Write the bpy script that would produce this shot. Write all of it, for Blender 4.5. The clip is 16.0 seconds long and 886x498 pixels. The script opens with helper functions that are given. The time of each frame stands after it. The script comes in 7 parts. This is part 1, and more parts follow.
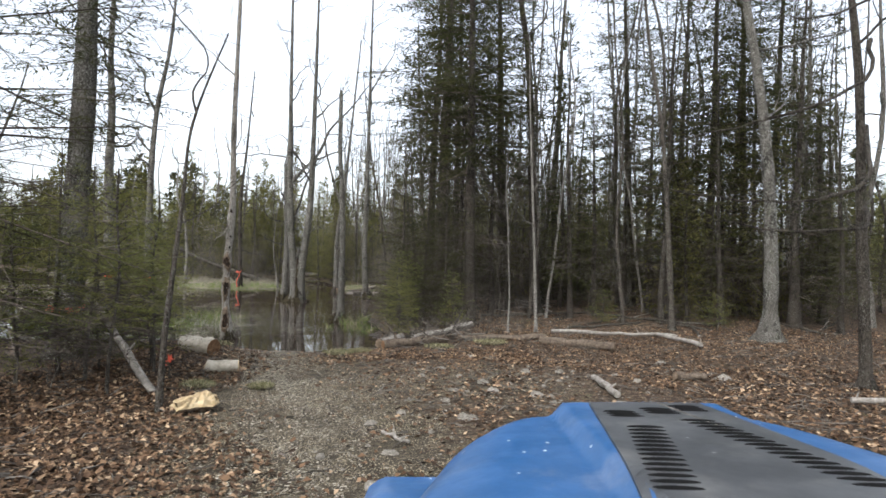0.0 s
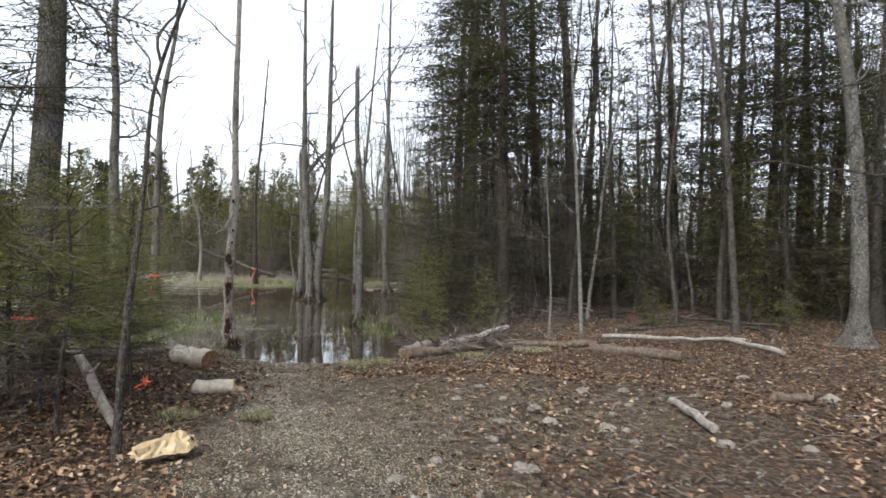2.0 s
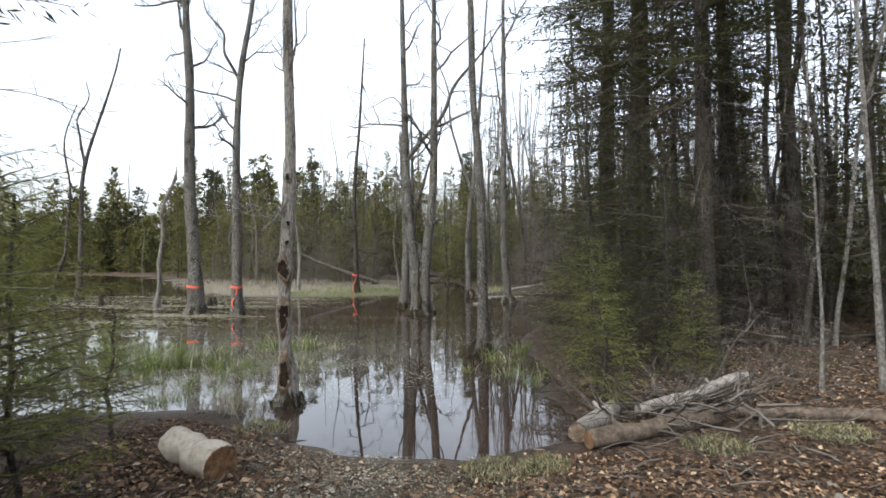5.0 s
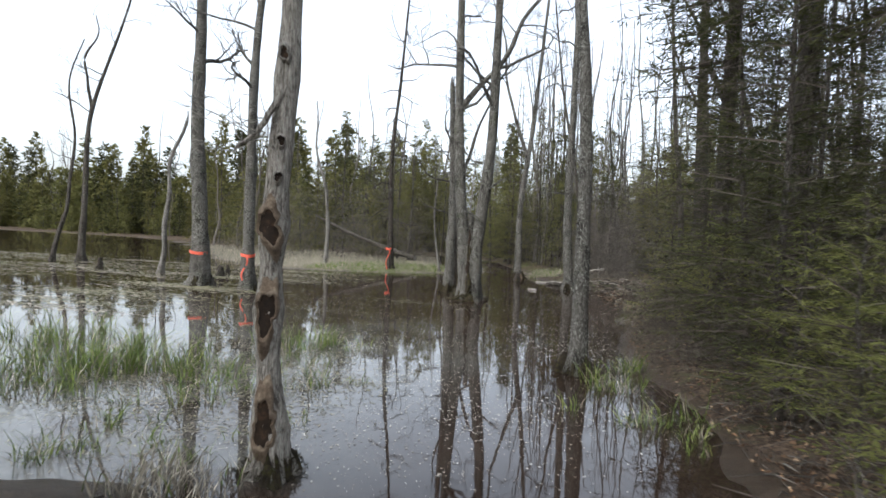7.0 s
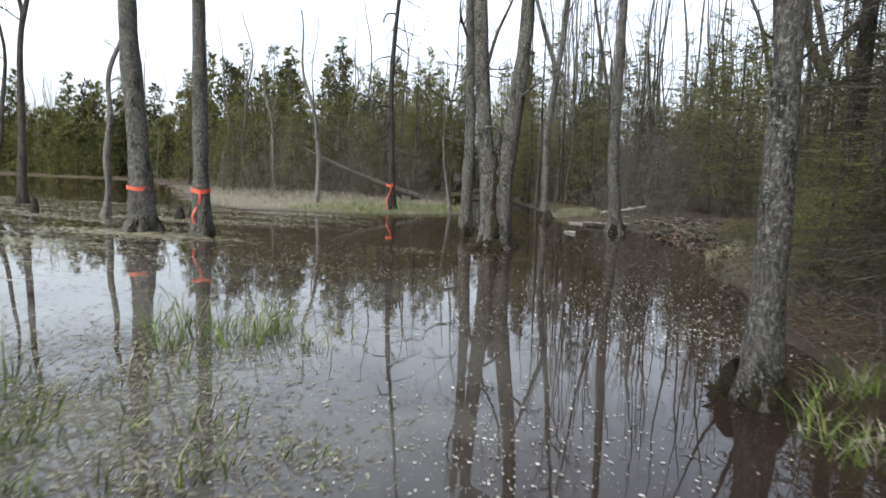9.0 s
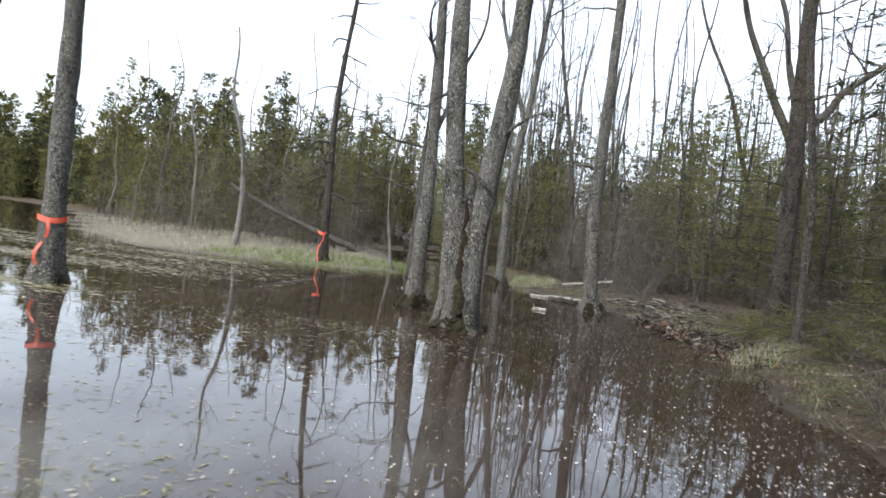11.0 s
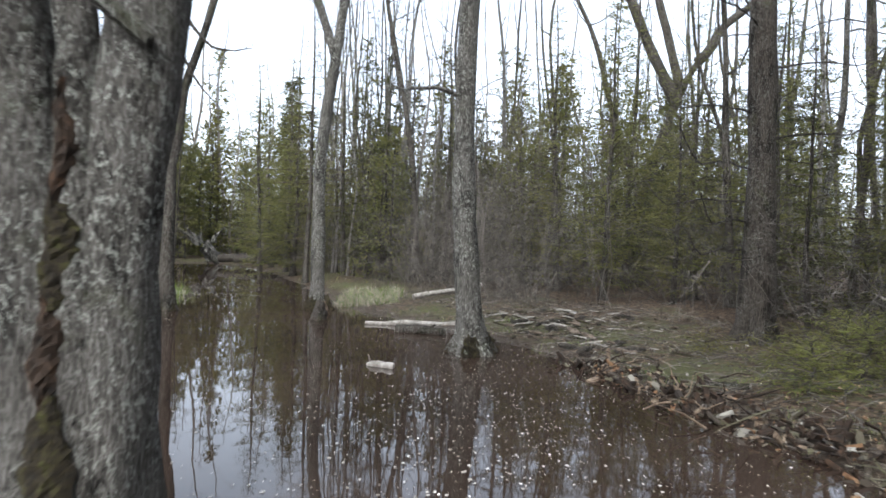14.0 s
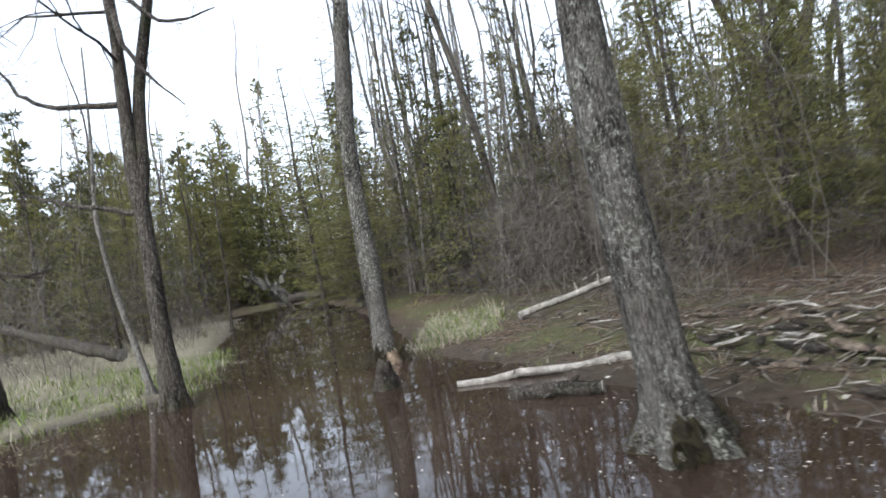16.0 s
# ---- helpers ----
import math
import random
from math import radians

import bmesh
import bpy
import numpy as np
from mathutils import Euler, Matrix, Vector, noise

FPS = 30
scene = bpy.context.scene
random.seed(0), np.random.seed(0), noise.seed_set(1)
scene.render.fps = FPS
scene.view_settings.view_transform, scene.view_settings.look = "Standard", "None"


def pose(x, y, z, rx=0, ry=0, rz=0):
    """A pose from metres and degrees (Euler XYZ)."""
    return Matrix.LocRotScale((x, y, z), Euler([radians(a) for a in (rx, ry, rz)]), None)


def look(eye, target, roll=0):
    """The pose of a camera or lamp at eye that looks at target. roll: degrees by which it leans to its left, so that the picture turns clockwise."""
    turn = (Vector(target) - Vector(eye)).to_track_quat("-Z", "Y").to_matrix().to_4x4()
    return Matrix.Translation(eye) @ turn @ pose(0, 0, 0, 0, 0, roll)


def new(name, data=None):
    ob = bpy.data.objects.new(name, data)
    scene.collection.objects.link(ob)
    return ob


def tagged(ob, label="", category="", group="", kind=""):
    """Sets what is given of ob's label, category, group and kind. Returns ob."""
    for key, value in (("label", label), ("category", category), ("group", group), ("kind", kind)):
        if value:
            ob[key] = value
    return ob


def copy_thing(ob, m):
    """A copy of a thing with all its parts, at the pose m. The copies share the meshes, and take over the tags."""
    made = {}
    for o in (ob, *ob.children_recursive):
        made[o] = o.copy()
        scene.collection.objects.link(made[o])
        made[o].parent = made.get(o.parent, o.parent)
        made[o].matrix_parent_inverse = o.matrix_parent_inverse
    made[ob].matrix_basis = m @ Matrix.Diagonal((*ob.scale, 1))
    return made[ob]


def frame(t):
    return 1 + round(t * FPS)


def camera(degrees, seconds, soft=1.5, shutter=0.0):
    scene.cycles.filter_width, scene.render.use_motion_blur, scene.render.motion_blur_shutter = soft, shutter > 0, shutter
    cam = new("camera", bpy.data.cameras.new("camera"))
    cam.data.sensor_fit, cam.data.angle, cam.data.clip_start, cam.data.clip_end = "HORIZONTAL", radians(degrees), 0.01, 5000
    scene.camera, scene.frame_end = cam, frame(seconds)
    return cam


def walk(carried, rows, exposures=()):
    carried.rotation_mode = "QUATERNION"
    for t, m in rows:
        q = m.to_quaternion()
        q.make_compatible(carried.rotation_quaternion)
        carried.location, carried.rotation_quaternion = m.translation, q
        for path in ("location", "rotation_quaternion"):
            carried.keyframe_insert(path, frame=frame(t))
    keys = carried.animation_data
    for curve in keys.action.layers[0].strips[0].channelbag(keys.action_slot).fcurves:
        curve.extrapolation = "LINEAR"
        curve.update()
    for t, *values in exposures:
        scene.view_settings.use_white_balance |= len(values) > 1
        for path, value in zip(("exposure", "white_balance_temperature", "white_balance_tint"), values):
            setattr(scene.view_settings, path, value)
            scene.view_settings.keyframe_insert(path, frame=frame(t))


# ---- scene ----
cam = camera(70.0, 16.0, soft=1.6, shutter=0.35)
PATH = [
    (0, (2.213, -0.143, 1.953), (2.026, 1.848, 1.989), 1.5),
    (0.5, (2.127, 0.345, 1.959), (1.945, 2.337, 1.977), 1.0),
    (1, (2.034, 0.779, 1.984), (1.844, 2.77, 1.985), 1.4),
    (1.5, (1.943, 1.211, 1.982), (1.736, 3.2, 1.99), 0.9),
    (2, (1.793, 1.759, 1.969), (1.543, 3.743, 1.985), 1.0),
    (2.5, (1.582, 2.593, 1.953), (1.262, 4.567, 1.982), -0.2),
    (3, (1.364, 3.499, 1.971), (0.968, 5.459, 2.006), -1.2),
    (3.5, (1.039, 4.408, 1.951), (0.587, 6.356, 2.016), -0.9),
    (4, (0.66, 5.293, 1.92), (0.151, 7.226, 1.973), 0.6),
    (4.5, (0.375, 6.117, 1.943), (-0.174, 8.04, 1.971), -0.3),
    (4.7, (0.307, 6.408, 1.965), (-0.262, 8.325, 1.988), -0.6),
    (6.8, (-1.357, 10.016, 1.736), (-2.023, 11.902, 1.703), 1.3),
    (7, (-1.591, 10.418, 1.79), (-2.264, 12.3, 1.737), 2.2),
    (7.5, (-2.006, 11.292, 1.695), (-2.671, 13.176, 1.607), 1.8),
    (8, (-2.437, 12.42, 1.514), (-3.068, 14.292, 1.204), 2.4),
    (8.5, (-2.971, 13.357, 1.501), (-3.607, 15.231, 1.215), 4.5),
    (9, (-3.264, 14.367, 1.421), (-3.941, 16.235, 1.187), 1.6),
    (9.2, (-3.374, 14.714, 1.291), (-4.058, 16.591, 1.21), 1.5),
    (11.3, (-4.736, 18.041, 1.4), (-5.197, 19.986, 1.355), 6.9),
    (11.5, (-4.812, 18.566, 1.404), (-5.223, 20.523, 1.362), 5.9),
    (12, (-4.931, 19.914, 1.369), (-5.196, 21.895, 1.283), 4.5),
    (12.5, (-5.026, 21.0, 1.366), (-5.179, 22.994, 1.358), 3.7),
    (13, (-5.043, 22.02, 1.375), (-5.122, 24.018, 1.384), 2.6),
    (13.5, (-5.13, 23.035, 1.306), (-5.148, 25.035, 1.329), 4.3),
    (14, (-5.143, 24.077, 1.351), (-5.137, 26.077, 1.335), 1.7),
    (14.5, (-5.134, 24.972, 1.373), (-5.1, 26.972, 1.378), -1.0),
    (15, (-5.293, 26.051, 1.339), (-5.312, 28.051, 1.334), 0.1),
    (15.5, (-5.45, 27.148, 1.345), (-5.572, 29.144, 1.357), -2.2),
    (16, (-5.451, 28.139, 1.412), (-5.705, 30.123, 1.406), -10.1),
]
EXPOSURES = [(0.0, 1.68, 6310, 9), (6.5, 1.68, 6180, 9), (7.2, 1.58, 6150, 8), (8.0, 1.48, 6150, 8), (9.2, 1.66, 6150, 8), (12.0, 2.0, 5980, 8), (16.0, 2.04, 5980, 8)]
walk(cam, [(t, look(eye, target, roll)) for t, eye, target, roll in PATH], EXPOSURES)

# ---- world, sun, exposure ----
SUN_EL, SUN_AZ = 48.0, 200.0
world = bpy.data.worlds.new("overcast_sky")
scene.world = world
world.use_nodes = True
wn, wl = world.node_tree.nodes, world.node_tree.links
wn.clear()
sky = wn.new("ShaderNodeTexSky")
sky.sky_type = "NISHITA"
sky.sun_disc = False
sky.sun_elevation, sky.sun_rotation = radians(SUN_EL), radians(SUN_AZ)
sky.air_density, sky.dust_density, sky.ozone_density = 1.0, 4.0, 1.5
hs = wn.new("ShaderNodeHueSaturation")
hs.inputs["Saturation"].default_value = 0.34
bgn = wn.new("ShaderNodeBackground")
bgn.inputs["Strength"].default_value = 0.15
wo = wn.new("ShaderNodeOutputWorld")
wl.new(sky.outputs[0], hs.inputs["Color"])
wl.new(hs.outputs[0], bgn.inputs["Color"])
wl.new(bgn.outputs[0], wo.inputs["Surface"])
sun_data = bpy.data.lights.new("sun", "SUN")
sun_data.energy, sun_data.angle, sun_data.color = 0.25, radians(25), (1.0, 0.97, 0.92)
sun = new("sun", sun_data)
sun.matrix_world = look((0, 0, 60), (60 * math.sin(radians(SUN_AZ)) * -0.9, -60 * math.cos(radians(SUN_AZ)) * 0.9, 60 - 60))

# ---- materials ----


class Nodes:
    """A small helper to write node materials."""

    def __init__(self, name, rough=0.8, metal=0.0, spec=0.3):
        self.mat = bpy.data.materials.new(name)
        self.mat.use_nodes = True
        self.n, self.l = self.mat.node_tree.nodes, self.mat.node_tree.links
        self.b = self.n["Principled BSDF"]
        self.b.inputs["Roughness"].default_value = rough
        self.b.inputs["Metallic"].default_value = metal
        self.b.inputs["Specular IOR Level"].default_value = spec
        self.co = self.n.new("ShaderNodeTexCoord").outputs["Object"]

    def put(self, value, socket):
        if isinstance(value, bpy.types.NodeSocket):
            self.l.new(value, socket)
        else:
            socket.default_value = value

    def scaled(self, x=1.0, y=1.0, z=1.0, world=False):
        m = self.n.new("ShaderNodeMapping")
        m.inputs["Scale"].default_value = (x, y, z)
        if world:
            g = self.n.new("ShaderNodeNewGeometry")
            self.l.new(g.outputs["Position"], m.inputs["Vector"])
        else:
            self.l.new(self.co, m.inputs["Vector"])
        return m.outputs[0]

    def noise(self, scale, detail=4.0, rough=0.6, vec=None, warp=0.0):
        t = self.n.new("ShaderNodeTexNoise")
        t.inputs["Scale"].default_value, t.inputs["Detail"].default_value = scale, detail
        t.inputs["Roughness"].default_value, t.inputs["Distortion"].default_value = rough, warp
        self.l.new(vec if vec else self.co, t.inputs["Vector"])
        return t.outputs["Fac"]

    def cells(self, scale, vec=None, feature="F1", out="Distance"):
        t = self.n.new("ShaderNodeTexVoronoi")
        t.feature = feature
        t.inputs["Scale"].default_value = scale
        self.l.new(vec if vec else self.co, t.inputs["Vector"])
        return t.outputs[out]

    def ramp(self, fac, *stops):
        r = self.n.new("ShaderNodeValToRGB")
        e = r.color_ramp.elements
        while len(e) < len(stops):
            e.new(0.5)
        for el, (p, c) in zip(e, stops):
            el.position, el.color = p, (*c, 1.0) if len(c) == 3 else c
        self.l.new(fac, r.inputs["Fac"])
        return r.outputs["Color"]

    def mask(self, fac, lo, hi):
        m = self.n.new("ShaderNodeMapRange")
        m.inputs["From Min"].default_value, m.inputs["From Max"].default_value = lo, hi
        self.l.new(fac, m.inputs["Value"])
        return m.outputs[0]

    def math(self, op, a, b=0.0):
        m = self.n.new("ShaderNodeMath")
        m.operation = op
        self.put(a, m.inputs[0]), self.put(b, m.inputs[1])
        return m.outputs[0]

    def mix(self, fac, a, b, kind="MIX"):
        m = self.n.new("ShaderNodeMix")
        m.data_type, m.blend_type = "RGBA", kind
        self.put(fac, m.inputs["Factor"])
        self.put((*a, 1.0) if isinstance(a, tuple) else a, m.inputs["A"])
        self.put((*b, 1.0) if isinstance(b, tuple) else b, m.inputs["B"])
        return m.outputs["Result"]

    def island(self):
        return self.n.new("ShaderNodeNewGeometry").outputs["Random Per Island"]

    def chance(self):
        return self.n.new("ShaderNodeObjectInfo").outputs["Random"]

    def attr(self, name):
        a = self.n.new("ShaderNodeAttribute")
        a.attribute_name = name
        s = self.n.new("ShaderNodeSeparateColor")
        self.l.new(a.outputs["Color"], s.inputs[0])
        return {"Red": s.outputs["Red"], "Green": s.outputs["Green"], "Blue": s.outputs["Blue"], "Alpha": a.outputs["Alpha"]}

    def done(self, color, bump=None, strength=0.4, dist=0.01, rough=None):
        self.put((*color, 1.0) if isinstance(color, tuple) else color, self.b.inputs["Base Color"])
        if bump is not None:
            bp = self.n.new("ShaderNodeBump")
            bp.inputs["Strength"].default_value, bp.inputs["Distance"].default_value = strength, dist
            self.l.new(bump, bp.inputs["Height"])
            self.l.new(bp.outputs[0], self.b.inputs["Normal"])
        if rough is not None:
            self.put(rough, self.b.inputs["Roughness"])
        return self.mat


def bark(name, dark, mid, light, lichen=0.35, moss=0.3, plates=(26, 26, 9)):
    """Bark in upright plates with dark furrows, pale lichen and a little moss."""
    n = Nodes(name, 0.92, spec=0.12)
    wob = n.noise(5, 3, 0.6)
    v = n.n.new("ShaderNodeVectorMath")
    v.operation = "ADD"
    n.l.new(n.scaled(*plates), v.inputs[0])
    n.l.new(wob, v.inputs[1])
    cr = n.cells(1.0, v.outputs[0], "DISTANCE_TO_EDGE")
    furrow = n.noise(1.0, 5, 0.65, n.scaled(plates[0] * 1.6, plates[1] * 1.6, plates[2] * 0.8), 0.25)
    fine = n.noise(85, 5, 0.75)
    broad = n.noise(1.7, 4, 0.6)
    blotch = n.noise(4.5, 5, 0.7, n.scaled(1, 1, 0.4))
    f = n.math("ADD", n.math("MULTIPLY", n.mask(cr, 0.0, 0.14), 0.14), n.math("MULTIPLY", n.mask(furrow, 0.38, 0.62), 0.44))
    f = n.math("ADD", f, n.math("MULTIPLY", fine, 0.42))
    f = n.math("SUBTRACT", f, n.math("MULTIPLY", n.mask(blotch, 0.5, 0.66), 0.42))
    base = n.ramp(f, (0.18, dark), (0.52, mid), (0.92, light))
    spots = n.math("MULTIPLY", n.mask(n.noise(36, 6, 0.85, n.scaled(1, 1, 0.7)), 0.53, 0.6), n.mask(broad, 0.34, 0.52))
    c = n.mix(n.math("MULTIPLY", spots, lichen), base, (0.33, 0.335, 0.295))
    c = n.mix(n.math("MULTIPLY", n.mask(n.noise(2.6, 4, 0.7), 0.56, 0.72), moss), c, (0.06, 0.07, 0.025))
    h = n.math("ADD", n.math("ADD", n.math("MULTIPLY", n.mask(cr, 0.0, 0.25), 0.35), n.math("MULTIPLY", furrow, 1.6)), n.math("MULTIPLY", fine, 0.7))
    return n.done(c, h, 1.0, 0.014)


MAT = {}
MAT["bark_scaly"] = bark("scaly_pale_grey_bark", (0.0697, 0.059, 0.0492), (0.221, 0.199, 0.17), (0.41, 0.381, 0.336), 0.6, 0.14, (38, 38, 12))
MAT["bark"] = bark("grey_hardwood_bark", (0.0164, 0.0148, 0.0123), (0.0738, 0.0672, 0.0582), (0.18, 0.171, 0.154), 0.8, 0.35, (58, 58, 17))
MAT["bark_dark"] = bark("dark_conifer_bark", (0.0115, 0.00902, 0.00738), (0.0377, 0.0312, 0.0254), (0.082, 0.0722, 0.0599), 0.25, 0.3, (44, 44, 14))
MAT["bark_mid"] = bark("brown_grey_bark", (0.0139, 0.0115, 0.00902), (0.0476, 0.0402, 0.0328), (0.105, 0.0943, 0.0804), 0.35, 0.3, (38, 38, 11))
MAT["bark_pale"] = bark("pale_thin_bark", (0.0574, 0.0517, 0.0443), (0.127, 0.118, 0.104), (0.238, 0.226, 0.205), 0.3, 0.12, (20, 20, 22))


def simple(name, stops, scale=20.0, rough=0.85, spec=0.2, per="noise", bump=0.4, dist=0.004, broad=0.25):
    n = Nodes(name, rough, spec=spec)
    f = {"noise": lambda: n.noise(scale, 5, 0.7), "island": n.island, "object": n.chance}[per]()
    c = n.ramp(f, *stops)
    c = n.mix(n.math("MULTIPLY", n.noise(max(scale * 0.12, 0.6), 3), broad), c, (0, 0, 0)) if broad else c
    return n.done(c, n.noise(scale * 2.5, 4, 0.7), bump, dist)


def needles(name, *stops):
    """Foliage that varies from bough to bough and a little from spray to spray."""
    n = Nodes(name, 0.75, spec=0.15)
    f = n.math("ADD", n.math("MULTIPLY", n.island(), 0.4), n.math("MULTIPLY", n.mask(n.noise(1.1, 3, 0.6, n.scaled(world=True)), 0.3, 0.7), 0.6))
    col = n.ramp(f, *stops)
    n.done(col)
    thin = n.n.new("ShaderNodeBsdfTranslucent")
    n.l.new(col, thin.inputs["Color"])
    mixed = n.n.new("ShaderNodeMixShader")
    mixed.inputs["Fac"].default_value = 0.5
    n.l.new(n.b.outputs[0], mixed.inputs[1])
    n.l.new(thin.outputs[0], mixed.inputs[2])
    n.l.new(mixed.outputs[0], n.n["Material Output"].inputs["Surface"])
    return n.mat


MAT["twig"] = simple("grey_twigs", ((0.0, (0.0328, 0.0279, 0.023)), (0.5, (0.0697, 0.0607, 0.0508)), (1.0, (0.148, 0.133, 0.115))), per="island", broad=0)
MAT["twig_dark"] = simple("dark_dead_twigs", ((0.0, (0.0279, 0.0213, 0.0164)), (0.6, (0.0558, 0.0443, 0.0353)), (1.0, (0.102, 0.0869, 0.0713))), per="island", broad=0)
MAT["needle"] = needles("spruce_needles", (0.0, (0.018, 0.0205, 0.00902)), (0.5, (0.041, 0.0435, 0.0172)), (1.0, (0.0779, 0.0771, 0.0279)))
MAT["cedar"] = needles("yellow_green_cedar_sprays", (0.0, (0.0505, 0.054, 0.0195)), (0.5, (0.115, 0.117, 0.04)), (1.0, (0.188, 0.18, 0.068)))
MAT["fir_tip"] = needles("light_young_fir_needles", (0.0, (0.05, 0.058, 0.019)), (0.5, (0.122, 0.13, 0.039)), (1.0, (0.215, 0.212, 0.072)))
MAT["olive"] = needles("dull_olive_foliage", (0.0, (0.0476, 0.0459, 0.0164)), (0.5, (0.1, 0.0951, 0.0312)), (1.0, (0.164, 0.153, 0.0492)))
MAT["litter"] = simple("fallen_leaves", ((0.0, (0.016, 0.01, 0.006)), (0.4, (0.064, 0.036, 0.019)), (0.8, (0.15, 0.092, 0.052)), (1.0, (0.34, 0.25, 0.16))), per="island", rough=0.75, broad=0)
MAT["grass"] = simple("green_sedge_blades", ((0.0, (0.04, 0.066, 0.01)), (0.6, (0.09, 0.13, 0.022)), (1.0, (0.17, 0.19, 0.05))), per="island", rough=0.6, broad=0)
MAT["straw_wet"] = simple("sodden_dead_sedge", ((0.0, (0.06, 0.05, 0.034)), (0.6, (0.15, 0.128, 0.09)), (1.0, (0.27, 0.24, 0.18))), per="island", rough=0.5, broad=0)
MAT["straw"] = simple("dead_sedge_blades", ((0.0, (0.107, 0.0918, 0.0656)), (0.6, (0.238, 0.209, 0.16)), (1.0, (0.394, 0.361, 0.295))), per="island", rough=0.7, broad=0)
MAT["fleck"] = simple("floating_seed_flecks", ((0.0, (0.115, 0.0984, 0.0738)), (0.4, (0.328, 0.303, 0.254)), (1.0, (0.574, 0.558, 0.508))), per="island", rough=0.6, broad=0)
MAT["mat_weed"] = simple("floating_weed_mat", ((0.0, (0.05, 0.055, 0.02)), (0.5, (0.14, 0.132, 0.062)), (1.0, (0.3, 0.275, 0.18))), per="island", rough=0.6, broad=0)
MAT["rock"] = simple("pale_field_stone", ((0.25, (0.085, 0.075, 0.06)), (0.5, (0.19, 0.172, 0.145)), (0.75, (0.4, 0.375, 0.335))), 9, bump=0.6, dist=0.02)
MAT["log"] = simple("weathered_log_bark", ((0.3, (0.0369, 0.0279, 0.0197)), (0.5, (0.0943, 0.0722, 0.0533)), (0.75, (0.197, 0.164, 0.127))), 14, bump=0.8, dist=0.02)
MAT["deadwood"] = simple("bleached_dead_wood", ((0.25, (0.09, 0.078, 0.065)), (0.5, (0.21, 0.192, 0.168)), (0.8, (0.42, 0.395, 0.36))), 11, bump=0.8, dist=0.015)
MAT["cutwood"] = simple("fresh_cut_wood", ((0.2, (0.246, 0.164, 0.082)), (0.5, (0.426, 0.328, 0.189)), (0.8, (0.558, 0.476, 0.328))), 8, bump=0.3)
MAT["rot"] = simple("dark_rot_and_hole_shade", ((0.3, (0.00656, 0.00492, 0.00328)), (0.55, (0.023, 0.0139, 0.0082)), (0.75, (0.0738, 0.0394, 0.0205))), 14)
MAT["moss"] = simple("moss_and_root_mud", ((0.3, (0.0115, 0.00902, 0.00574)), (0.5, (0.0295, 0.0221, 0.0123)), (0.62, (0.0492, 0.0451, 0.0148)), (0.75, (0.0738, 0.082, 0.018))), 22, bump=1.0, dist=0.04)
MAT["humus"] = simple("bark_and_humus_scraps", ((0.0, (0.018, 0.0131, 0.00984)), (0.45, (0.0492, 0.0394, 0.0295)), (0.75, (0.0738, 0.0681, 0.041)), (0.92, (0.123, 0.111, 0.0902)), (1.0, (0.295, 0.279, 0.246))), per="island", broad=0)
MAT["torn"] = simple("torn_brown_wood", ((0.3, (0.0574, 0.0394, 0.0262)), (0.5, (0.139, 0.102, 0.0697)), (0.75, (0.279, 0.226, 0.164))), 16, bump=1.0, dist=0.02)
MAT["peeled"] = simple("pale_peeled_wood", ((0.25, (0.164, 0.139, 0.107)), (0.5, (0.344, 0.312, 0.254)), (0.8, (0.508, 0.476, 0.41))), 12, bump=0.7, dist=0.012)
MAT["rust"] = simple("crumbling_orange_rot", ((0.3, (0.0656, 0.0344, 0.0164)), (0.5, (0.164, 0.0902, 0.0451)), (0.75, (0.295, 0.205, 0.123))), 14, bump=0.9, dist=0.02)
MAT["tape"] = simple("orange_flagging_tape", ((0.2, (0.5, 0.065, 0.03)), (0.8, (0.72, 0.13, 0.07))), 10, rough=0.5, spec=0.4, broad=0.2)


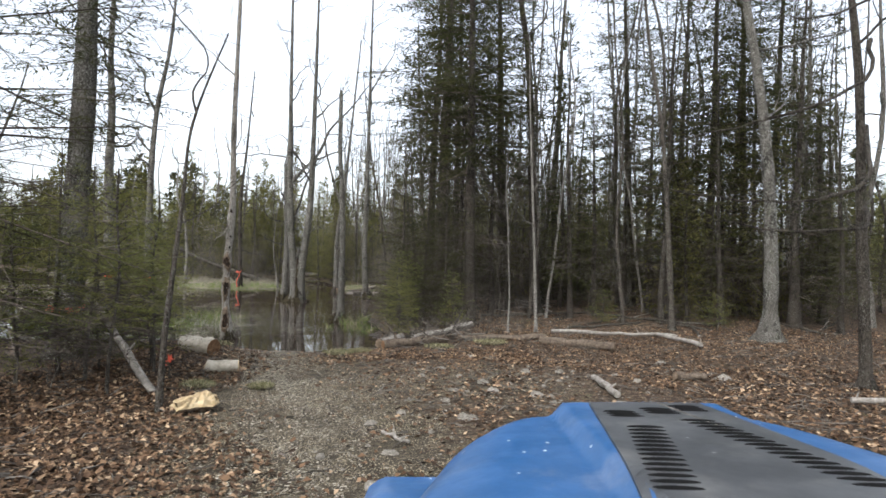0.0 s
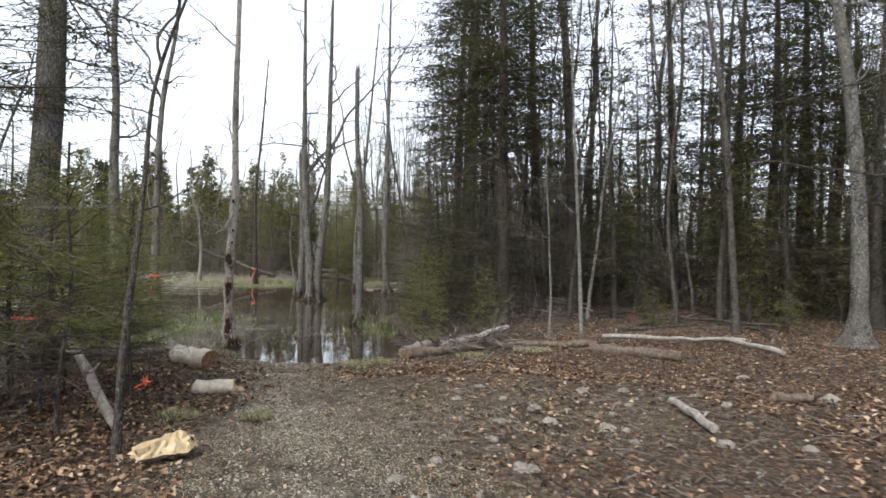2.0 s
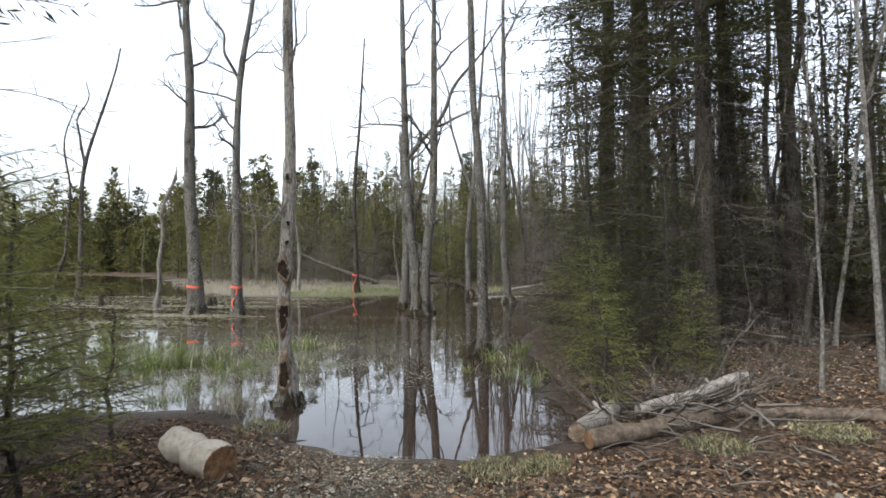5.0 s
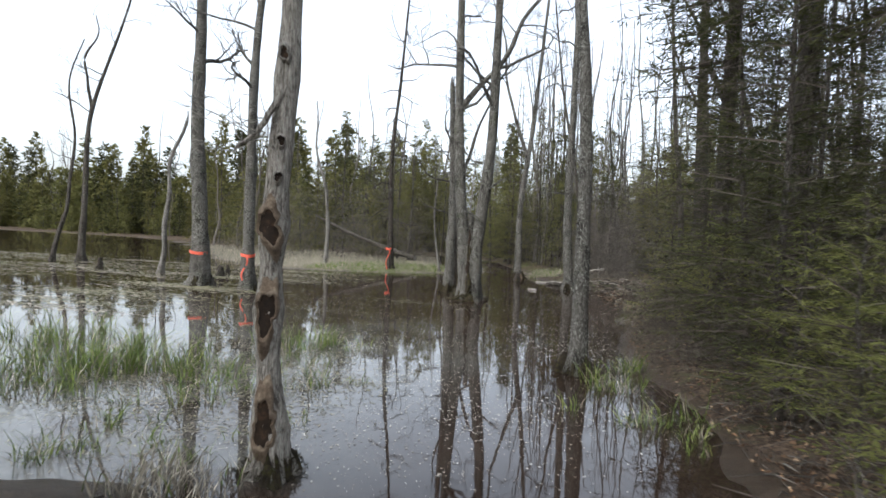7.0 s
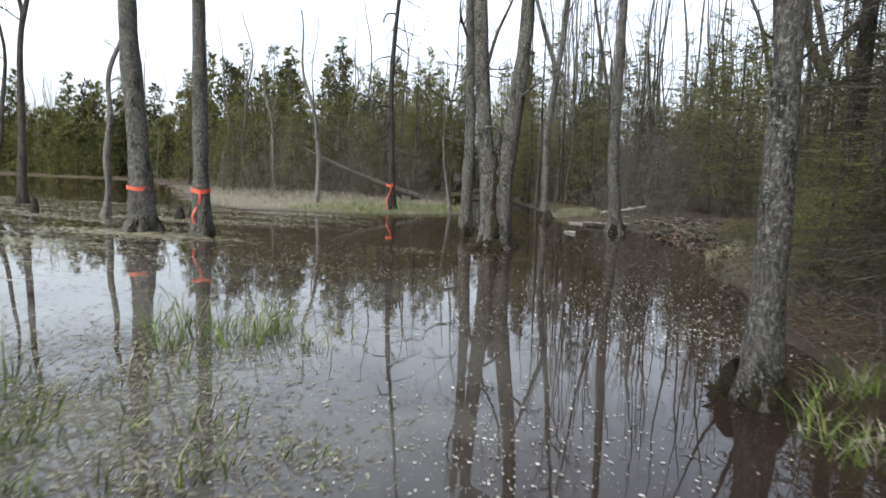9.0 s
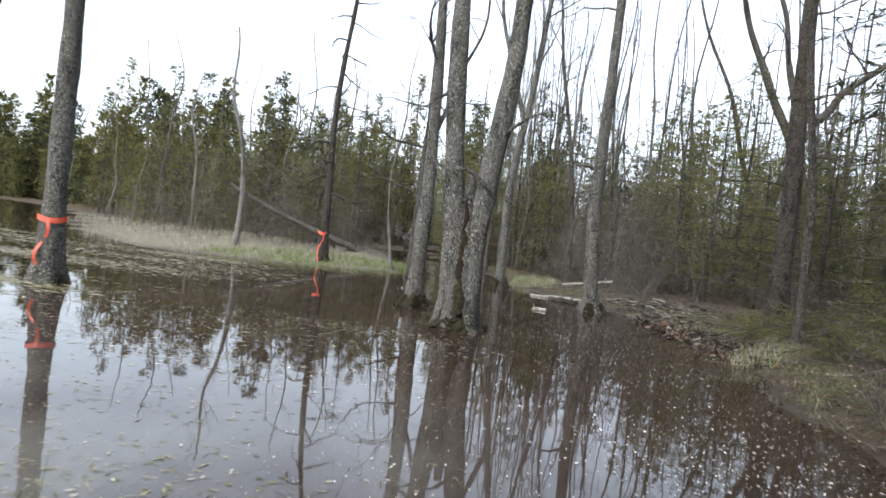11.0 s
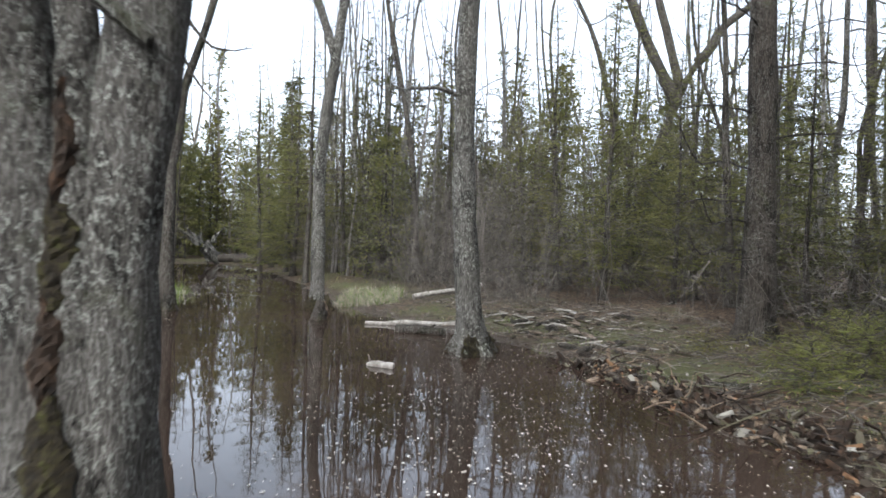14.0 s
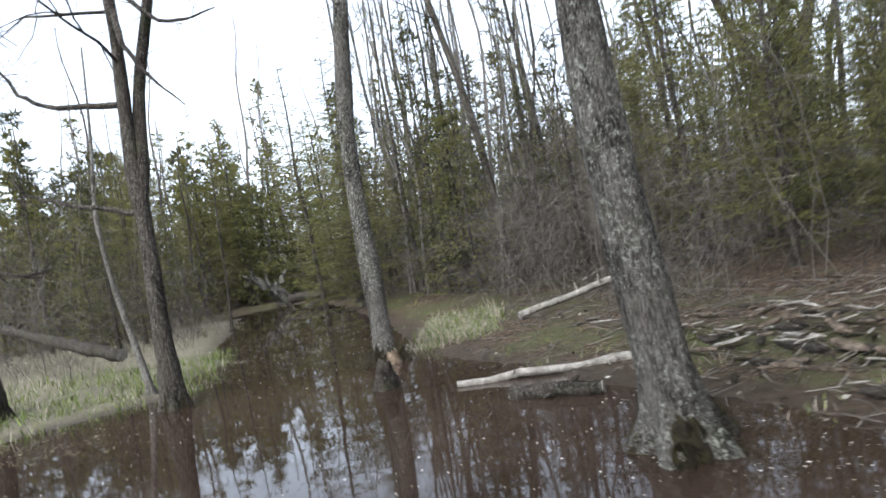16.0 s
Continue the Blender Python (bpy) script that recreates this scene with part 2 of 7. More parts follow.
def ground_material():
    n = Nodes("leaf_litter_and_mud", 0.9, spec=0.15)
    a = n.attr("cover")
    w = n.scaled(world=True)
    fine, mid, big = n.noise(55, 6, 0.75, w), n.noise(7, 5, 0.7, w), n.noise(0.8, 4, 0.6, w)
    cell = n.cells(26, w, out="Color")
    sep = n.n.new("ShaderNodeSeparateColor")
    n.l.new(cell, sep.inputs[0])
    litter = n.ramp(sep.outputs[0], (0.0, (0.018, 0.0123, 0.0082)), (0.35, (0.0476, 0.032, 0.0205)), (0.7, (0.0861, 0.059, 0.0385)), (1.0, (0.164, 0.119, 0.082)))
    litter = n.mix(n.math("MULTIPLY", n.mask(fine, 0.35, 0.7), 0.5), litter, (0.041, 0.0312, 0.023))
    soil = n.ramp(n.math("ADD", n.math("MULTIPLY", fine, 0.6), n.math("MULTIPLY", mid, 0.45)), (0.32, (0.012, 0.01, 0.007)), (0.52, (0.05, 0.041, 0.029)), (0.72, (0.2, 0.168, 0.112)))
    chips = n.mix(n.mask(n.cells(38, w), 0.18, 0.4), (0.4, 0.34, 0.235), soil)
    track = n.mix(n.mask(big, 0.36, 0.52), soil, chips)
    c = n.mix(n.mask(n.math("ADD", a["Red"], n.math("MULTIPLY", n.math("SUBTRACT", mid, 0.5), 1.2)), 0.35, 0.65), litter, track)
    moss = n.ramp(fine, (0.3, (0.0312, 0.0328, 0.0148)), (0.7, (0.0943, 0.0918, 0.041)))
    c = n.mix(n.mask(n.math("ADD", n.math("ADD", n.math("MULTIPLY", mid, 0.5), n.math("MULTIPLY", big, 0.5)), n.math("MULTIPLY", a["Alpha"], 0.14)), 0.58, 0.68), c, moss)
    sedge = n.ramp(n.math("ADD", n.math("MULTIPLY", fine, 0.5), n.math("MULTIPLY", mid, 0.5)), (0.3, (0.05, 0.046, 0.026)), (0.52, (0.15, 0.135, 0.095)), (0.75, (0.34, 0.315, 0.26)))
    c = n.mix(n.mask(n.math("ADD", a["Green"], n.math("MULTIPLY", n.math("SUBTRACT", mid, 0.5), 0.8)), 0.35, 0.65), c, sedge)
    mud = n.ramp(mid, (0.3, (0.0246, 0.018, 0.0123)), (0.7, (0.0615, 0.0451, 0.0312)))
    c = n.mix(a["Blue"], c, mud)
    h = n.math("ADD", n.math("ADD", fine, n.math("MULTIPLY", sep.outputs[0], 0.6)), n.math("MULTIPLY", mid, 0.8))
    return n.done(c, h, 0.9, 0.03, n.mix(a["Blue"], (0.92, 0.92, 0.92), (0.4, 0.4, 0.4)))


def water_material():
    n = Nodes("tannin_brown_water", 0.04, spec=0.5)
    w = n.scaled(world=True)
    # IOR above water's 1.33, to strengthen the sky's reflection
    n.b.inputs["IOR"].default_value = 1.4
    silt = n.ramp(n.noise(0.5, 4, 0.6, w), (0.35, (0.017, 0.011, 0.008)), (0.7, (0.034, 0.023, 0.017)))
    xyz = n.n.new("ShaderNodeSeparateXYZ")
    n.l.new(w, xyz.inputs[0])
    # Pale grey pool: silty shallows, plus sky reflection painted into the base colour
    shoal_glare = n.math("MULTIPLY", n.mask(n.math("ADD", xyz.outputs[0], n.math("MULTIPLY", n.noise(0.35, 3, 0.6, w), 3.0)), -1.8, -4.2), n.mask(n.noise(0.6, 5, 0.7, w), 0.36, 0.62))
    shoal_glare = n.math("MULTIPLY", shoal_glare, n.mask(xyz.outputs[1], 23.0, 17.0))
    silt = n.mix(n.math("MULTIPLY", shoal_glare, 0.75), silt, (0.17, 0.17, 0.15))
    h = n.math("ADD", n.math("MULTIPLY", n.noise(2.2, 2, 0.5, w), 1.0), n.math("MULTIPLY", n.noise(11, 2, 0.5, w), 0.1))
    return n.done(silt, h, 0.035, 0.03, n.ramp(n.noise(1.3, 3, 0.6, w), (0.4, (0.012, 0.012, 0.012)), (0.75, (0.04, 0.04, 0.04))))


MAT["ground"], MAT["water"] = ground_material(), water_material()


def paint(name, color, rough, speck):
    n = Nodes(name, rough, spec=0.5)
    c = n.mix(n.mask(n.noise(3.5, 5, 0.7), 0.4, 0.75), color, tuple(min(1, v * 1.35 + 0.02) for v in color))
    c = n.mix(n.math("MULTIPLY", n.mask(n.cells(8), 0.075, 0.05), n.mask(n.noise(4, 3), 0.42, 0.5)), c, speck)
    c = n.mix(n.math("MULTIPLY", n.mask(n.noise(1.6, 6, 0.8), 0.52, 0.8), 0.35), c, (0.3, 0.29, 0.26))
    return n.done(c, n.noise(40, 3), 0.05, 0.002, n.mask(n.noise(5, 5), -0.5, 2.0))


MAT["blue"] = paint("dusty_blue_car_paint", (0.007, 0.058, 0.165), 0.35, (0.55, 0.6, 0.65))
MAT["panel"] = paint("scuffed_grey_panel", (0.03, 0.032, 0.034), 0.6, (0.4, 0.4, 0.38))
MAT["black"] = simple("black_rubber_and_slot_shade", ((0.3, (0.004, 0.004, 0.004)), (0.7, (0.01, 0.01, 0.01))), 20, rough=0.9, spec=0.05)
MAT["steel"] = simple("dull_steel", ((0.3, (0.25, 0.25, 0.25)), (0.7, (0.4, 0.4, 0.4))), 12, rough=0.4, spec=0.5)


# ---- mesh tools ----
class Geo:
    """Quads gathered in arrays, each with a material slot."""

    def __init__(self):
        self.v, self.q, self.m, self.n = [], [], [], 0

    def add(self, verts, quads, slot=0):
        verts, quads = np.asarray(verts, float).reshape(-1, 3), np.asarray(quads, int).reshape(-1, 4)
        self.v.append(verts), self.q.append(quads + self.n), self.m.append(np.full(len(quads), slot))
        self.n += len(verts)
        return self

    def arrays(self):
        return np.concatenate(self.v), np.concatenate(self.q), np.concatenate(self.m)

    def tube(self, path, radii, sides=8, slot=0, rough=0.0, rng=None):
        path, radii = np.asarray(path, float), np.asarray(radii, float)
        t = np.gradient(path, axis=0)
        t /= np.linalg.norm(t, axis=1)[:, None] + 1e-9
        ref = np.where(np.abs(t[:, 2:3]) > 0.8, [[1.0, 0, 0]], [[0, 0, 1.0]])
        if np.abs(t[0, 2]) > 0.5:
            ref[:] = (1.0, 0, 0)
        else:
            ref[:] = (0, 0, 1.0)
        a = np.cross(t, ref)
        a /= np.linalg.norm(a, axis=1)[:, None] + 1e-9
        b = np.cross(t, a)
        ang = np.linspace(0, 2 * np.pi, sides, endpoint=False)
        rr = radii[:, None] * np.ones(sides)
        if rough and rng is not None:
            rr = rr * (1 + rough * (rng.random((len(path), sides)) - 0.5))
        ring = path[:, None] + (a[:, None] * np.cos(ang)[None, :, None] + b[:, None] * np.sin(ang)[None, :, None]) * rr[..., None]
        k = len(path)
        i, j = np.meshgrid(np.arange(k - 1), np.arange(sides), indexing="ij")
        j2 = (j + 1) % sides
        quads = np.stack([i * sides + j, i * sides + j2, (i + 1) * sides + j2, (i + 1) * sides + j], -1).reshape(-1, 4)
        return self.add(ring.reshape(-1, 3), quads, slot)

    def sticks(self, p0, p1, r0, r1, slot=0):
        """Many straight three-sided twigs at once."""
        p0, p1 = np.asarray(p0, float), np.asarray(p1, float)
        m = len(p0)
        if not m:
            return self
        r0, r1 = np.broadcast_to(r0, m), np.broadcast_to(r1, m)
        d = p1 - p0
        d /= np.linalg.norm(d, axis=1)[:, None] + 1e-9
        ref = np.where(np.abs(d[:, 2:3]) > 0.9, [[1.0, 0, 0]], [[0, 0, 1.0]])
        a = np.cross(d, ref)
        a /= np.linalg.norm(a, axis=1)[:, None] + 1e-9
        b = np.cross(d, a)
        vs = []
        for p, r in ((p0, r0), (p1, r1)):
            for k in range(3):
                w = 2 * np.pi * k / 3
                vs.append(p + (a * np.cos(w) + b * np.sin(w)) * np.asarray(r)[:, None])
        v = np.stack(vs, 1)
        base = (np.arange(m) * 6)[:, None, None]
        q = np.array([[0, 1, 4, 3], [1, 2, 5, 4], [2, 0, 3, 5]])[None] + base
        return self.add(v.reshape(-1, 3), q.reshape(-1, 4), slot)

    def slivers(self, p0, p1, r0, r1, slot=0):
        """Very fine twigs: one narrow blade each."""
        p0, p1 = np.asarray(p0, float), np.asarray(p1, float)
        m = len(p0)
        if not m:
            return self
        d = p1 - p0
        w = np.random.default_rng(m).normal(0, 1, (m, 3))
        a = np.cross(d, w)
        a /= np.linalg.norm(a, axis=1)[:, None] + 1e-9
        r0, r1 = np.broadcast_to(r0, m)[:, None], np.broadcast_to(r1, m)[:, None]
        v = np.stack([p0 - a * r0, p0 + a * r0, p1 + a * r1, p1 - a * r1], 1)
        return self.add(v.reshape(-1, 3), np.arange(4 * m).reshape(-1, 4), slot)

    def cards(self, p, d, side, length, width, slot=0, bow=0.0):
        """Small leaf-shaped blades: a pointed quad from p along d."""
        p, d, side = (np.asarray(x, float) for x in (p, d, side))
        m = len(p)
        if not m:
            return self
        length, width = np.broadcast_to(length, m)[:, None], np.broadcast_to(width, m)[:, None]
        mid = p + d * length * 0.45
        lift = np.array([0, 0, 1.0]) * np.broadcast_to(bow, m)[:, None]
        v = np.stack([p, mid + side * width * 0.5 + lift, p + d * length, mid - side * width * 0.5 + lift], 1)
        return self.add(v.reshape(-1, 3), np.arange(4 * m).reshape(-1, 4), slot)

    def put(self, other, moves, turns, sizes):
        """Copies of another Geo's arrays, each turned about z, scaled and moved."""
        v, q, mm = other
        for (x, y, z), a, s in zip(moves, turns, sizes):
            c, sn = math.cos(a) * s, math.sin(a) * s
            w = np.stack([v[:, 0] * c - v[:, 1] * sn + x, v[:, 0] * sn + v[:, 1] * c + y, v[:, 2] * s + z], 1)
            self.v.append(w), self.q.append(q + self.n), self.m.append(mm)
            self.n += len(w)
        return self

    def mesh(self, name, mats, smooth=False):
        v, q, m = self.arrays()
        me = bpy.data.meshes.new(name)
        me.vertices.add(len(v)), me.loops.add(4 * len(q)), me.polygons.add(len(q))
        me.vertices.foreach_set("co", v.astype(np.float32).ravel())
        me.loops.foreach_set("vertex_index", q.astype(np.int32).ravel())
        me.polygons.foreach_set("loop_start", np.arange(0, 4 * len(q), 4, dtype=np.int32))
        me.polygons.foreach_set("material_index", m.astype(np.int32))
        me.polygons.foreach_set("use_smooth", np.full(len(q), smooth))
        for k in mats if isinstance(mats, (list, tuple)) else [mats]:
            me.materials.append(MAT[k])
        me.update(calc_edges=True)
        me.validate()
        return me


def part(name, geo, mats, parent, label="", smooth=False):
    """One mesh object under a thing or under a part."""
    ob = new(name, geo if isinstance(geo, bpy.types.Mesh) else geo.mesh(name, mats, smooth))
    ob.parent = parent
    if label:
        ob["label"] = label
    return ob


def thing(name, x, y, z, label, category, group="", turn=0.0, kind=""):
    ob = new(name)
    ob.matrix_world = pose(x, y, z, 0, 0, turn)
    ob.empty_display_size = 0.2
    return tagged(ob, label, category, group, kind)


def unit(v):
    return v / (np.linalg.norm(v, axis=-1, keepdims=True) + 1e-9)


# ---- ground and water ----
SHORE = np.array([(-140, 13), (-40, 12), (-12, 12.4), (-7, 12.9), (-4.9, 13.6), (-3.9, 13.2), (-2.6, 12.5), (-1.3, 12.6), (-0.5, 13.5), (-0.9, 15.5),
                  (-1.7, 18.5), (-2.3, 21), (-2.6, 25), (-2.4, 27.8), (-3.1, 29.8), (-3.9, 32.4), (-5.2, 34.3), (-6.6, 36.2), (-8.0, 40), (-9.8, 44),
                  (-12.5, 50), (-15, 54.5), (-17.5, 57), (-18.5, 55), (-16, 50), (-13.6, 44), (-11.5, 39.5), (-10.6, 36.4), (-12, 35.0), (-14.5, 33.6),
                  (-18.4, 33.2), (-24, 37), (-33, 46), (-45, 56), (-62, 63), (-140, 74)], float)
WAY = np.array([(2.6, -6), (2.2, 0), (1.5, 3.5), (0.7, 5.5), (-0.2, 7.5), (-1.2, 10), (-2.2, 12.5), (-3.2, 15), (-4.4, 18), (-5.0, 21), (-5.3, 24), (-5.5, 28.5)])


def to_line(x, y, pts, closed=False):
    best = np.full(np.shape(x), 1e9)
    k = len(pts)
    for i in range(k if closed else k - 1):
        (ax, ay), (bx, by) = pts[i], pts[(i + 1) % k]
        dx, dy = bx - ax, by - ay
        t = np.clip(((x - ax) * dx + (y - ay) * dy) / (dx * dx + dy * dy), 0, 1)
        best = np.minimum(best, np.hypot(x - ax - t * dx, y - ay - t * dy))
    return best


def from_shore(x, y):
    """Metres from the shoreline, positive on land."""
    x, y = np.asarray(x, float), np.asarray(y, float)
    inside = np.zeros(x.shape, bool)
    for i in range(len(SHORE)):
        (ax, ay), (bx, by) = SHORE[i - 1], SHORE[i]
        cross = ((ay > y) != (by > y)) & (x < (bx - ax) * (y - ay) / (by - ay + 1e-12) + ax)
        inside ^= cross
    return np.where(inside, -1, 1) * to_line(x, y, SHORE, True)


GRAIN = np.random.default_rng(5).random((64, 64))


def ripple(x, y, size):
    u, v = np.asarray(x) / size, np.asarray(y) / size
    i, j = np.floor(u).astype(int), np.floor(v).astype(int)
    f, g = u - i, v - j
    f, g = f * f * (3 - 2 * f), g * g * (3 - 2 * g)
    at = lambda a, b: GRAIN[a % 64, b % 64]
    return (at(i, j) * (1 - f) + at(i + 1, j) * f) * (1 - g) + (at(i, j + 1) * (1 - f) + at(i + 1, j + 1) * f) * g - 0.5


def island(x, y):
    """Whether a place lies on the low sedge flat beyond the open water."""
    return np.clip((np.asarray(y) - 30) / 3, 0, 1) * np.clip((-9.5 - 0.42 * (np.asarray(y) - 36) - np.asarray(x)) / 1.5, 0, 1)


def height(x, y):
    x, y = np.asarray(x, float), np.asarray(y, float)
    d = from_shore(x, y) + ripple(x, y, 1.3) * 0.5
    flat = island(x, y)
    bank = (0.1 - 0.045 * np.clip((y - 28) / 4, 0, 1)) * np.clip(d / 1.2, 0, 1) + 0.018 * np.clip(d, 0, 40) + (0.16 - 0.12 * np.clip((y - 28) / 4, 0, 1)) * np.clip((y - 17) / 5, 0, 1) * np.clip(d / 1.5, 0, 1)
    low = 0.05 * np.clip(d / 1.0, 0, 1) + 0.006 * np.clip(d, 0, 60)
    start = np.clip((14 - y) / 3, 0, 1)
    bank = bank * (1 - start) + start * (0.07 * np.clip(d / 1.0, 0, 1) + 0.004 * np.clip(d, 0, 40))
    land = bank * (1 - flat) + low * flat
    land = land + (ripple(x, y, 0.9) * 0.05 + ripple(x, y, 0.31) * 0.03 + ripple(x, y, 4.0) * 0.1 * (1 - flat)) * np.clip(d / 0.8, 0, 1)
    land = np.maximum(land, 0.03 * np.clip(d / 0.3, 0, 1))
    wet = -0.45 * np.clip(-d / 1.5, 0, 1) - 0.02 * np.clip(-d, 0, 1)
    near = np.clip(1 - to_line(x, y, WAY) / 2.2, 0, 1)
    return np.where(d > 0, land * (1 - 0.4 * near), wet)


def level(x, y):
    return float(height(np.array([x]), np.array([y]))[0])


def steps(lo, hi, fine, a, b):
    inner = np.arange(a, b + 1e-6, fine)
    out, s, p = [], fine, b
    while p < hi:
        s *= 1.22
        p = min(p + s, hi)
        out.append(p)
    back, s, p = [], fine, a
    while p > lo:
        s *= 1.22
        p = max(p - s, lo)
        back.append(p)
    return np.array(back[::-1] + list(inner) + out)


def build_ground():
    xs, ys = steps(-700, 700, 0.23, -14, 11), steps(-300, 900, 0.23, 0, 42)
    gx, gy = np.meshgrid(xs, ys, indexing="ij")
    z = height(gx, gy)
    far = np.clip((np.hypot(gx, gy - 20) - 90) / 300, 0, 1)
    z = z + far * 1.5
    g = Geo()
    i, j = np.meshgrid(np.arange(len(xs) - 1), np.arange(len(ys) - 1), indexing="ij")
    w = len(ys)
    q = np.stack([i * w + j, (i + 1) * w + j, (i + 1) * w + j + 1, i * w + j + 1], -1).reshape(-1, 4)
    g.add(np.stack([gx, gy, z], -1).reshape(-1, 3), q)
    me = g.mesh("ground", "ground", True)
    d = from_shore(gx, gy)
    track = np.clip(1.25 - to_line(gx, gy, WAY) / 2.0, 0, 1) * np.clip((15 - gy) / 2, 0, 1)
    open_floor = np.clip(1 - np.hypot((gx - 1.8) / 4.0, (gy - 9.5) / 4.5), 0, 1) * 0.75
    cover = np.zeros((gx.size, 4), np.float32)
    cover[:, 0] = np.clip(np.maximum(track, open_floor), 0, 1).ravel()
    cover[:, 1] = (island(gx, gy) * np.clip((54 - gy) / 4, 0, 1) * np.clip((gx + 44) / 6, 0, 1)).ravel()
    cover[:, 2] = np.clip(1 - (d - 0.05) / 0.5, 0, 1).ravel()
    cover[:, 3] = (np.clip((gy - 15) / 4, 0, 1) * np.clip(d / 0.6, 0, 1) * np.clip(1.3 - d / 4.5, 0, 1)).ravel()
    me.color_attributes.new("cover", "FLOAT_COLOR", "POINT").data.foreach_set("color", cover.ravel())
    tagged(new("ground", me), "brown leaf litter and bare mud of a forest floor", "ground", kind="structure")
    wgeo = Geo()
    wx, wy = np.meshgrid(np.linspace(-150, 12, 60), np.linspace(8, 80, 40), indexing="ij")
    i, j = np.meshgrid(np.arange(59), np.arange(39), indexing="ij")
    wgeo.add(np.stack([wx, wy, wx * 0], -1).reshape(-1, 3), np.stack([i * 40 + j, (i + 1) * 40 + j, (i + 1) * 40 + j + 1, i * 40 + j + 1], -1).reshape(-1, 4))
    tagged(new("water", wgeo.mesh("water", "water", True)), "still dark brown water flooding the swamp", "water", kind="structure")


build_ground()


# ---- trees ----
UP = np.array([0, 0, 1.0])


def trunk_path(rng, top, lean=(0.0, 0.0), wig=0.1, bend=(0.0, 0.0), k=18):
    """A trunk's line: straight lean, a bend that grows with height, and small wiggles."""
    s = np.linspace(0, 1, k)
    z = top * s
    ph = rng.random(4) * 6.28
    x = lean[0] * z + bend[0] * s * s + wig * (np.sin(s * 7 + ph[0]) - np.sin(ph[0]) + 0.5 * np.sin(s * 15 + ph[1]) - 0.5 * np.sin(ph[1])) * np.minimum(1, s * 4)
    y = lean[1] * z + bend[1] * s * s + wig * (np.sin(s * 6 + ph[2]) - np.sin(ph[2]) + 0.5 * np.sin(s * 13 + ph[3]) - 0.5 * np.sin(ph[3])) * np.minimum(1, s * 4)
    return np.stack([x, y, z], 1)


def shaped(points, top, rng, k=26):
    """A trunk's line through a few places (dx, dy, z), carried on upwards to its top."""
    p = np.array(points, float)
    if p[0, 2] > 0.15:
        p = np.concatenate([[[p[0, 0] * 0.8, p[0, 1] * 0.8, 0.0]], p])
    if p[-1, 2] < top - 0.3:
        d = (p[-1] - p[-2]) / (p[-1, 2] - p[-2, 2])
        p = np.concatenate([p, [p[-1] + d * np.array([0.6, 0.6, 1]) * (top - p[-1, 2])]])
    z = np.linspace(0, p[-1, 2], k)
    x, y = (np.interp(z, p[:, 2], p[:, a]) for a in (0, 1))
    for _ in range(2):
        x[1:-1], y[1:-1] = (x[:-2] + 2 * x[1:-1] + x[2:]) / 4, (y[:-2] + 2 * y[1:-1] + y[2:]) / 4
    return np.stack([x, y, z], 1)


def along(path, s):
    t = np.linspace(0, 1, len(path))
    return np.stack([np.interp(s, t, path[:, a]) for a in range(3)], -1)


def stem(geo, rng, path, r0, r1, sides=14, flare=1.7, depth=0.35, slot=0, rough=0.1, k=40, bulge=()):
    """A tapered, slightly uneven trunk with a flared foot that goes into the ground."""
    s = np.unique(np.concatenate([np.linspace(0, 0.12, 9), np.linspace(0.12, 1, k)]))
    p = along(path, s)
    z = p[:, 2] - p[0, 2]
    r = r0 + (r1 - r0) * s ** 0.85
    r = r * (1 + (flare - 1) * np.exp(-np.maximum(z, 0) / (r0 * 1.7)))
    swell = rng.random(3) * 6.28
    r = r * (1 + 0.05 * np.sin(z * 2.3 + swell[0]) + 0.04 * np.sin(z * 5.1 + swell[1]))
    for at, much in bulge:
        r = r * (1 + much * np.exp(-((z - at) / 0.14) ** 2))
    foot = p[0] - UP * depth
    p = np.concatenate([[foot], p])
    r = np.concatenate([[r[0] * 1.15], r])
    n0 = geo.n
    geo.tube(p, r, sides, slot, rough, rng)
    if flare > 1.3:
        v = geo.v[-1].reshape(len(p), sides, 3)
        ph, lob = rng.random() * 6.28, 4 + int(rng.random() * 2)
        ang = np.linspace(0, 2 * np.pi, sides, endpoint=False)
        hh = np.clip(v[:, :, 2] - path[0, 2], 0, 9)
        amp = 0.28 * np.exp(-hh / (r0 * 1.6)) * np.sin(lob * ang + ph)[None]
        geo.v[-1] = (v + (v - p[:, None]) * amp[..., None] * np.array([1, 1, 0])).reshape(-1, 3)
    tip = p[-1]
    return n0, tip


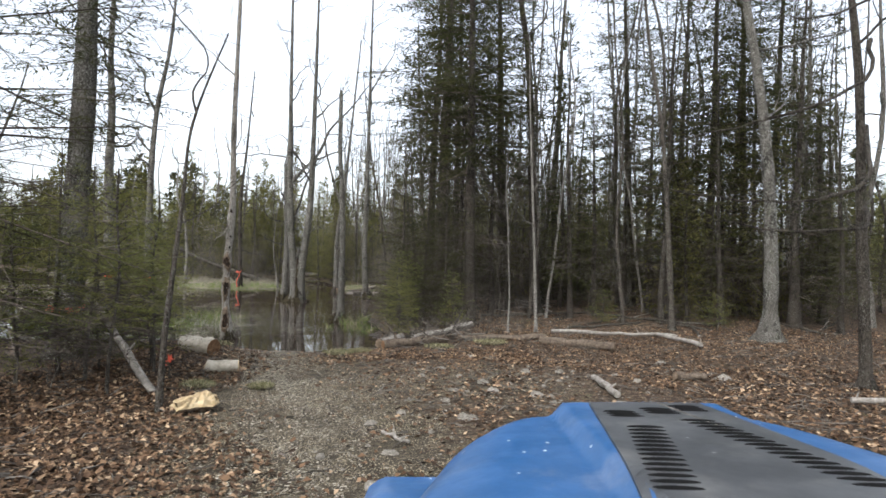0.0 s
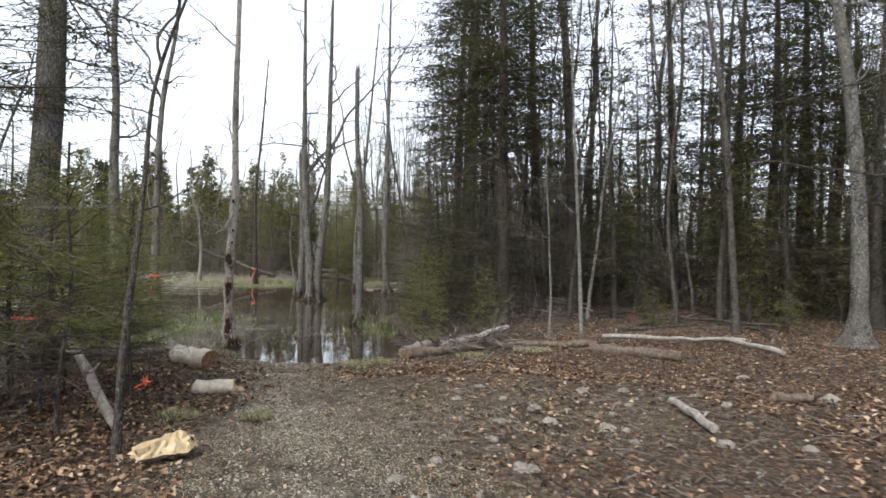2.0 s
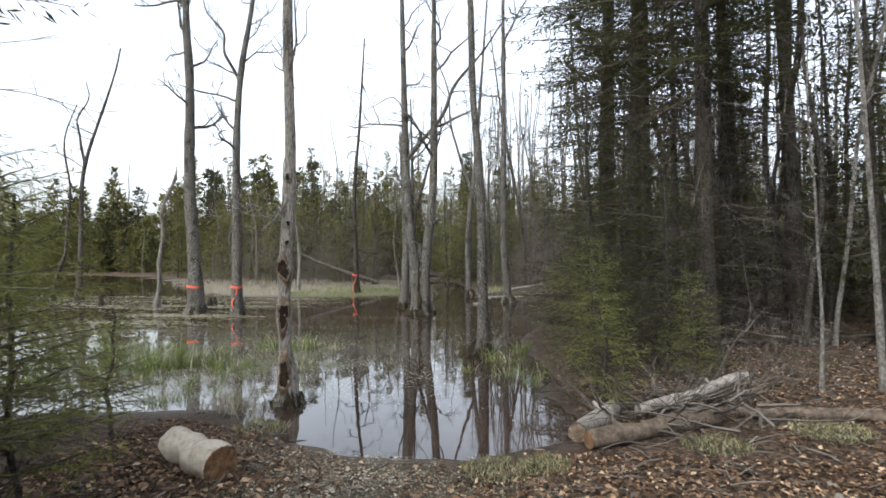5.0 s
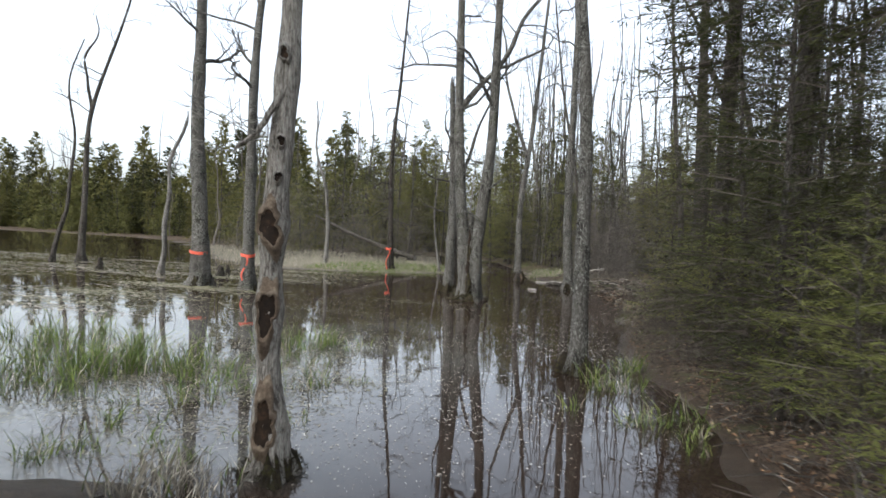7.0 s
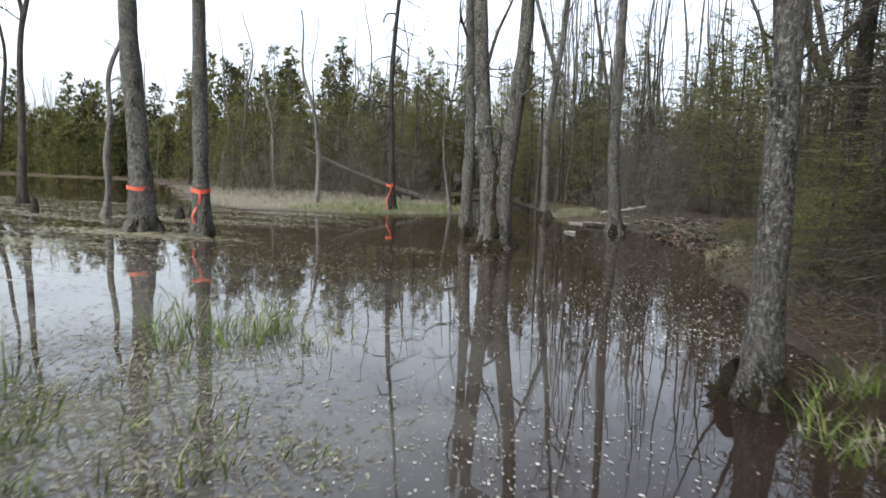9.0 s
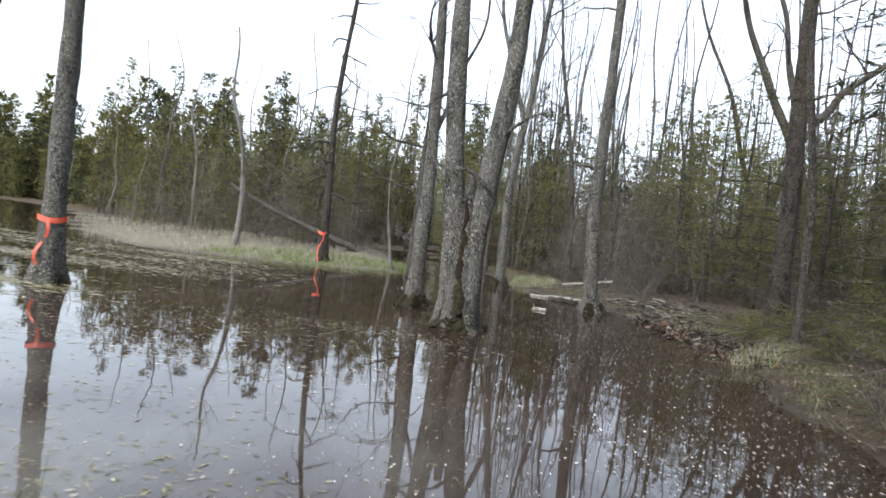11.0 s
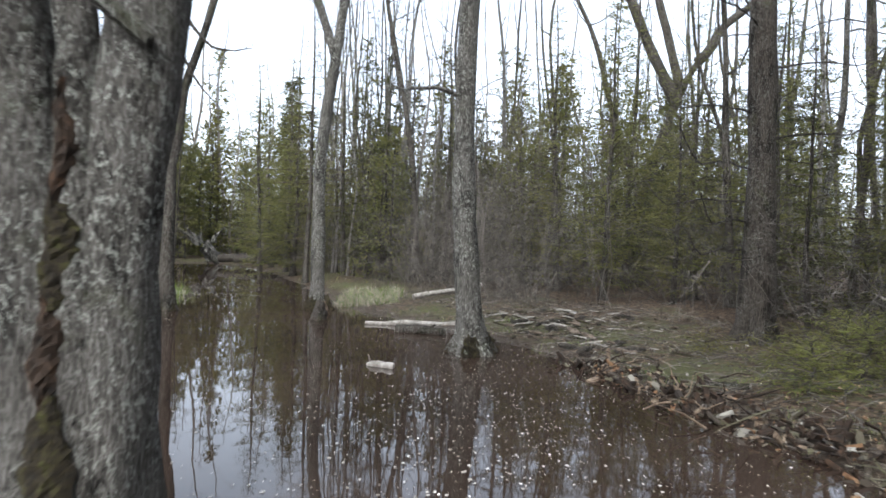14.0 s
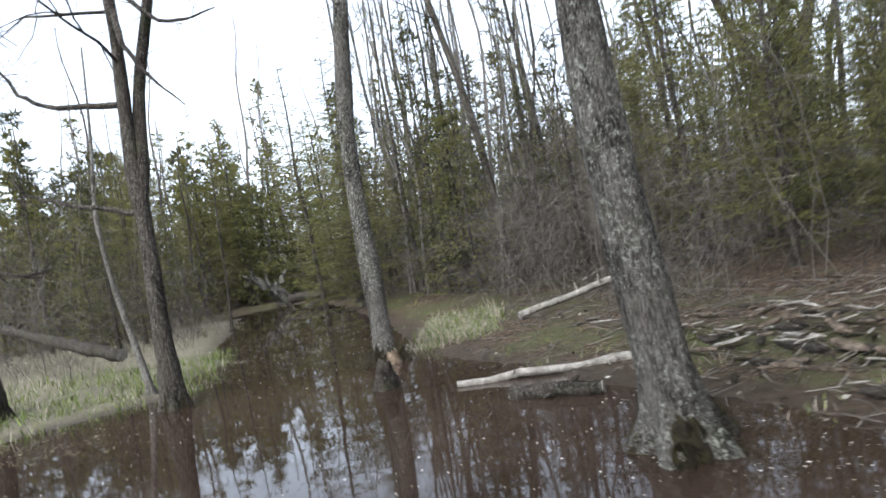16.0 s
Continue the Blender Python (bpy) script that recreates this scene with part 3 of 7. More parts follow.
def grow(geo, rng, start, direction, length, radius, level_, slot=0, up=0.25, spread=0.7, kids=4, twig=True, gnarl=0.25):
    """A limb with its own branches, down to fine twigs."""
    k = 6
    pts, d = [np.array(start, float)], np.array(direction, float)
    step = length / (k - 1)
    for _ in range(k - 1):
        d = unit(d + rng.normal(0, gnarl, 3) + UP * up * 0.3)
        pts.append(pts[-1] + d * step)
    pts = np.array(pts)
    geo.tube(pts, np.linspace(radius, radius * 0.3, k), 6 if radius > 0.04 else (4 if radius > 0.014 else 3), slot)
    if level_ <= 0:
        if twig:
            m = max(3, int(length / 0.17))
            s = rng.random(m) * 0.9 + 0.1
            p = along(pts, s)
            dd = unit(unit(pts[-1] - pts[0])[None] + rng.normal(0, 0.75, (m, 3)) + UP * up)
            ln = length * rng.uniform(0.15, 0.5, m)
            mid = p + dd * ln[:, None] * 0.5
            end = mid + unit(dd + rng.normal(0, 0.35, (m, 3)) + UP * 0.15) * ln[:, None] * 0.5
            rr = max(radius * 0.3, 0.0036)
            geo.slivers(p, mid, rr * 1.15, rr * 0.8, slot)
            geo.slivers(mid, end, rr * 0.8, rr * 0.35, slot)
        return
    for i in range(kids):
        s = rng.uniform(0.25, 0.98)
        p = along(pts, s)
        t = unit(pts[min(int(s * (k - 1)) + 1, k - 1)] - pts[int(s * (k - 1))])
        dd = unit(t + rng.normal(0, spread, 3) + UP * up * 0.5)
        grow(geo, rng, p, dd, length * rng.uniform(0.4, 0.7), radius * (1 - 0.6 * s) * 0.6, level_ - 1, slot, up, spread, kids, twig, gnarl)


def limbs_on(geo, rng, path, r0, r1, n, lo, hi, length, slot=0, level_=2, up=0.3, out=1.0, kids=4, gnarl=0.3):
    for i in range(n):
        s = lo + (hi - lo) * (i + rng.random()) / n
        p = along(path, s)
        a = rng.random() * 6.28
        d = unit(np.array([math.cos(a) * out, math.sin(a) * out, rng.uniform(0.2, 1.0) * up * 2]))
        r = (r0 + (r1 - r0) * s) * rng.uniform(0.25, 0.45)
        grow(geo, rng, p, d, length * rng.uniform(0.6, 1.2) * (1.15 - 0.6 * s), r, level_, slot, up, 0.6, kids, True, gnarl)


def lump(rng, wide, high):
    """A low ragged mound of roots, mud and moss."""
    g = Geo()
    n, k = 44, 9
    ang = np.linspace(0, 2 * np.pi, n, endpoint=False)
    edge = 1 + 0.2 * np.sin(ang * 3 + rng.random() * 6) + 0.16 * np.sin(ang * 5 + rng.random() * 6) + 0.1 * np.sin(ang * 11 + rng.random() * 6)
    rows = []
    for i in range(k):
        f = i / (k - 1)
        rr = wide * (1 - 0.5 * f ** 1.4) * edge * (1 + 0.11 * rng.normal(0, 1, n))
        zz = -0.2 + (high + 0.2) * f + rng.normal(0, 0.03, n) * f + 0.35 * high * f * (edge - 1) * 2
        rows.append(np.stack([np.cos(ang) * rr, np.sin(ang) * rr, zz], 1))
    v = np.array(rows).reshape(-1, 3)
    i, j = np.meshgrid(np.arange(k - 1), np.arange(n), indexing="ij")
    g.add(v, np.stack([i * n + j, i * n + (j + 1) % n, (i + 1) * n + (j + 1) % n, (i + 1) * n + j], -1).reshape(-1, 4))
    m = 420
    a = rng.random(m) * 6.28
    u = rng.random(m)
    p = np.stack([np.cos(a), np.sin(a), a * 0], 1) * (wide * (1.02 - 0.5 * u ** 1.4) * np.interp(a, ang, edge))[:, None] + UP * (high * u)[:, None]
    d = unit(np.stack([np.cos(a), np.sin(a), rng.uniform(-1.0, 1.4, m)], 1) + rng.normal(0, 0.5, (m, 3)))
    g.cards(p - d * 0.02, d, unit(np.cross(d, rng.normal(0, 1, (m, 3)))), rng.uniform(0.02, 0.07, m), rng.uniform(0.005, 0.016, m))
    return g


def bare_tree(name, x, y, r, top, lean=(0, 0), bend=(0, 0), wig=0.06, n=10, lo=0.45, length=2.2, seed=0, mat="bark", label="", forks=(), broken=False,
              level_=2, flare=1.45, sides=18, group="", foot=None, kids=4, up=0.35, shape=None, reach=(), reach_r=0.045, clump=0.0, stems=(), bulge=()):
    """A leafless tree: its trunk, its forks and its crown of branches."""
    rng = np.random.default_rng(seed + 100)
    z = min(level(x, y), 0.6) if foot is None else foot
    ob = thing(name, x, y, z, label, "tree", group)
    path = shaped(shape, top, rng) if shape else trunk_path(rng, top, lean, wig, bend)
    g = Geo()
    r1 = r * (0.5 if broken else 0.22)
    stem(g, rng, path, r, r1, sides, flare, 0.5, rough=0.14, k=(70 if bulge else 40) if sides > 9 else 14, bulge=bulge)
    if broken:
        tip = path[-1]
        m = 14
        a = rng.random(m) * 6.28
        p = tip + np.stack([np.cos(a), np.sin(a), a * 0], 1) * r1 * 0.6 - UP * 0.15
        torn = Geo().sticks(p, p + UP * rng.uniform(0.2, 0.55, m)[:, None] * min(1.0, top) + rng.normal(0, 0.02, (m, 3)), r1 * 0.4, 0.008, 0)
        tagged(part("splintered_top", torn, mat, ob, "splintered wood at the break"), kind="stuff")
    part("trunk", g, mat, ob, smooth=True)
    c = Geo()
    for pts, rad, tall in stems:
        q = shaped(pts, tall, rng)
        t2 = Geo()
        stem(t2, rng, q, rad, rad * 0.22, sides, 1.5, 0.4, rough=0.14)
        part("trunk", t2, mat, ob, smooth=True)
        if tall > 4:
            limbs_on(c, rng, q, rad, rad * 0.3, n, lo, 1.0, length, 0, level_, up, kids=kids)
    for s, dx, dy, dz, ln, rad in forks:
        p = along(path, s)
        q = trunk_path(rng, ln, (dx / dz, dy / dz), max(wig, 0.1) * 1.3, (0, 0), 16) + p
        stem(c, rng, q, rad, rad * 0.25, 10, 1.05, 0.0, rough=0.1, k=20)
        limbs_on(c, rng, q, rad, rad * 0.3, max(3, n // 2), 0.3, 1.0, length * 0.8, 0, level_ - 1, up, kids=kids)
    if n:
        limbs_on(c, rng, path, r, r1, n, lo, 1.0, length, 0, level_, up, kids=kids)
    if c.n:
        part("crown", c, mat, ob, "bare grey branches and fine twigs")
    for pts in reach:
        b = Geo()
        q = along(np.array(pts, float) - np.array([x, y, z]), np.linspace(0, 1, 16))
        q[1:-1] = (q[:-2] + 2 * q[1:-1] + q[2:]) / 4 + rng.normal(0, 0.005 * min(3.0, np.linalg.norm(q[-1] - q[0])), (14, 3))
        b.tube(q, np.linspace(min(r * 0.36, reach_r, 0.012 + 0.025 * np.linalg.norm(q[-1] - q[0])), 0.008, 16), 6)
        limbs_on(b, rng, q, 0.02, 0.01, 9, 0.3, 1.0, 0.7, 0, 1, 0.1, kids=3)
        part("limb", b, mat, ob, "long bare overhanging branch")
    if clump:
        lo_ = lump(rng, r * clump * 0.82, 0.1 + r * 0.7)
        off = np.array([*(shape[0][:2] if shape else (0, 0)), 0.0])
        lo_.v = [v + off for v in lo_.v]
        tagged(part("root_clump", lo_, "moss", ob, "mossy root clump at the waterline"), kind="stuff")
    return ob


def conifer_geo(rng, top, wide, base, nb, twig_step, card, r0, dead=20, droop=0.35, flat=0.5, slots=(0, 1, 2), lean=(0, 0), slim=(0.18, 0.38)):
    """Trunk, boughs and needle sprays of a spruce, fir or cedar, as three sets."""
    tr, wood, leaf = Geo(), Geo(), Geo()
    path = trunk_path(rng, top, lean, 0.03)
    stem(tr, rng, path, r0, 0.012, 10, 1.4, 0.3, k=16)
    P0, P1, R0, R1 = [], [], [], []
    CP, CD, CS, CL, CW = [], [], [], [], []
    for i in range(nb):
        f = (math.floor(i / 5) * 5 + 5 * rng.normal(0.5, 0.18)) / nb
        f = min(max(f, 0.0), 0.99)
        z = base + (top - base) * f
        L = wide * (1 - f) ** 0.75 * rng.uniform(0.55, 1.12) * min(1.0, 0.55 + f * 3) + 0.12
        a = i * 2.39996 + rng.normal(0, 0.4)
        h = np.array([math.cos(a), math.sin(a), 0.0])
        start = along(path, min(z / top, 0.999))
        rise = 0.45 * f - droop * (1 - f) + rng.normal(0, 0.12)
        m1 = start + h * L * 0.5 + UP * L * 0.5 * (rise + 0.1)
        e = m1 + h * L * 0.5 + UP * L * 0.5 * (rise - 0.1 + 0.25 * (1 - f))
        rb = 0.005 + 0.0065 * L
        P0 += [start, m1]
        P1 += [m1, e]
        R0 += [rb, rb * 0.6]
        R1 += [rb * 0.6, rb * 0.25]
        ns = max(3, int(L / twig_step))
        s = np.linspace(0.12, 1.0, ns) + rng.normal(0, 0.02, ns)
        pts = np.where(s[:, None] < 0.5, start + (m1 - start) * s[:, None] * 2, m1 + (e - m1) * (s[:, None] * 2 - 1))
        side = np.cross(h, UP)
        for sg in (-1, 1):
            ln = (0.42 * L * (1.05 - s) + 0.1) * rng.uniform(0.5, 1.1, ns)
            d = unit(h * 0.65 + sg * side * 0.8 + rng.normal(0, 0.18, (ns, 3)) + UP * rng.normal(-0.12, 0.12, (ns, 1)))
            kk = np.maximum(1, (ln / (card * 0.62)).astype(int))
            for j in range(int(kk.max())):
                ok = kk > j
                u = (j + 0.2) / np.maximum(kk, 1)
                q = pts[ok] + d[ok] * (ln * u)[ok][:, None]
                CP.append(q)
                n_ = ok.sum()
                CD.append(unit(d[ok] + rng.normal(0, 0.35, (n_, 3))))
                CS.append(unit(np.cross(d[ok], UP + rng.normal(0, flat, (n_, 3)))))
                CL.append(card * rng.uniform(0.9, 1.9, n_))
                CW.append(card * rng.uniform(*slim, n_))
    wood.sticks(np.array(P0), np.array(P1), np.array(R0), np.array(R1))
    if dead:
        a, f = rng.random(dead) * 6.28, rng.random(dead)
        z = 0.5 + (base + 0.25 * (top - base) - 0.5) * f
        p = along(path, z / top)
        h = np.stack([np.cos(a), np.sin(a), rng.uniform(-0.4, 0.25, dead)], 1)
        L = wide * rng.uniform(0.3, 0.85, dead)
        e = p + h * L[:, None]
        mid = (p + e) / 2 + UP * (0.06 * L)[:, None] + rng.normal(0, 0.04, (dead, 3))
        wood.sticks(p, mid, 0.0075, 0.005)
        wood.sticks(mid, e, 0.005, 0.0018)
        for _ in range(9):
            u = rng.uniform(0.25, 1, dead)
            q = np.where(u[:, None] < 0.5, p + (mid - p) * u[:, None] * 2, mid + (e - mid) * (u[:, None] * 2 - 1))
            wood.slivers(q, q + unit(h * 0.8 + rng.normal(0, 0.7, (dead, 3)) - UP * 0.25) * (L * rng.uniform(0.15, 0.45, dead))[:, None], 0.0038, 0.0014)
    leaf.cards(np.concatenate(CP), np.concatenate(CD), np.concatenate(CS), np.concatenate(CL), np.concatenate(CW))
    return tr, wood, leaf


def bushy_geo(rng, top, wide, base, nb, per, card, slim, r0=0.1, fall=0.8, dead=14):
    """A dense conifer seen from afar: trunk, dead twigs and many sprays gathered in boughs."""
    tr, wood, leaf = Geo(), Geo(), Geo()
    path = trunk_path(rng, top, (0, 0), 0.05)
    stem(tr, rng, path, r0, 0.012, 6, 1.2, 0.3, k=8)
    f = np.sort(rng.random(nb) ** 1.1)
    z = base + (top - base) * f
    L = wide * (1 - f) ** fall * np.minimum(1, 0.6 + 2.5 * f) * rng.uniform(0.5, 1.15, nb) + 0.1
    a = rng.random(nb) * 6.28
    h = np.stack([np.cos(a), np.sin(a), rng.normal(0.0, 0.12, nb) + 0.35 * f - 0.12], 1)
    ax = along(path, np.minimum(z / top, 0.999))
    s = rng.random((nb, per)) ** 0.75
    p = ax[:, None] + h[:, None] * (L[:, None] * s)[..., None] - UP * (0.16 * L[:, None] * s * s)[..., None] + rng.normal(0, 1, (nb, per, 3)) * (0.13 * L * np.ones(nb))[:, None, None] * np.array([1, 1, 0.45])
    p = p.reshape(-1, 3)
    d = unit(np.repeat(h, per, 0) + rng.normal(0, 0.55, p.shape) + UP * rng.normal(-0.1, 0.25, (len(p), 1)))
    leaf.cards(p, d, unit(np.cross(d, UP + rng.normal(0, 0.8, p.shape))), card * rng.uniform(0.7, 1.6, len(p)), card * rng.uniform(*slim, len(p)))
    m = int(110 * min(2.4, max(1.0, 0.42 / card)))
    shrink = min(1.0, card / 0.4) ** 1.9
    fz = rng.random(m) ** 1.2
    q = along(path, np.minimum((base + (top - base) * fz) / top, 0.999))
    wd = wide * (1 - fz) ** fall * np.minimum(1, 0.6 + 2.5 * fz) * 0.42
    q = q + np.stack([rng.normal(0, 1, m) * wd, rng.normal(0, 1, m) * wd, rng.normal(0, 0.1, m)], 1)
    dd = unit(rng.normal(0, 1, (m, 3)) * np.array([1, 1, 0.5]))
    leaf.cards(q - dd * 0.25, dd, unit(np.cross(dd, rng.normal(0, 1, (m, 3)))), (0.35 + 0.5 * wd) * shrink * rng.uniform(0.7, 1.2, m), (0.16 + 0.22 * wd) * shrink * rng.uniform(0.7, 1.2, m))
    wood.slivers(ax, ax + h * L[:, None] * 0.8, 0.012, 0.004)
    if dead:
        zz = rng.uniform(0.3, base + 0.3 * (top - base), dead)
        q = along(path, zz / top)
        b = rng.random(dead) * 6.28
        e = q + np.stack([np.cos(b), np.sin(b), rng.uniform(-0.4, 0.3, dead)], 1) * (wide * rng.uniform(0.4, 0.9, dead))[:, None]
        wood.slivers(q, e, 0.011, 0.003)
        for _ in range(3):
            u = q + (e - q) * rng.uniform(0.3, 1, dead)[:, None]
            wood.slivers(u, u + rng.normal(0, 0.25, (dead, 3)), 0.004, 0.002)
    return tr, wood, leaf


def bushy(name, rng, label, leafmat="needle", barkmat="bark_dark", **k):
    ob = thing(name, 0, 0, 0, label, "tree")
    tr, wood, leaf = bushy_geo(rng, **k)
    part("trunk", tr, barkmat, ob, smooth=True)
    tagged(part("dead_wood", wood, "twig_dark", ob, "thin dead grey twigs"), kind="stuff")
    tagged(part("foliage", leaf, leafmat, ob, "needled green sprays"), kind="stuff")
    return ob


def conifer(name, rng, label, leafmat="needle", barkmat="bark_dark", **k):
    ob = thing(name, 0, 0, 0, label, "tree")
    tr, wood, leaf = conifer_geo(rng, **k)
    part("trunk", tr, barkmat, ob, smooth=True)
    tagged(part("dead_wood", wood, "twig_dark", ob, "thin dead grey twigs"), kind="stuff")
    tagged(part("foliage", leaf, leafmat, ob, "needled green sprays"), kind="stuff")
    return ob


def clear_of_walk(x, y, gap):
    return to_line(np.array([x]), np.array([y]), WAY)[0] > gap


R = np.random.default_rng(11)
# hardwoods that stand in and beside the water
bare_tree("flagged_swamp_tree", -14.3, 25.2, 0.25, 17, wig=0.1, n=13, lo=0.36, length=2.6, seed=1, label="tall bare grey tree in water with orange tape", foot=0, clump=1.9,
          shape=((0.03, 0.03, 0), (0, 0, 1.7), (-0.1, -0.08, 3.6), (-0.14, -0.11, 5), (-0.08, -0.05, 8), (-0.22, -0.16, 10.1), (-0.18, -0.1, 12)),
          forks=((0.62, -0.75, -0.2, 1.0, 3.6, 0.07),))
bare_tree("flagged_swamp_tree", -12.6, 25.1, 0.18, 15, n=13, lo=0.33, length=2.2, seed=2, label="crooked bare grey tree in water with hanging orange tape", foot=0, clump=1.9,
          shape=((0.02, 0.01, 0), (0.03, 0.02, 3.5), (0.03, 0.02, 5.8), (0.16, 0.1, 8.3), (0.49, 0.33, 10.3), (0.65, 0.4, 12.5)), forks=((0.52, -0.55, -0.1, 1.2, 3.2, 0.06),))
hole = bare_tree("hollow_snag", -4.25, 14.22, 0.1, 11.5, n=6, lo=0.25, length=1.5, seed=3, mat="bark_scaly", reach=(((-4.15, 14.2, 2.75), (-4.25, 14.10, 2.50), (-4.31, 14.10, 2.40), (-4.45, 14.10, 2.35), (-4.50, 14.10, 2.29)),), label="pale knotty half-dead trunk with rotted holes in shallow water", flare=1.7, foot=-0.02, sides=22, level_=1,
                 shape=((0.05, 0.04, 0), (0, 0, 0.8), (-0.01, 0, 1.5), (0.03, 0.02, 2.1), (0.1, 0.06, 3.2), (0.06, 0.03, 4.8), (0.1, 0.05, 7)), clump=3.0, bulge=((0.42, 0.4), (1.2, 0.3), (1.8, 0.38), (2.9, 0.2), (0.8, -0.1), (1.5, -0.12)))
bare_tree("twin_trunk_tree", -6.6, 26.6, 0.178, 14, n=8, lo=0.3, length=2.6, seed=4, reach=(((-6.93, 26.50, 3.5), (-7.22, 26.40, 3.37), (-7.35, 26.40, 3.25), (-7.49, 26.40, 3.22)), ((-6.18, 26.60, 2.95), (-5.81, 26.35, 3.17), (-5.68, 26.35, 3.22), (-5.60, 26.35, 3.25)), ((-6.28, 26.50, 2.1), (-6.61, 26.30, 2.37), (-6.93, 26.30, 2.33), (-7.13, 26.30, 2.43), (-7.21, 26.30, 2.48)), ((-6.18, 26.70, 5.7), (-7.00, 26.80, 6.44), (-7.33, 26.80, 7.08), (-7.65, 26.80, 7.33), (-8.53, 26.80, 6.95)),), label="large grey twin-trunked tree with lichen in dark water",
          shape=((-0.07, 0, 0), (-0.1, -0.02, 0.6), (-0.15, -0.04, 1.3), (-0.24, -0.06, 2.0), (-0.36, -0.1, 3.4), (-0.42, -0.12, 4.8), (-0.5, -0.1, 9)),
          stems=((((0.1, 0.03, 0), (0.1, 0.03, 0.6), (0.13, 0.05, 1.3), (0.2, 0.06, 2.0), (0.28, 0.07, 2.6), (0.38, 0.1, 3.3), (0.46, 0.12, 4.4), (0.5, 0.13, 7.5)), 0.188, 13.5), (((0.0, 0.02, 0), (-0.01, 0.01, 1.0), (-0.01, 0.0, 1.7), (0.0, 0.0, 2.3)), 0.265, 2.35)),
          forks=((0.36, 0.9, 0.1, 1.2, 4.5, 0.09),), foot=0, flare=1.75, sides=28, clump=3.3)
bare_tree("broken_swamp_tree", -7.85, 28.5, 0.15, 6.2, n=4, lo=0.5, length=1.8, seed=5, label="broken-topped grey trunk standing in dark water", broken=True, foot=0, level_=1, clump=2.9,
          shape=((0, 0, 0), (0.02, 0, 1.2), (0.05, 0.02, 2.3), (0.0, 0, 4.2), (-0.1, 0, 6.2)))
bare_tree("barkless_snag", -2.72, 18.85, 0.11, 6.9, n=0, seed=6, label="dead straight snag with peeled bark and snapped top", broken=True, foot=0, flare=1.6, sides=22, clump=3.0,
          shape=((0.06, 0.01, 0), (0.06, 0, 1.0), (0.05, 0, 3.0), (-0.02, 0, 4.2), (-0.1, 0, 5.0), (-0.12, 0, 6.9)))
bare_tree("waterside_tree", -4.84, 32.0, 0.16, 16, n=9, lo=0.4, length=2.8, seed=7, reach=(((-4.89, 32.05, 3.2), (-5.28, 31.9, 3.28), (-5.6, 31.9, 3.25), (-5.85, 31.9, 3.24)),), label="straight grey tree with lichen at the water's edge", foot=0, flare=1.9, sides=26, clump=2.5,
          shape=((0.12, 0, 0), (0.02, 0.02, 1.0), (-0.06, 0.05, 2.1), (-0.06, 0.08, 3.3), (-0.02, 0.1, 4.6), (0.0, 0.1, 8)), forks=((0.6, 0.6, 0.3, 1.8, 4, 0.06),))
bare_tree("furrowed_bank_tree", -0.78, 32.9, 0.22, 18, n=9, lo=0.42, length=3.2, seed=8, mat="bark_dark", label="thick dark furrowed trunk on the mossy bank", sides=22,
          reach=tuple(((-0.78, 32.9, z), (-0.78 + 0.45 * c * L, 32.9 + 0.45 * d * L, z + 0.05), (-0.78 + 0.8 * c * L, 32.9 + 0.8 * d * L, z - 0.06), (-0.78 + c * L, 32.9 + d * L, z + 0.2 * L))
                      for z, c, d, L in ((1.35, -0.9, -0.44, 1.3), (1.75, -0.75, -0.66, 1.6), (2.05, -0.98, 0.2, 1.5), (2.5, -0.8, -0.6, 1.9), (2.9, 0.6, -0.8, 1.5), (3.3, -0.95, -0.3, 1.7), (3.9, 0.9, -0.4, 1.6), (4.5, -0.7, -0.7, 1.8))), reach_r=0.016,
          shape=((0.04, -0.03, 0), (0.07, -0.03, 1.7), (0.05, -0.02, 3.6), (0.0, 0, 5.3), (-0.05, 0, 9)))
bare_tree("bank_tree", -1.3, 29.1, 0.085, 13, n=8, lo=0.35, length=1.8, seed=9, mat="bark_mid", label="slender crooked dark tree on the bank",
          shape=((0, 0, 0), (0, 0, 1.1), (-0.02, 0.01, 2.6), (-0.14, 0.08, 3.5), (-0.25, 0.16, 4.3), (-0.5, 0.2, 8)))
bare_tree("forked_tree", 1.2, 43.5, 0.34, 7.0, n=0, length=3.2, seed=10, mat="bark_mid", label="big dark tree forking low into several heavy limbs",
          shape=((-0.41, 0.14, 0), (-0.08, 0, 3.3), (0.34, -0.12, 4.6), (0.73, -0.25, 5.9), (1.2, -0.4, 6.8), (1.3, -0.4, 7.0)),
          forks=((0.8, -0.62, 0, 1.4, 9.0, 0.19), (0.97, 0.95, -0.3, 1.0, 3.6, 0.17), (0.85, -0.3, 0.2, 1.2, 9.0, 0.16), (0.35, -0.7, 0.3, 2.2, 11.0, 0.13)))
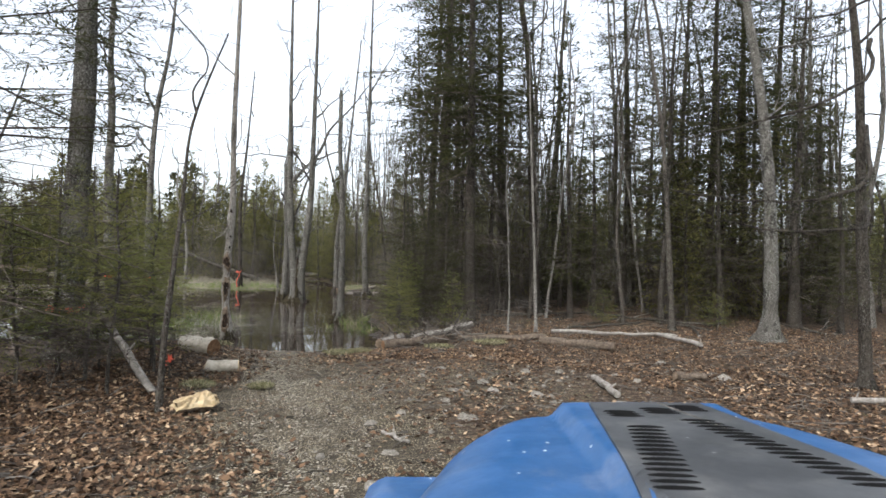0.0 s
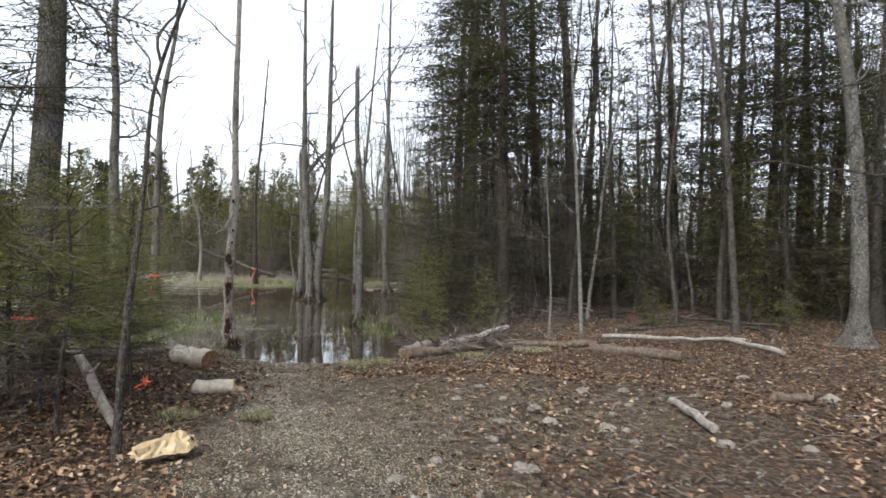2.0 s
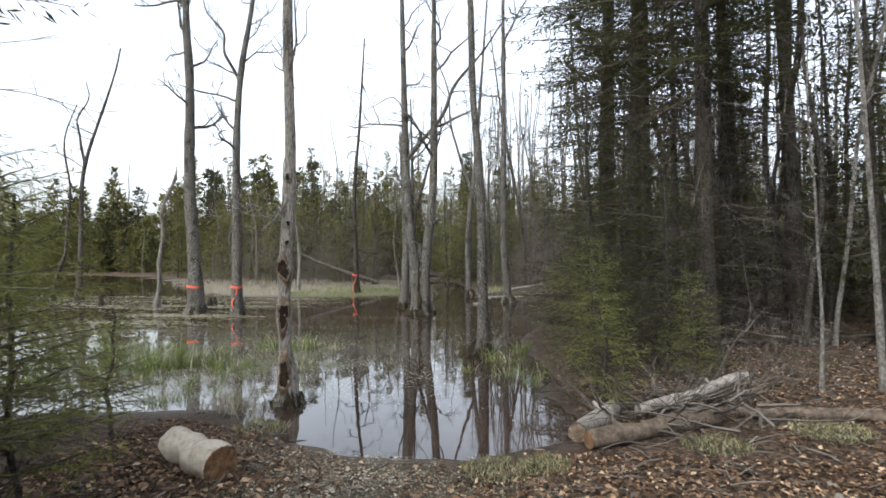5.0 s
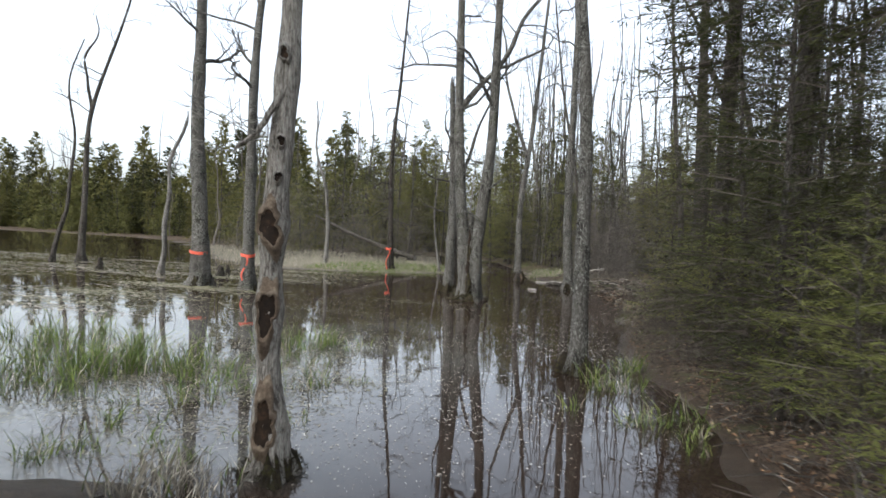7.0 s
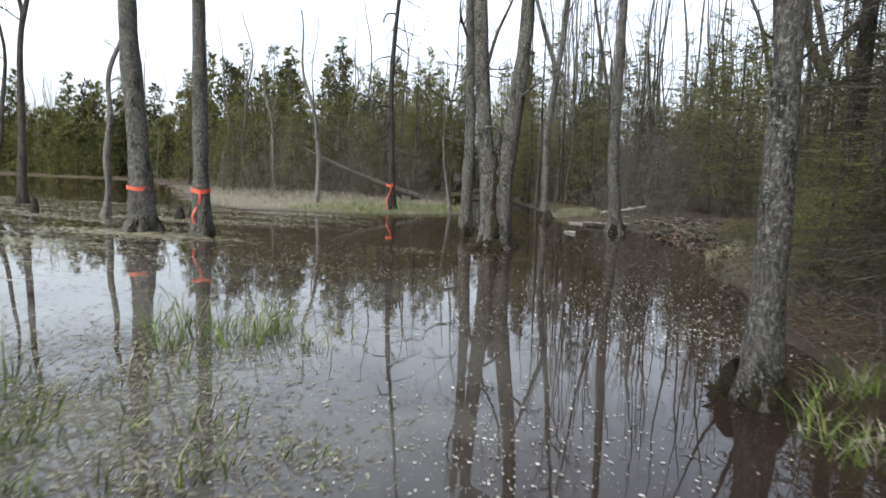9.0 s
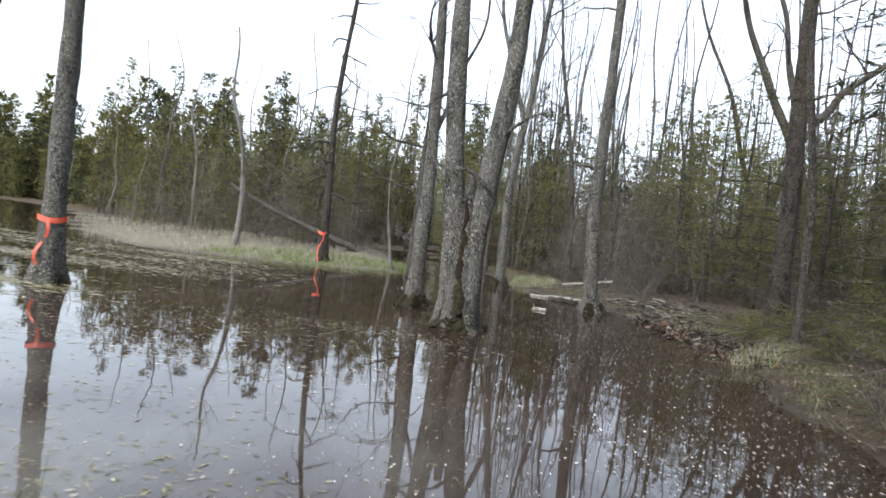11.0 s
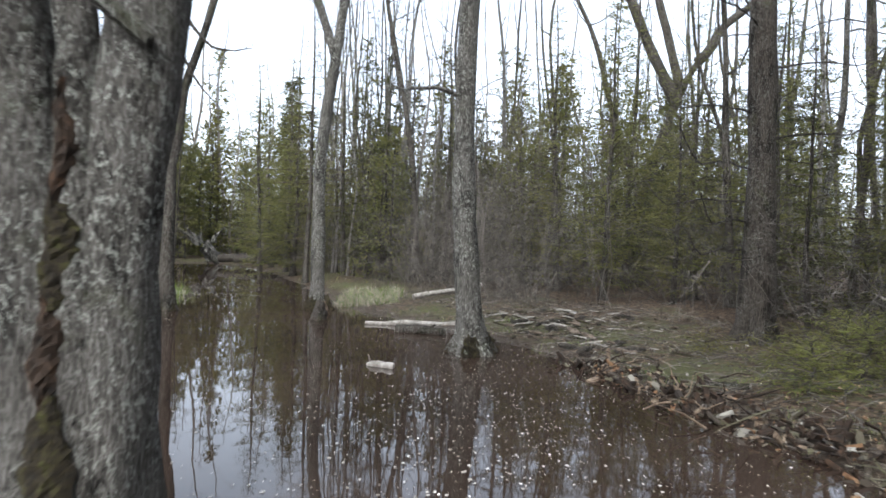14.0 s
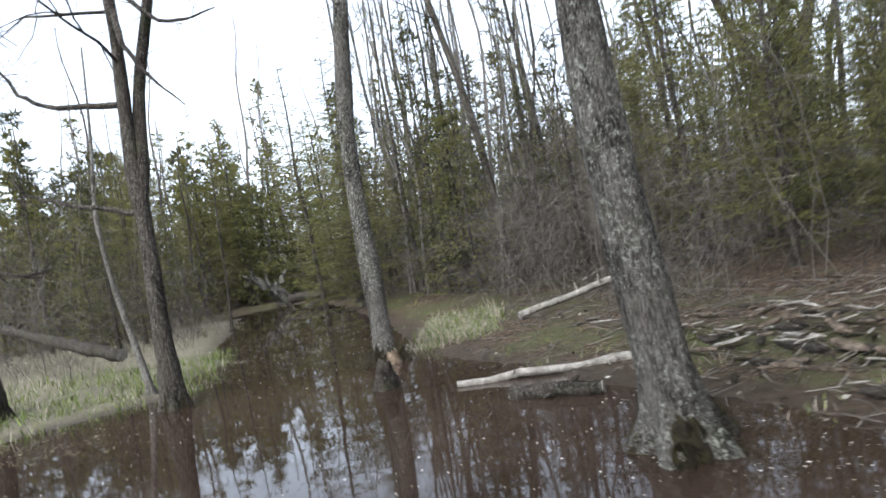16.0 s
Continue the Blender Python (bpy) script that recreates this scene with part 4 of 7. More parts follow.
bare_tree("waterside_tree", -10.15, 35.6, 0.13, 9.5, n=7, lo=0.4, length=2.6, seed=12, reach=(((-10.1, 35.6, 5.9), (-9.74, 35.50, 5.13), (-9.42, 35.50, 4.78), (-9.00, 35.50, 4.69), (-8.63, 35.50, 4.77)), ((-10.0, 35.60, 5.06), (-9.84, 35.40, 4.55), (-9.57, 35.40, 4.08), (-9.17, 35.40, 3.66)), ((-10.17, 35.60, 3.90), (-10.97, 35.60, 4.01), (-11.48, 35.60, 4.25), (-11.66, 35.60, 4.63), (-11.89, 35.60, 4.82)), ((-10.1, 35.60, 2.5), (-11.03, 35.50, 2.77), (-11.53, 35.50, 2.97), (-11.80, 35.50, 3.30)),), label="dark forked tree in water beside the sedge", foot=0, clump=1.8, mat="bark_mid",
          shape=((0.04, 0.02, 0), (0.02, 0, 1.1), (0.06, 0.03, 2.4), (0.02, 0.01, 3.3), (0.1, 0.05, 4.7), (0.08, 0.04, 6)),
          forks=((0.28, 0.24, 0.1, 1.0, 6.5, 0.1),))
bare_tree("pale_leaning_tree", -11.15, 36.7, 0.055, 5.2, n=4, lo=0.4, length=1.2, seed=13, mat="bark_pale", label="thin pale dead stem leaning over the sedge", level_=1,
          shape=((0.02, 0.01, 0), (-0.09, -0.05, 0.9), (-0.2, -0.1, 1.6), (-0.28, -0.14, 2.6), (-0.2, 0, 4)))
bare_tree("waterside_tree", -7.5, 36.6, 0.145, 15, n=9, lo=0.4, length=2.6, seed=14, label="grey tree with a rotten foot standing in the channel", foot=0, clump=2.6,
          shape=((-0.07, 0, 0), (-0.06, 0, 1.3), (-0.12, -0.02, 2.6), (-0.02, 0, 3.7), (0.14, 0.03, 4.8), (0.3, 0.06, 6)), forks=((0.33, -0.3, 0, 1.2, 7, 0.09),))
bare_tree("bank_tree", -6.3, 43.3, 0.12, 15, n=9, lo=0.4, length=2.4, seed=15, mat="bark_mid", label="slender bare grey tree behind the debris bank",
          shape=((0.4, 0, 0), (0.35, 0, 1.8), (0.22, 0, 3.7), (-0.07, 0, 5.4), (-0.33, 0, 6.7), (-0.75, 0, 8.7)))
bare_tree("dead_conifer", -13.45, 36.3, 0.14, 13, n=30, lo=0.15, length=1.5, seed=16, mat="bark_dark", label="dead conifer bristling with fine drooping twigs", level_=1, up=-0.1, kids=3,
          shape=((0.1, 0.05, 0), (0.06, 0.03, 2), (0, 0, 4.6), (0.08, 0.05, 6.3), (0.25, 0.12, 8)))
bare_tree("swamp_tree", -24.5, 30.0, 0.15, 12, n=7, lo=0.5, length=2.0, seed=17, mat="bark_mid", label="slender forked tree standing in open water", foot=0,
          shape=((0, 0, 0), (0.07, 0.08, 2.6), (0.1, 0.1, 5.4), (0.2, 0.25, 6.6), (0.85, 0.9, 9.6), (1.1, 1.2, 11)), forks=((0.52, 0.05, 0.05, 1.6, 4, 0.08),))
bare_tree("swamp_tree", -18.1, 27.7, 0.1, 5.2, (0.12, 0), (0.2, 0), 0.1, 4, 0.5, 1.0, 18, "bark_pale", "short broken dead tree standing in open water", broken=True, foot=0, level_=1)
bare_tree("swamp_tree", -25.6, 29.6, 0.1, 9, (0.1, 0), (0.3, 0), 0.2, 6, 0.4, 1.6, 19, "bark_mid", "slender leaning tree standing in open water", foot=0)
bare_tree("swamp_tree", -17.6, 38.0, 0.12, 8, (-0.05, 0), (-0.5, 0), 0.2, 7, 0.4, 1.8, 20, "bark_pale", "pale crooked dead tree on the sedge flat")
# start of the track
bare_tree("leaning_sapling", -1.8, 7.0, 0.045, 4.6, n=6, lo=0.4, length=1.1, seed=22, mat="bark_mid", label="slim leaning bare sapling beside the track", level_=1,
          shape=((0.02, 0.01, 0), (0.05, 0.03, 0.9), (0.11, 0.06, 1.6), (0.19, 0.11, 2.6), (0.22, 0.12, 3.3), (0.34, 0.18, 3.8), (0.6, 0.3, 4.6)),
          forks=((0.78, -0.35, 0.05, 1.0, 2.2, 0.016),), flare=1.2, sides=10)
bare_tree("track_side_maple", 8.55, 15.5, 0.17, 16, n=8, lo=0.3, length=3.0, seed=23, mat="bark", label="rough-barked maple with spreading roots in leaf litter", flare=2.2, sides=26,
          shape=((0, 0, 0), (0.02, 0, 1.7), (-0.04, 0.02, 3.6), (-0.2, 0.08, 5.5), (-0.38, 0.15, 6.9), (-0.62, 0.25, 8.3)))
bare_tree("young_hardwood", 6.8, 17.4, 0.09, 13, n=9, lo=0.25, length=1.8, seed=24, mat="bark_mid", label="slim grey hardwood among fallen poles",
          shape=((0, 0, 0), (-0.12, 0.03, 2.3), (-0.22, 0.06, 4.1), (-0.36, 0.1, 5.7), (-0.7, 0.18, 7.7), (-0.86, 0.2, 9.3)))
bare_tree("pale_sapling", 3.05, 15.9, 0.048, 7.5, n=7, lo=0.35, length=1.0, seed=25, mat="bark_pale", label="thin pale birch-like sapling behind the logs", level_=1, sides=10,
          shape=((0.05, 0, 0), (-0.02, 0, 1.7), (-0.12, 0, 3.6), (-0.23, 0, 5.7)))
bare_tree("pale_sapling", 2.4, 15.8, 0.028, 4.8, (-0.01, 0), (-0.1, 0), 0.03, 6, 0.3, 0.8, 26, "bark_pale", "thin pale sapling behind the logs", level_=1, sides=8)
bare_tree("young_hardwood", 8.05, 10.6, 0.1, 12, (-0.03, 0), (-0.3, 0), 0.05, 8, 0.45, 2.2, 27, "bark_dark", "slim grey tree with long bare limbs over the clearing", up=0.1,
          reach=(((8.05, 10.6, 5.7), (7.6, 9.7, 4.8), (6.7, 9.7, 4.35), (5.67, 9.8, 4.1), (4.04, 10, 3.68)), ((8.0, 10.6, 4.3), (7.4, 9.3, 3.2), (6.4, 9.0, 2.88), (5.5, 9.0, 2.9), (4.2, 9.2, 3.1)),
                 ((8.0, 10.6, 3.0), (7.3, 9.2, 2.55), (6.0, 8.8, 2.45), (5.2, 8.8, 2.6)), ((8.0, 10.6, 6.6), (7.6, 9.2, 6.0), (6.6, 8.8, 5.4), (5.8, 8.7, 5.3))))
bare_tree("dark_trunk", 3.1, 21.0, 0.17, 17, n=10, lo=0.5, length=2.4, seed=28, mat="bark_dark", label="tall dark bare trunk in the wood",
          shape=((0.25, 0, 0), (0.19, 0, 0.9), (0.1, 0, 3.2), (-0.02, 0, 6), (-0.18, 0, 8.8), (-0.5, 0, 10.4)))
bare_tree("dark_trunk", 4.4, 26.9, 0.15, 17, (0.01, 0), (0.2, 0), 0.05, 10, 0.4, 2.0, 29, "bark_dark", "tall dark bare trunk in the wood")

# conifers, built once and copied
KINDS = []
SPARSE = conifer("sparse_spruce", np.random.default_rng(39), "open spruce with thin drooping green boughs", top=12, wide=2.2, base=1.0, nb=70, twig_step=0.09, card=0.08, r0=0.11, dead=70, slim=(0.1, 0.2))
for i, (top, wide, base, nb) in enumerate(((13, 2.5, 2.4, 125), (15, 2.6, 3.8, 110), (10, 2.1, 0.8, 125))):
    KINDS.append(conifer("spruce_tree", np.random.default_rng(40 + i), "dark green spruce with dead grey lower twigs", top=top, wide=wide, base=base, nb=nb - 28, twig_step=0.17, card=0.13, r0=0.1 + 0.004 * top, dead=28, slim=(0.15, 0.3)))
CEDAR = [conifer("cedar_tree", np.random.default_rng(50 + i), "dense yellow-green cedar growing at the wood's edge", "cedar", "bark_mid", top=t, wide=w, base=b, nb=n_, twig_step=0.11, card=0.082, r0=0.09, dead=25, droop=0.15, flat=0.9, slim=(0.15, 0.32))
         for i, (t, w, b, n_) in enumerate(((7.5, 1.7, 0.4, 135), (5.0, 1.35, 0.25, 100)))]
YOUNG = [conifer("young_fir", np.random.default_rng(60 + i), "small young fir with light green boughs", "fir_tip", "bark_mid", top=t, wide=w, base=0.25, nb=n_, twig_step=0.065, card=0.055, r0=0.025, dead=10, droop=0.05, slim=(0.16, 0.32))
         for i, (t, w, n_) in enumerate(((2.3, 0.85, 60), (1.3, 0.6, 40)))]
FINE = conifer("young_fir", np.random.default_rng(62), "feathery young fir with yellow-green boughs above dead twigs", "fir_tip", "bark_mid", top=3.1, wide=1.15, base=0.95, nb=46, twig_step=0.05, card=0.055, r0=0.028, dead=34, droop=0.08, slim=(0.12, 0.24))
BIG = conifer("large_spruce", np.random.default_rng(66), "thick grey conifer trunk with a red blaze near its foot", "needle", "bark", top=18, wide=2.6, base=3.9, nb=130, twig_step=0.12, card=0.09, r0=0.27, dead=40, lean=(0.012, 0.008))
BIG.matrix_world = pose(-5.35, 10.3, 0.05)
HEM = conifer("hemlock_tree", np.random.default_rng(67), "dark layered hemlock with yellow-green tips on the bank", "needle", "bark_dark", top=6.5, wide=2.1, base=0.3, nb=62, twig_step=0.1, card=0.09, r0=0.07, dead=40, droop=0.2, slim=(0.14, 0.28))
LAYER = conifer("layered_spruce", np.random.default_rng(68), "tall dark spruce with broad layered boughs above dead twigs", "needle", "bark_dark", top=19, wide=3.3, base=4.9, nb=165, twig_step=0.14, card=0.15, r0=0.19, dead=130, droop=0.35, slim=(0.16, 0.32))
used = {}


def plant(src, x, y, size=1.0, label=""):
    m = pose(x, y, level(x, y) - 0.03, R.uniform(-2, 2), R.uniform(-2, 2), R.uniform(0, 360)) @ Matrix.Scale(size, 4)
    if src not in used:
        used[src] = 1
        src.matrix_world = m
        ob = src
    else:
        ob = copy_thing(src, pose(0, 0, 0))
        ob.matrix_world = m
    if label:
        ob["label"] = label
    return ob


for fx, fy, fs in ((-3.14, 9.27, 0.9), (-2.75, 7.5, 0.95), (-3.6, 8.3, 1.0), (-4.6, 7.2, 1.0), (-4.3, 10.3, 0.9), (-0.3, 15.4, 0.7)):
    plant(FINE, fx, fy, fs)
plant(SPARSE, -3.7, 6.7, 1.0)
plant(SPARSE, -6.4, 8.4, 1.1)
plant(SPARSE, 0.5, 23.1, 1.2)
for hx, hy, hs_ in ((-0.1, 18.6, 0.75), (0.7, 17.4, 0.7), (0.2, 24.6, 0.9), (-4.3, 8.7, 0.55), (1.3, 31.3, 0.8), (0.3, 33.4, 0.7), (-0.5, 17.4, 0.8), (-0.6, 20.2, 0.85), (-1.0, 21.6, 0.6), (6.6, 23.6, 1.0), (8.3, 24.4, 1.1), (10.0, 26.0, 1.1), (12.4, 21.2, 1.0), (13.6, 24.2, 1.1), (9.4, 28.2, 1.1), (6.9, 28.0, 1.0), (4.8, 27.2, 1.0), (4.3, 23.4, 0.8), (12.0, 28.4, 1.1), (15.2, 22.4, 1.0), (11.0, 31.0, 1.2), (3.4, 29.6, 0.9), (14.6, 18.6, 0.9), (10.9, 19.3, 0.7)):
    plant(HEM, hx, hy, hs_)
plant(LAYER, 0.1, 21.0, 1.0)
plant(LAYER, 1.32, 18.0, 0.9)
plant(LAYER, 2.3, 21.6, 0.95)
plant(LAYER, -0.7, 24.6, 0.95)
plant(LAYER, 10.2, 21.6, 0.9)
plant(LAYER, 8.6, 20.4, 0.85)
plant(LAYER, 7.2, 25.0, 0.95)
plant(LAYER, 11.2, 22.6, 0.9)
plant(KINDS[2], 0.9, 19.6, 0.8)
plant(KINDS[2], 1.9, 20.4, 0.75)
for x, y, k, s in ((-0.6, 26.5, 0, 1.15), 
                   (3.0, 32.1, 1, 0.5), (7.6, 20.5, 0, 1.0), (10.4, 18.5, 2, 1.1), 
                   (-8.6, 9.0, 1, 1.0), (-11.5, 9.5, 0, 0.9), (8.6, 19.0, 2, 0.8), (9.6, 21.0, 2, 0.9), (7.3, 22.6, 2, 0.9), (11.6, 19.4, 2, 0.8), (10.8, 16.8, 2, 0.6), (2.2, 22.2, 2, 0.75), (5.3, 21.6, 2, 0.75), (7.0, 19.2, 0, 0.8)):
    plant(KINDS[k], x, y, s)
for x, y, k, s in ((-1.5, 38.2, 0, 0.9), (-0.3, 37.2, 0, 0.7), (0.6, 38.4, 0, 0.95), (-2.1, 40.6, 0, 1.0), (-0.2, 41.0, 0, 1.05), (1.9, 38.0, 0, 0.95), (3.2, 39.5, 0, 1.1), (0.9, 35.4, 1, 1.05), (2.6, 32.6, 1, 1.1), (-2.7, 42.5, 0, 0.85), (-11.2, 45.4, 0, 1.0), (-10.4, 46.6, 1, 1.2), (-17.5, 46.5, 0, 0.8), (-19.5, 48.5, 0, 0.9), (-15.3, 59.5, 0, 1.2), (-11.3, 49.2, 0, 1.15), (-12.6, 52, 0, 1.0), (-9.2, 48.5, 1, 1.1), 
                   (1.4, 33.0, 0, 0.8), (2.8, 35.0, 0, 0.9), (-5.0, 46.0, 0, 1.0), (-21, 53, 0, 1.2), (-24, 56, 0, 1.1), (-20.0, 60, 0, 1.3)):
    plant(CEDAR[k], x, y, s)
for x, y, k, s in ((-3.55, 9.9, 0, 1.0), (-3.2, 5.2, 1, 1.0), (-4.4, 8.0, 0, 1.1), (-0.2, 14.6, 1, 1.0), (0.9, 16.4, 0, 0.7), (-1.2, 25.5, 0, 0.8), (-1.6, 22.6, 0, 0.8),
                   (-0.9, 20.0, 0, 0.9), (-1.0, 27.5, 0, 0.6), (5.0, 18.0, 1, 0.8), (8.0, 17.5, 1, 0.8), (-5.2, 12.3, 1, 1.0), (-4.0, 9.2, 0, 0.9), (-0.4, 17.2, 0, 0.9), (-0.9, 23.8, 0, 0.9)):
    plant(YOUNG[k], x, y, s)

# the woods further in: single trees, copied from a few built once
FILL = [bare_tree("woodland_tree", 14 + 2.5 * i, 27 + 4 * i, r, top, wig=0.2, n=n_, lo=0.3, length=ln, seed=70 + i, mat=mt, label=lb, sides=7, level_=1, kids=3, group="woodland trees")
        for i, (r, top, n_, ln, mt, lb) in enumerate(((0.08, 15, 14, 2.0, "bark_mid", "tall thin grey bare tree in the wood"), (0.06, 13, 13, 1.8, "bark_mid", "thin grey bare tree in the wood"),
                                                       (0.1, 14, 10, 2.6, "bark", "grey bare tree in the wood"), (0.05, 11, 9, 1.6, "bark_pale", "thin pale bare tree in the wood")))]
THIN = [bushy("spruce_tree", np.random.default_rng(46 + i), "dark green spruce deep in the wood", mt, top=t, wide=w, base=bs, nb=115, per=16, card=0.2, slim=(0.16, 0.34), r0=0.13, dead=40)
        for i, (t, w, bs, mt) in enumerate(((13, 2.2, 1.6, "needle"), (10, 2.0, 0.5, "needle"), (8, 1.8, 0.3, "olive")))]
count = 0
while count < 318:
    if count >= 248:
        x, y = R.uniform(-27, -4), R.uniform(42, 60)
    elif count >= 240:
        x, y = R.uniform(-1.2, 4), R.uniform(25, 40)
    elif count >= 210:
        x, y = R.uniform(-9, 8), R.uniform(43, 62)
    elif count < 95:
        x, y = R.uniform(3, 20), R.uniform(18.5, 38)
    elif count < 145:
        x, y = R.uniform(-12, 12), R.uniform(40, 75)
    elif count < 192:
        x, y = R.uniform(-40, -12), R.uniform(42, 75)
    else:
        x, y = R.uniform(-9, 6), R.uniform(36, 48)
    if from_shore(np.array([x]), np.array([y]))[0] < 1.5 or not clear_of_walk(x, y, 5) or (x + 6) ** 2 + (y - 36) ** 2 < 9:
        continue
    count += 1
    if R.random() < (0.42 if count < 95 else (0.35 if count < 192 else 0.06)):
        plant(THIN[int(R.integers(3))], x, y, R.uniform(0.6, 0.95) if x > 3 and y < 27 else R.uniform(0.38, 0.65))
    else:
        ob = copy_thing(FILL[int(R.integers(4)) if count < 249 else 1 + int(R.integers(3))], pose(x, y, level(x, y) - 0.05, R.uniform(-5, 5), R.uniform(-5, 5), R.uniform(0, 360)))
        if x < -11:
            ob.matrix_world = ob.matrix_world @ Matrix.Scale((0.4 if x < -5 - 0.69 * (y - 28.2) else 0.66) + 0.28 * (7.3 * x % 1), 4)


MOUND = [conifer("young_fir", np.random.default_rng(63 + i), "low sprawling young fir on the mossy bank", mt, "bark_mid", top=t, wide=w, base=0.06, nb=n_, twig_step=0.06, card=0.05, r0=0.014, dead=8, droop=0.12, slim=(0.14, 0.26))
         for i, (t, w, n_, mt) in enumerate(((0.62, 0.7, 34, "fir_tip"), (0.45, 0.6, 28, "olive")))]
AIRY = conifer("airy_cedar", np.random.default_rng(69), "tall thin-crowned cedar beside the channel", "olive", "bark_mid", top=11, wide=1.7, base=2.2, nb=85, twig_step=0.15, card=0.085, r0=0.1, dead=60, droop=0.2, slim=(0.16, 0.3))
for x, y, size in ((-16.0, 44.7, 0.74), (-18.6, 48.0, 0.72), (-9.3, 43.6, 0.9), (-8.5, 46.0, 0.8), (-14.6, 46.4, 0.55)):
    plant(AIRY, x, y, size)
for x, y, k, s in ((-1.95, 29.5, 0, 0.8), (-1.5, 30.4, 1, 1.0), (-1.15, 30.0, 0, 1.0), (-0.7, 29.6, 1, 1.1), (-0.55, 31.1, 0, 1.0), (-1.9, 31.7, 1, 0.7), (-0.9, 28.3, 0, 0.7), (-0.2, 29.2, 0, 1.2), (-0.5, 27.3, 1, 0.9), (-1.3, 27.6, 1, 0.7)):
    plant(MOUND[k], x, y, s)


def far_woods():
    """The tree line round the swamp, too many to count."""
    g = Geo()
    close, near, away = [], [], []
    for bank, nb, per, card, slim in ((close, 100, 15, 0.2, (0.16, 0.34)), (near, 95, 11, 0.28, (0.2, 0.38)), (away, 70, 8, 0.5, (0.28, 0.5))):
        for i in range(6):
            rng = np.random.default_rng(90 + i)
            tr, wood, leaf = bushy_geo(rng, (9, 10.5, 7.5, 11.5, 6.5, 8)[i], (2.0, 2.3, 2.2, 2.1, 2.2, 2.6)[i], (0.4, 0.9, 0.3, 1.6, 0.2, 0.2)[i], nb, per, card, slim, 0.1, (0.8, 0.7, 0.65, 0.75, 0.6, 0.55)[i])
            k = Geo()
            for src, slot in ((tr, 0), (wood, 3), (leaf, (4, 1, 2, 4, 2, 4)[i])):
                v, q, m = src.arrays()
                k.add(v, q, slot)
            bank.append(k.arrays())
    bare = []
    for i in range(4):
        rng = np.random.default_rng(95 + i)
        k = Geo()
        p = trunk_path(rng, (12, 10, 14, 11)[i], (0, 0), 0.25)
        k.tube(p, np.linspace(0.11, 0.02, len(p)), 5, 3)
        limbs_on(k, rng, p, 0.1, 0.02, 12, 0.2, 1.0, 2.2, 3, 1, 0.45, kids=2)
        bare.append(k.arrays())
    rng = np.random.default_rng(7)

    def row(n, where, kinds, leafless, lo, hi):
        c = 0
        while c < n:
            x, y = where()
            if from_shore(np.array([x]), np.array([y]))[0] < 2:
                continue
            c += 1
            gap = math.hypot(x + 5, y - 27) if kinds is not away or y > 40 else 99
            kind = bare[int(rng.integers(4))] if rng.random() < leafless else (close if gap < 25 else (near if gap < 50 else away))[int(rng.integers(6))]
            g.put(kind, [(x, y, level(x, y) - 0.1)], [rng.uniform(0, 6.28)], [rng.uniform(lo, hi)])

    def line():
        t = rng.random()
        return -150 + 135 * t + rng.normal(0, 2), 77 - 15 * t ** 2 + abs(rng.normal(0, 5)) + 1

    def front():
        t = rng.random()
        return -150 + 135 * t + rng.normal(0, 2), 76 - 15 * t ** 2 + rng.uniform(-1.5, 1.5)

    def behind():
        a = rng.uniform(-2.9, 0.7)
        return 6 + rng.uniform(20, 38) * math.cos(a), 8 + rng.uniform(16, 34) * math.sin(a)

    row(46, lambda: (rng.uniform(-15, 7), rng.uniform(42, 51)), close, 0.2, 0.5, 0.85)
    row(46, lambda: (rng.uniform(-20, 12), rng.uniform(51, 60)), near, 0.2, 0.6, 0.95)
    row(34, lambda: (rng.uniform(-38, -16), rng.uniform(47, 60)), near, 0.35, 0.65, 1.05)
    row(30, lambda: (rng.uniform(4, 30), rng.uniform(34, 48)), near, 0.2, 0.5, 0.85)
    row(330, line, away, 0.24, 0.8, 1.25)
    row(90, front, away, 0.1, 0.3, 0.6)
    row(40, lambda: (rng.uniform(-42, -17), rng.uniform(55, 66)), away, 0.15, 0.7, 1.1)
    row(52, lambda: (rng.uniform(-20, 50), rng.uniform(60, 85)), away, 0.2, 0.9, 1.3)
    # Unseen trees added behind the start, to cut sky light and reflections
    row(18, behind, away, 0.3, 0.8, 1.3)
    tagged(new("far_woods", g.mesh("far_woods", ["bark_mid", "needle", "cedar", "twig", "olive"])), "mixed dark spruce and grey bare trees round the swamp", "trees", kind="stuff")


far_woods()


def brush_kind(seed, h, n, spread, slot=0):
    rng = np.random.default_rng(seed)
    k = Geo()
    for i in range(n):
        a, lean = rng.random() * 6.28, rng.uniform(0.1, spread)
        d = unit(np.array([math.cos(a) * lean, math.sin(a) * lean, 1.0]))
        grow(k, rng, (rng.normal(0, 0.15), rng.normal(0, 0.15), -0.05), d, h * rng.uniform(0.6, 1.1), 0.0065, 1, slot, 0.02, 0.8, 4, True, 0.42)
    return k.arrays()


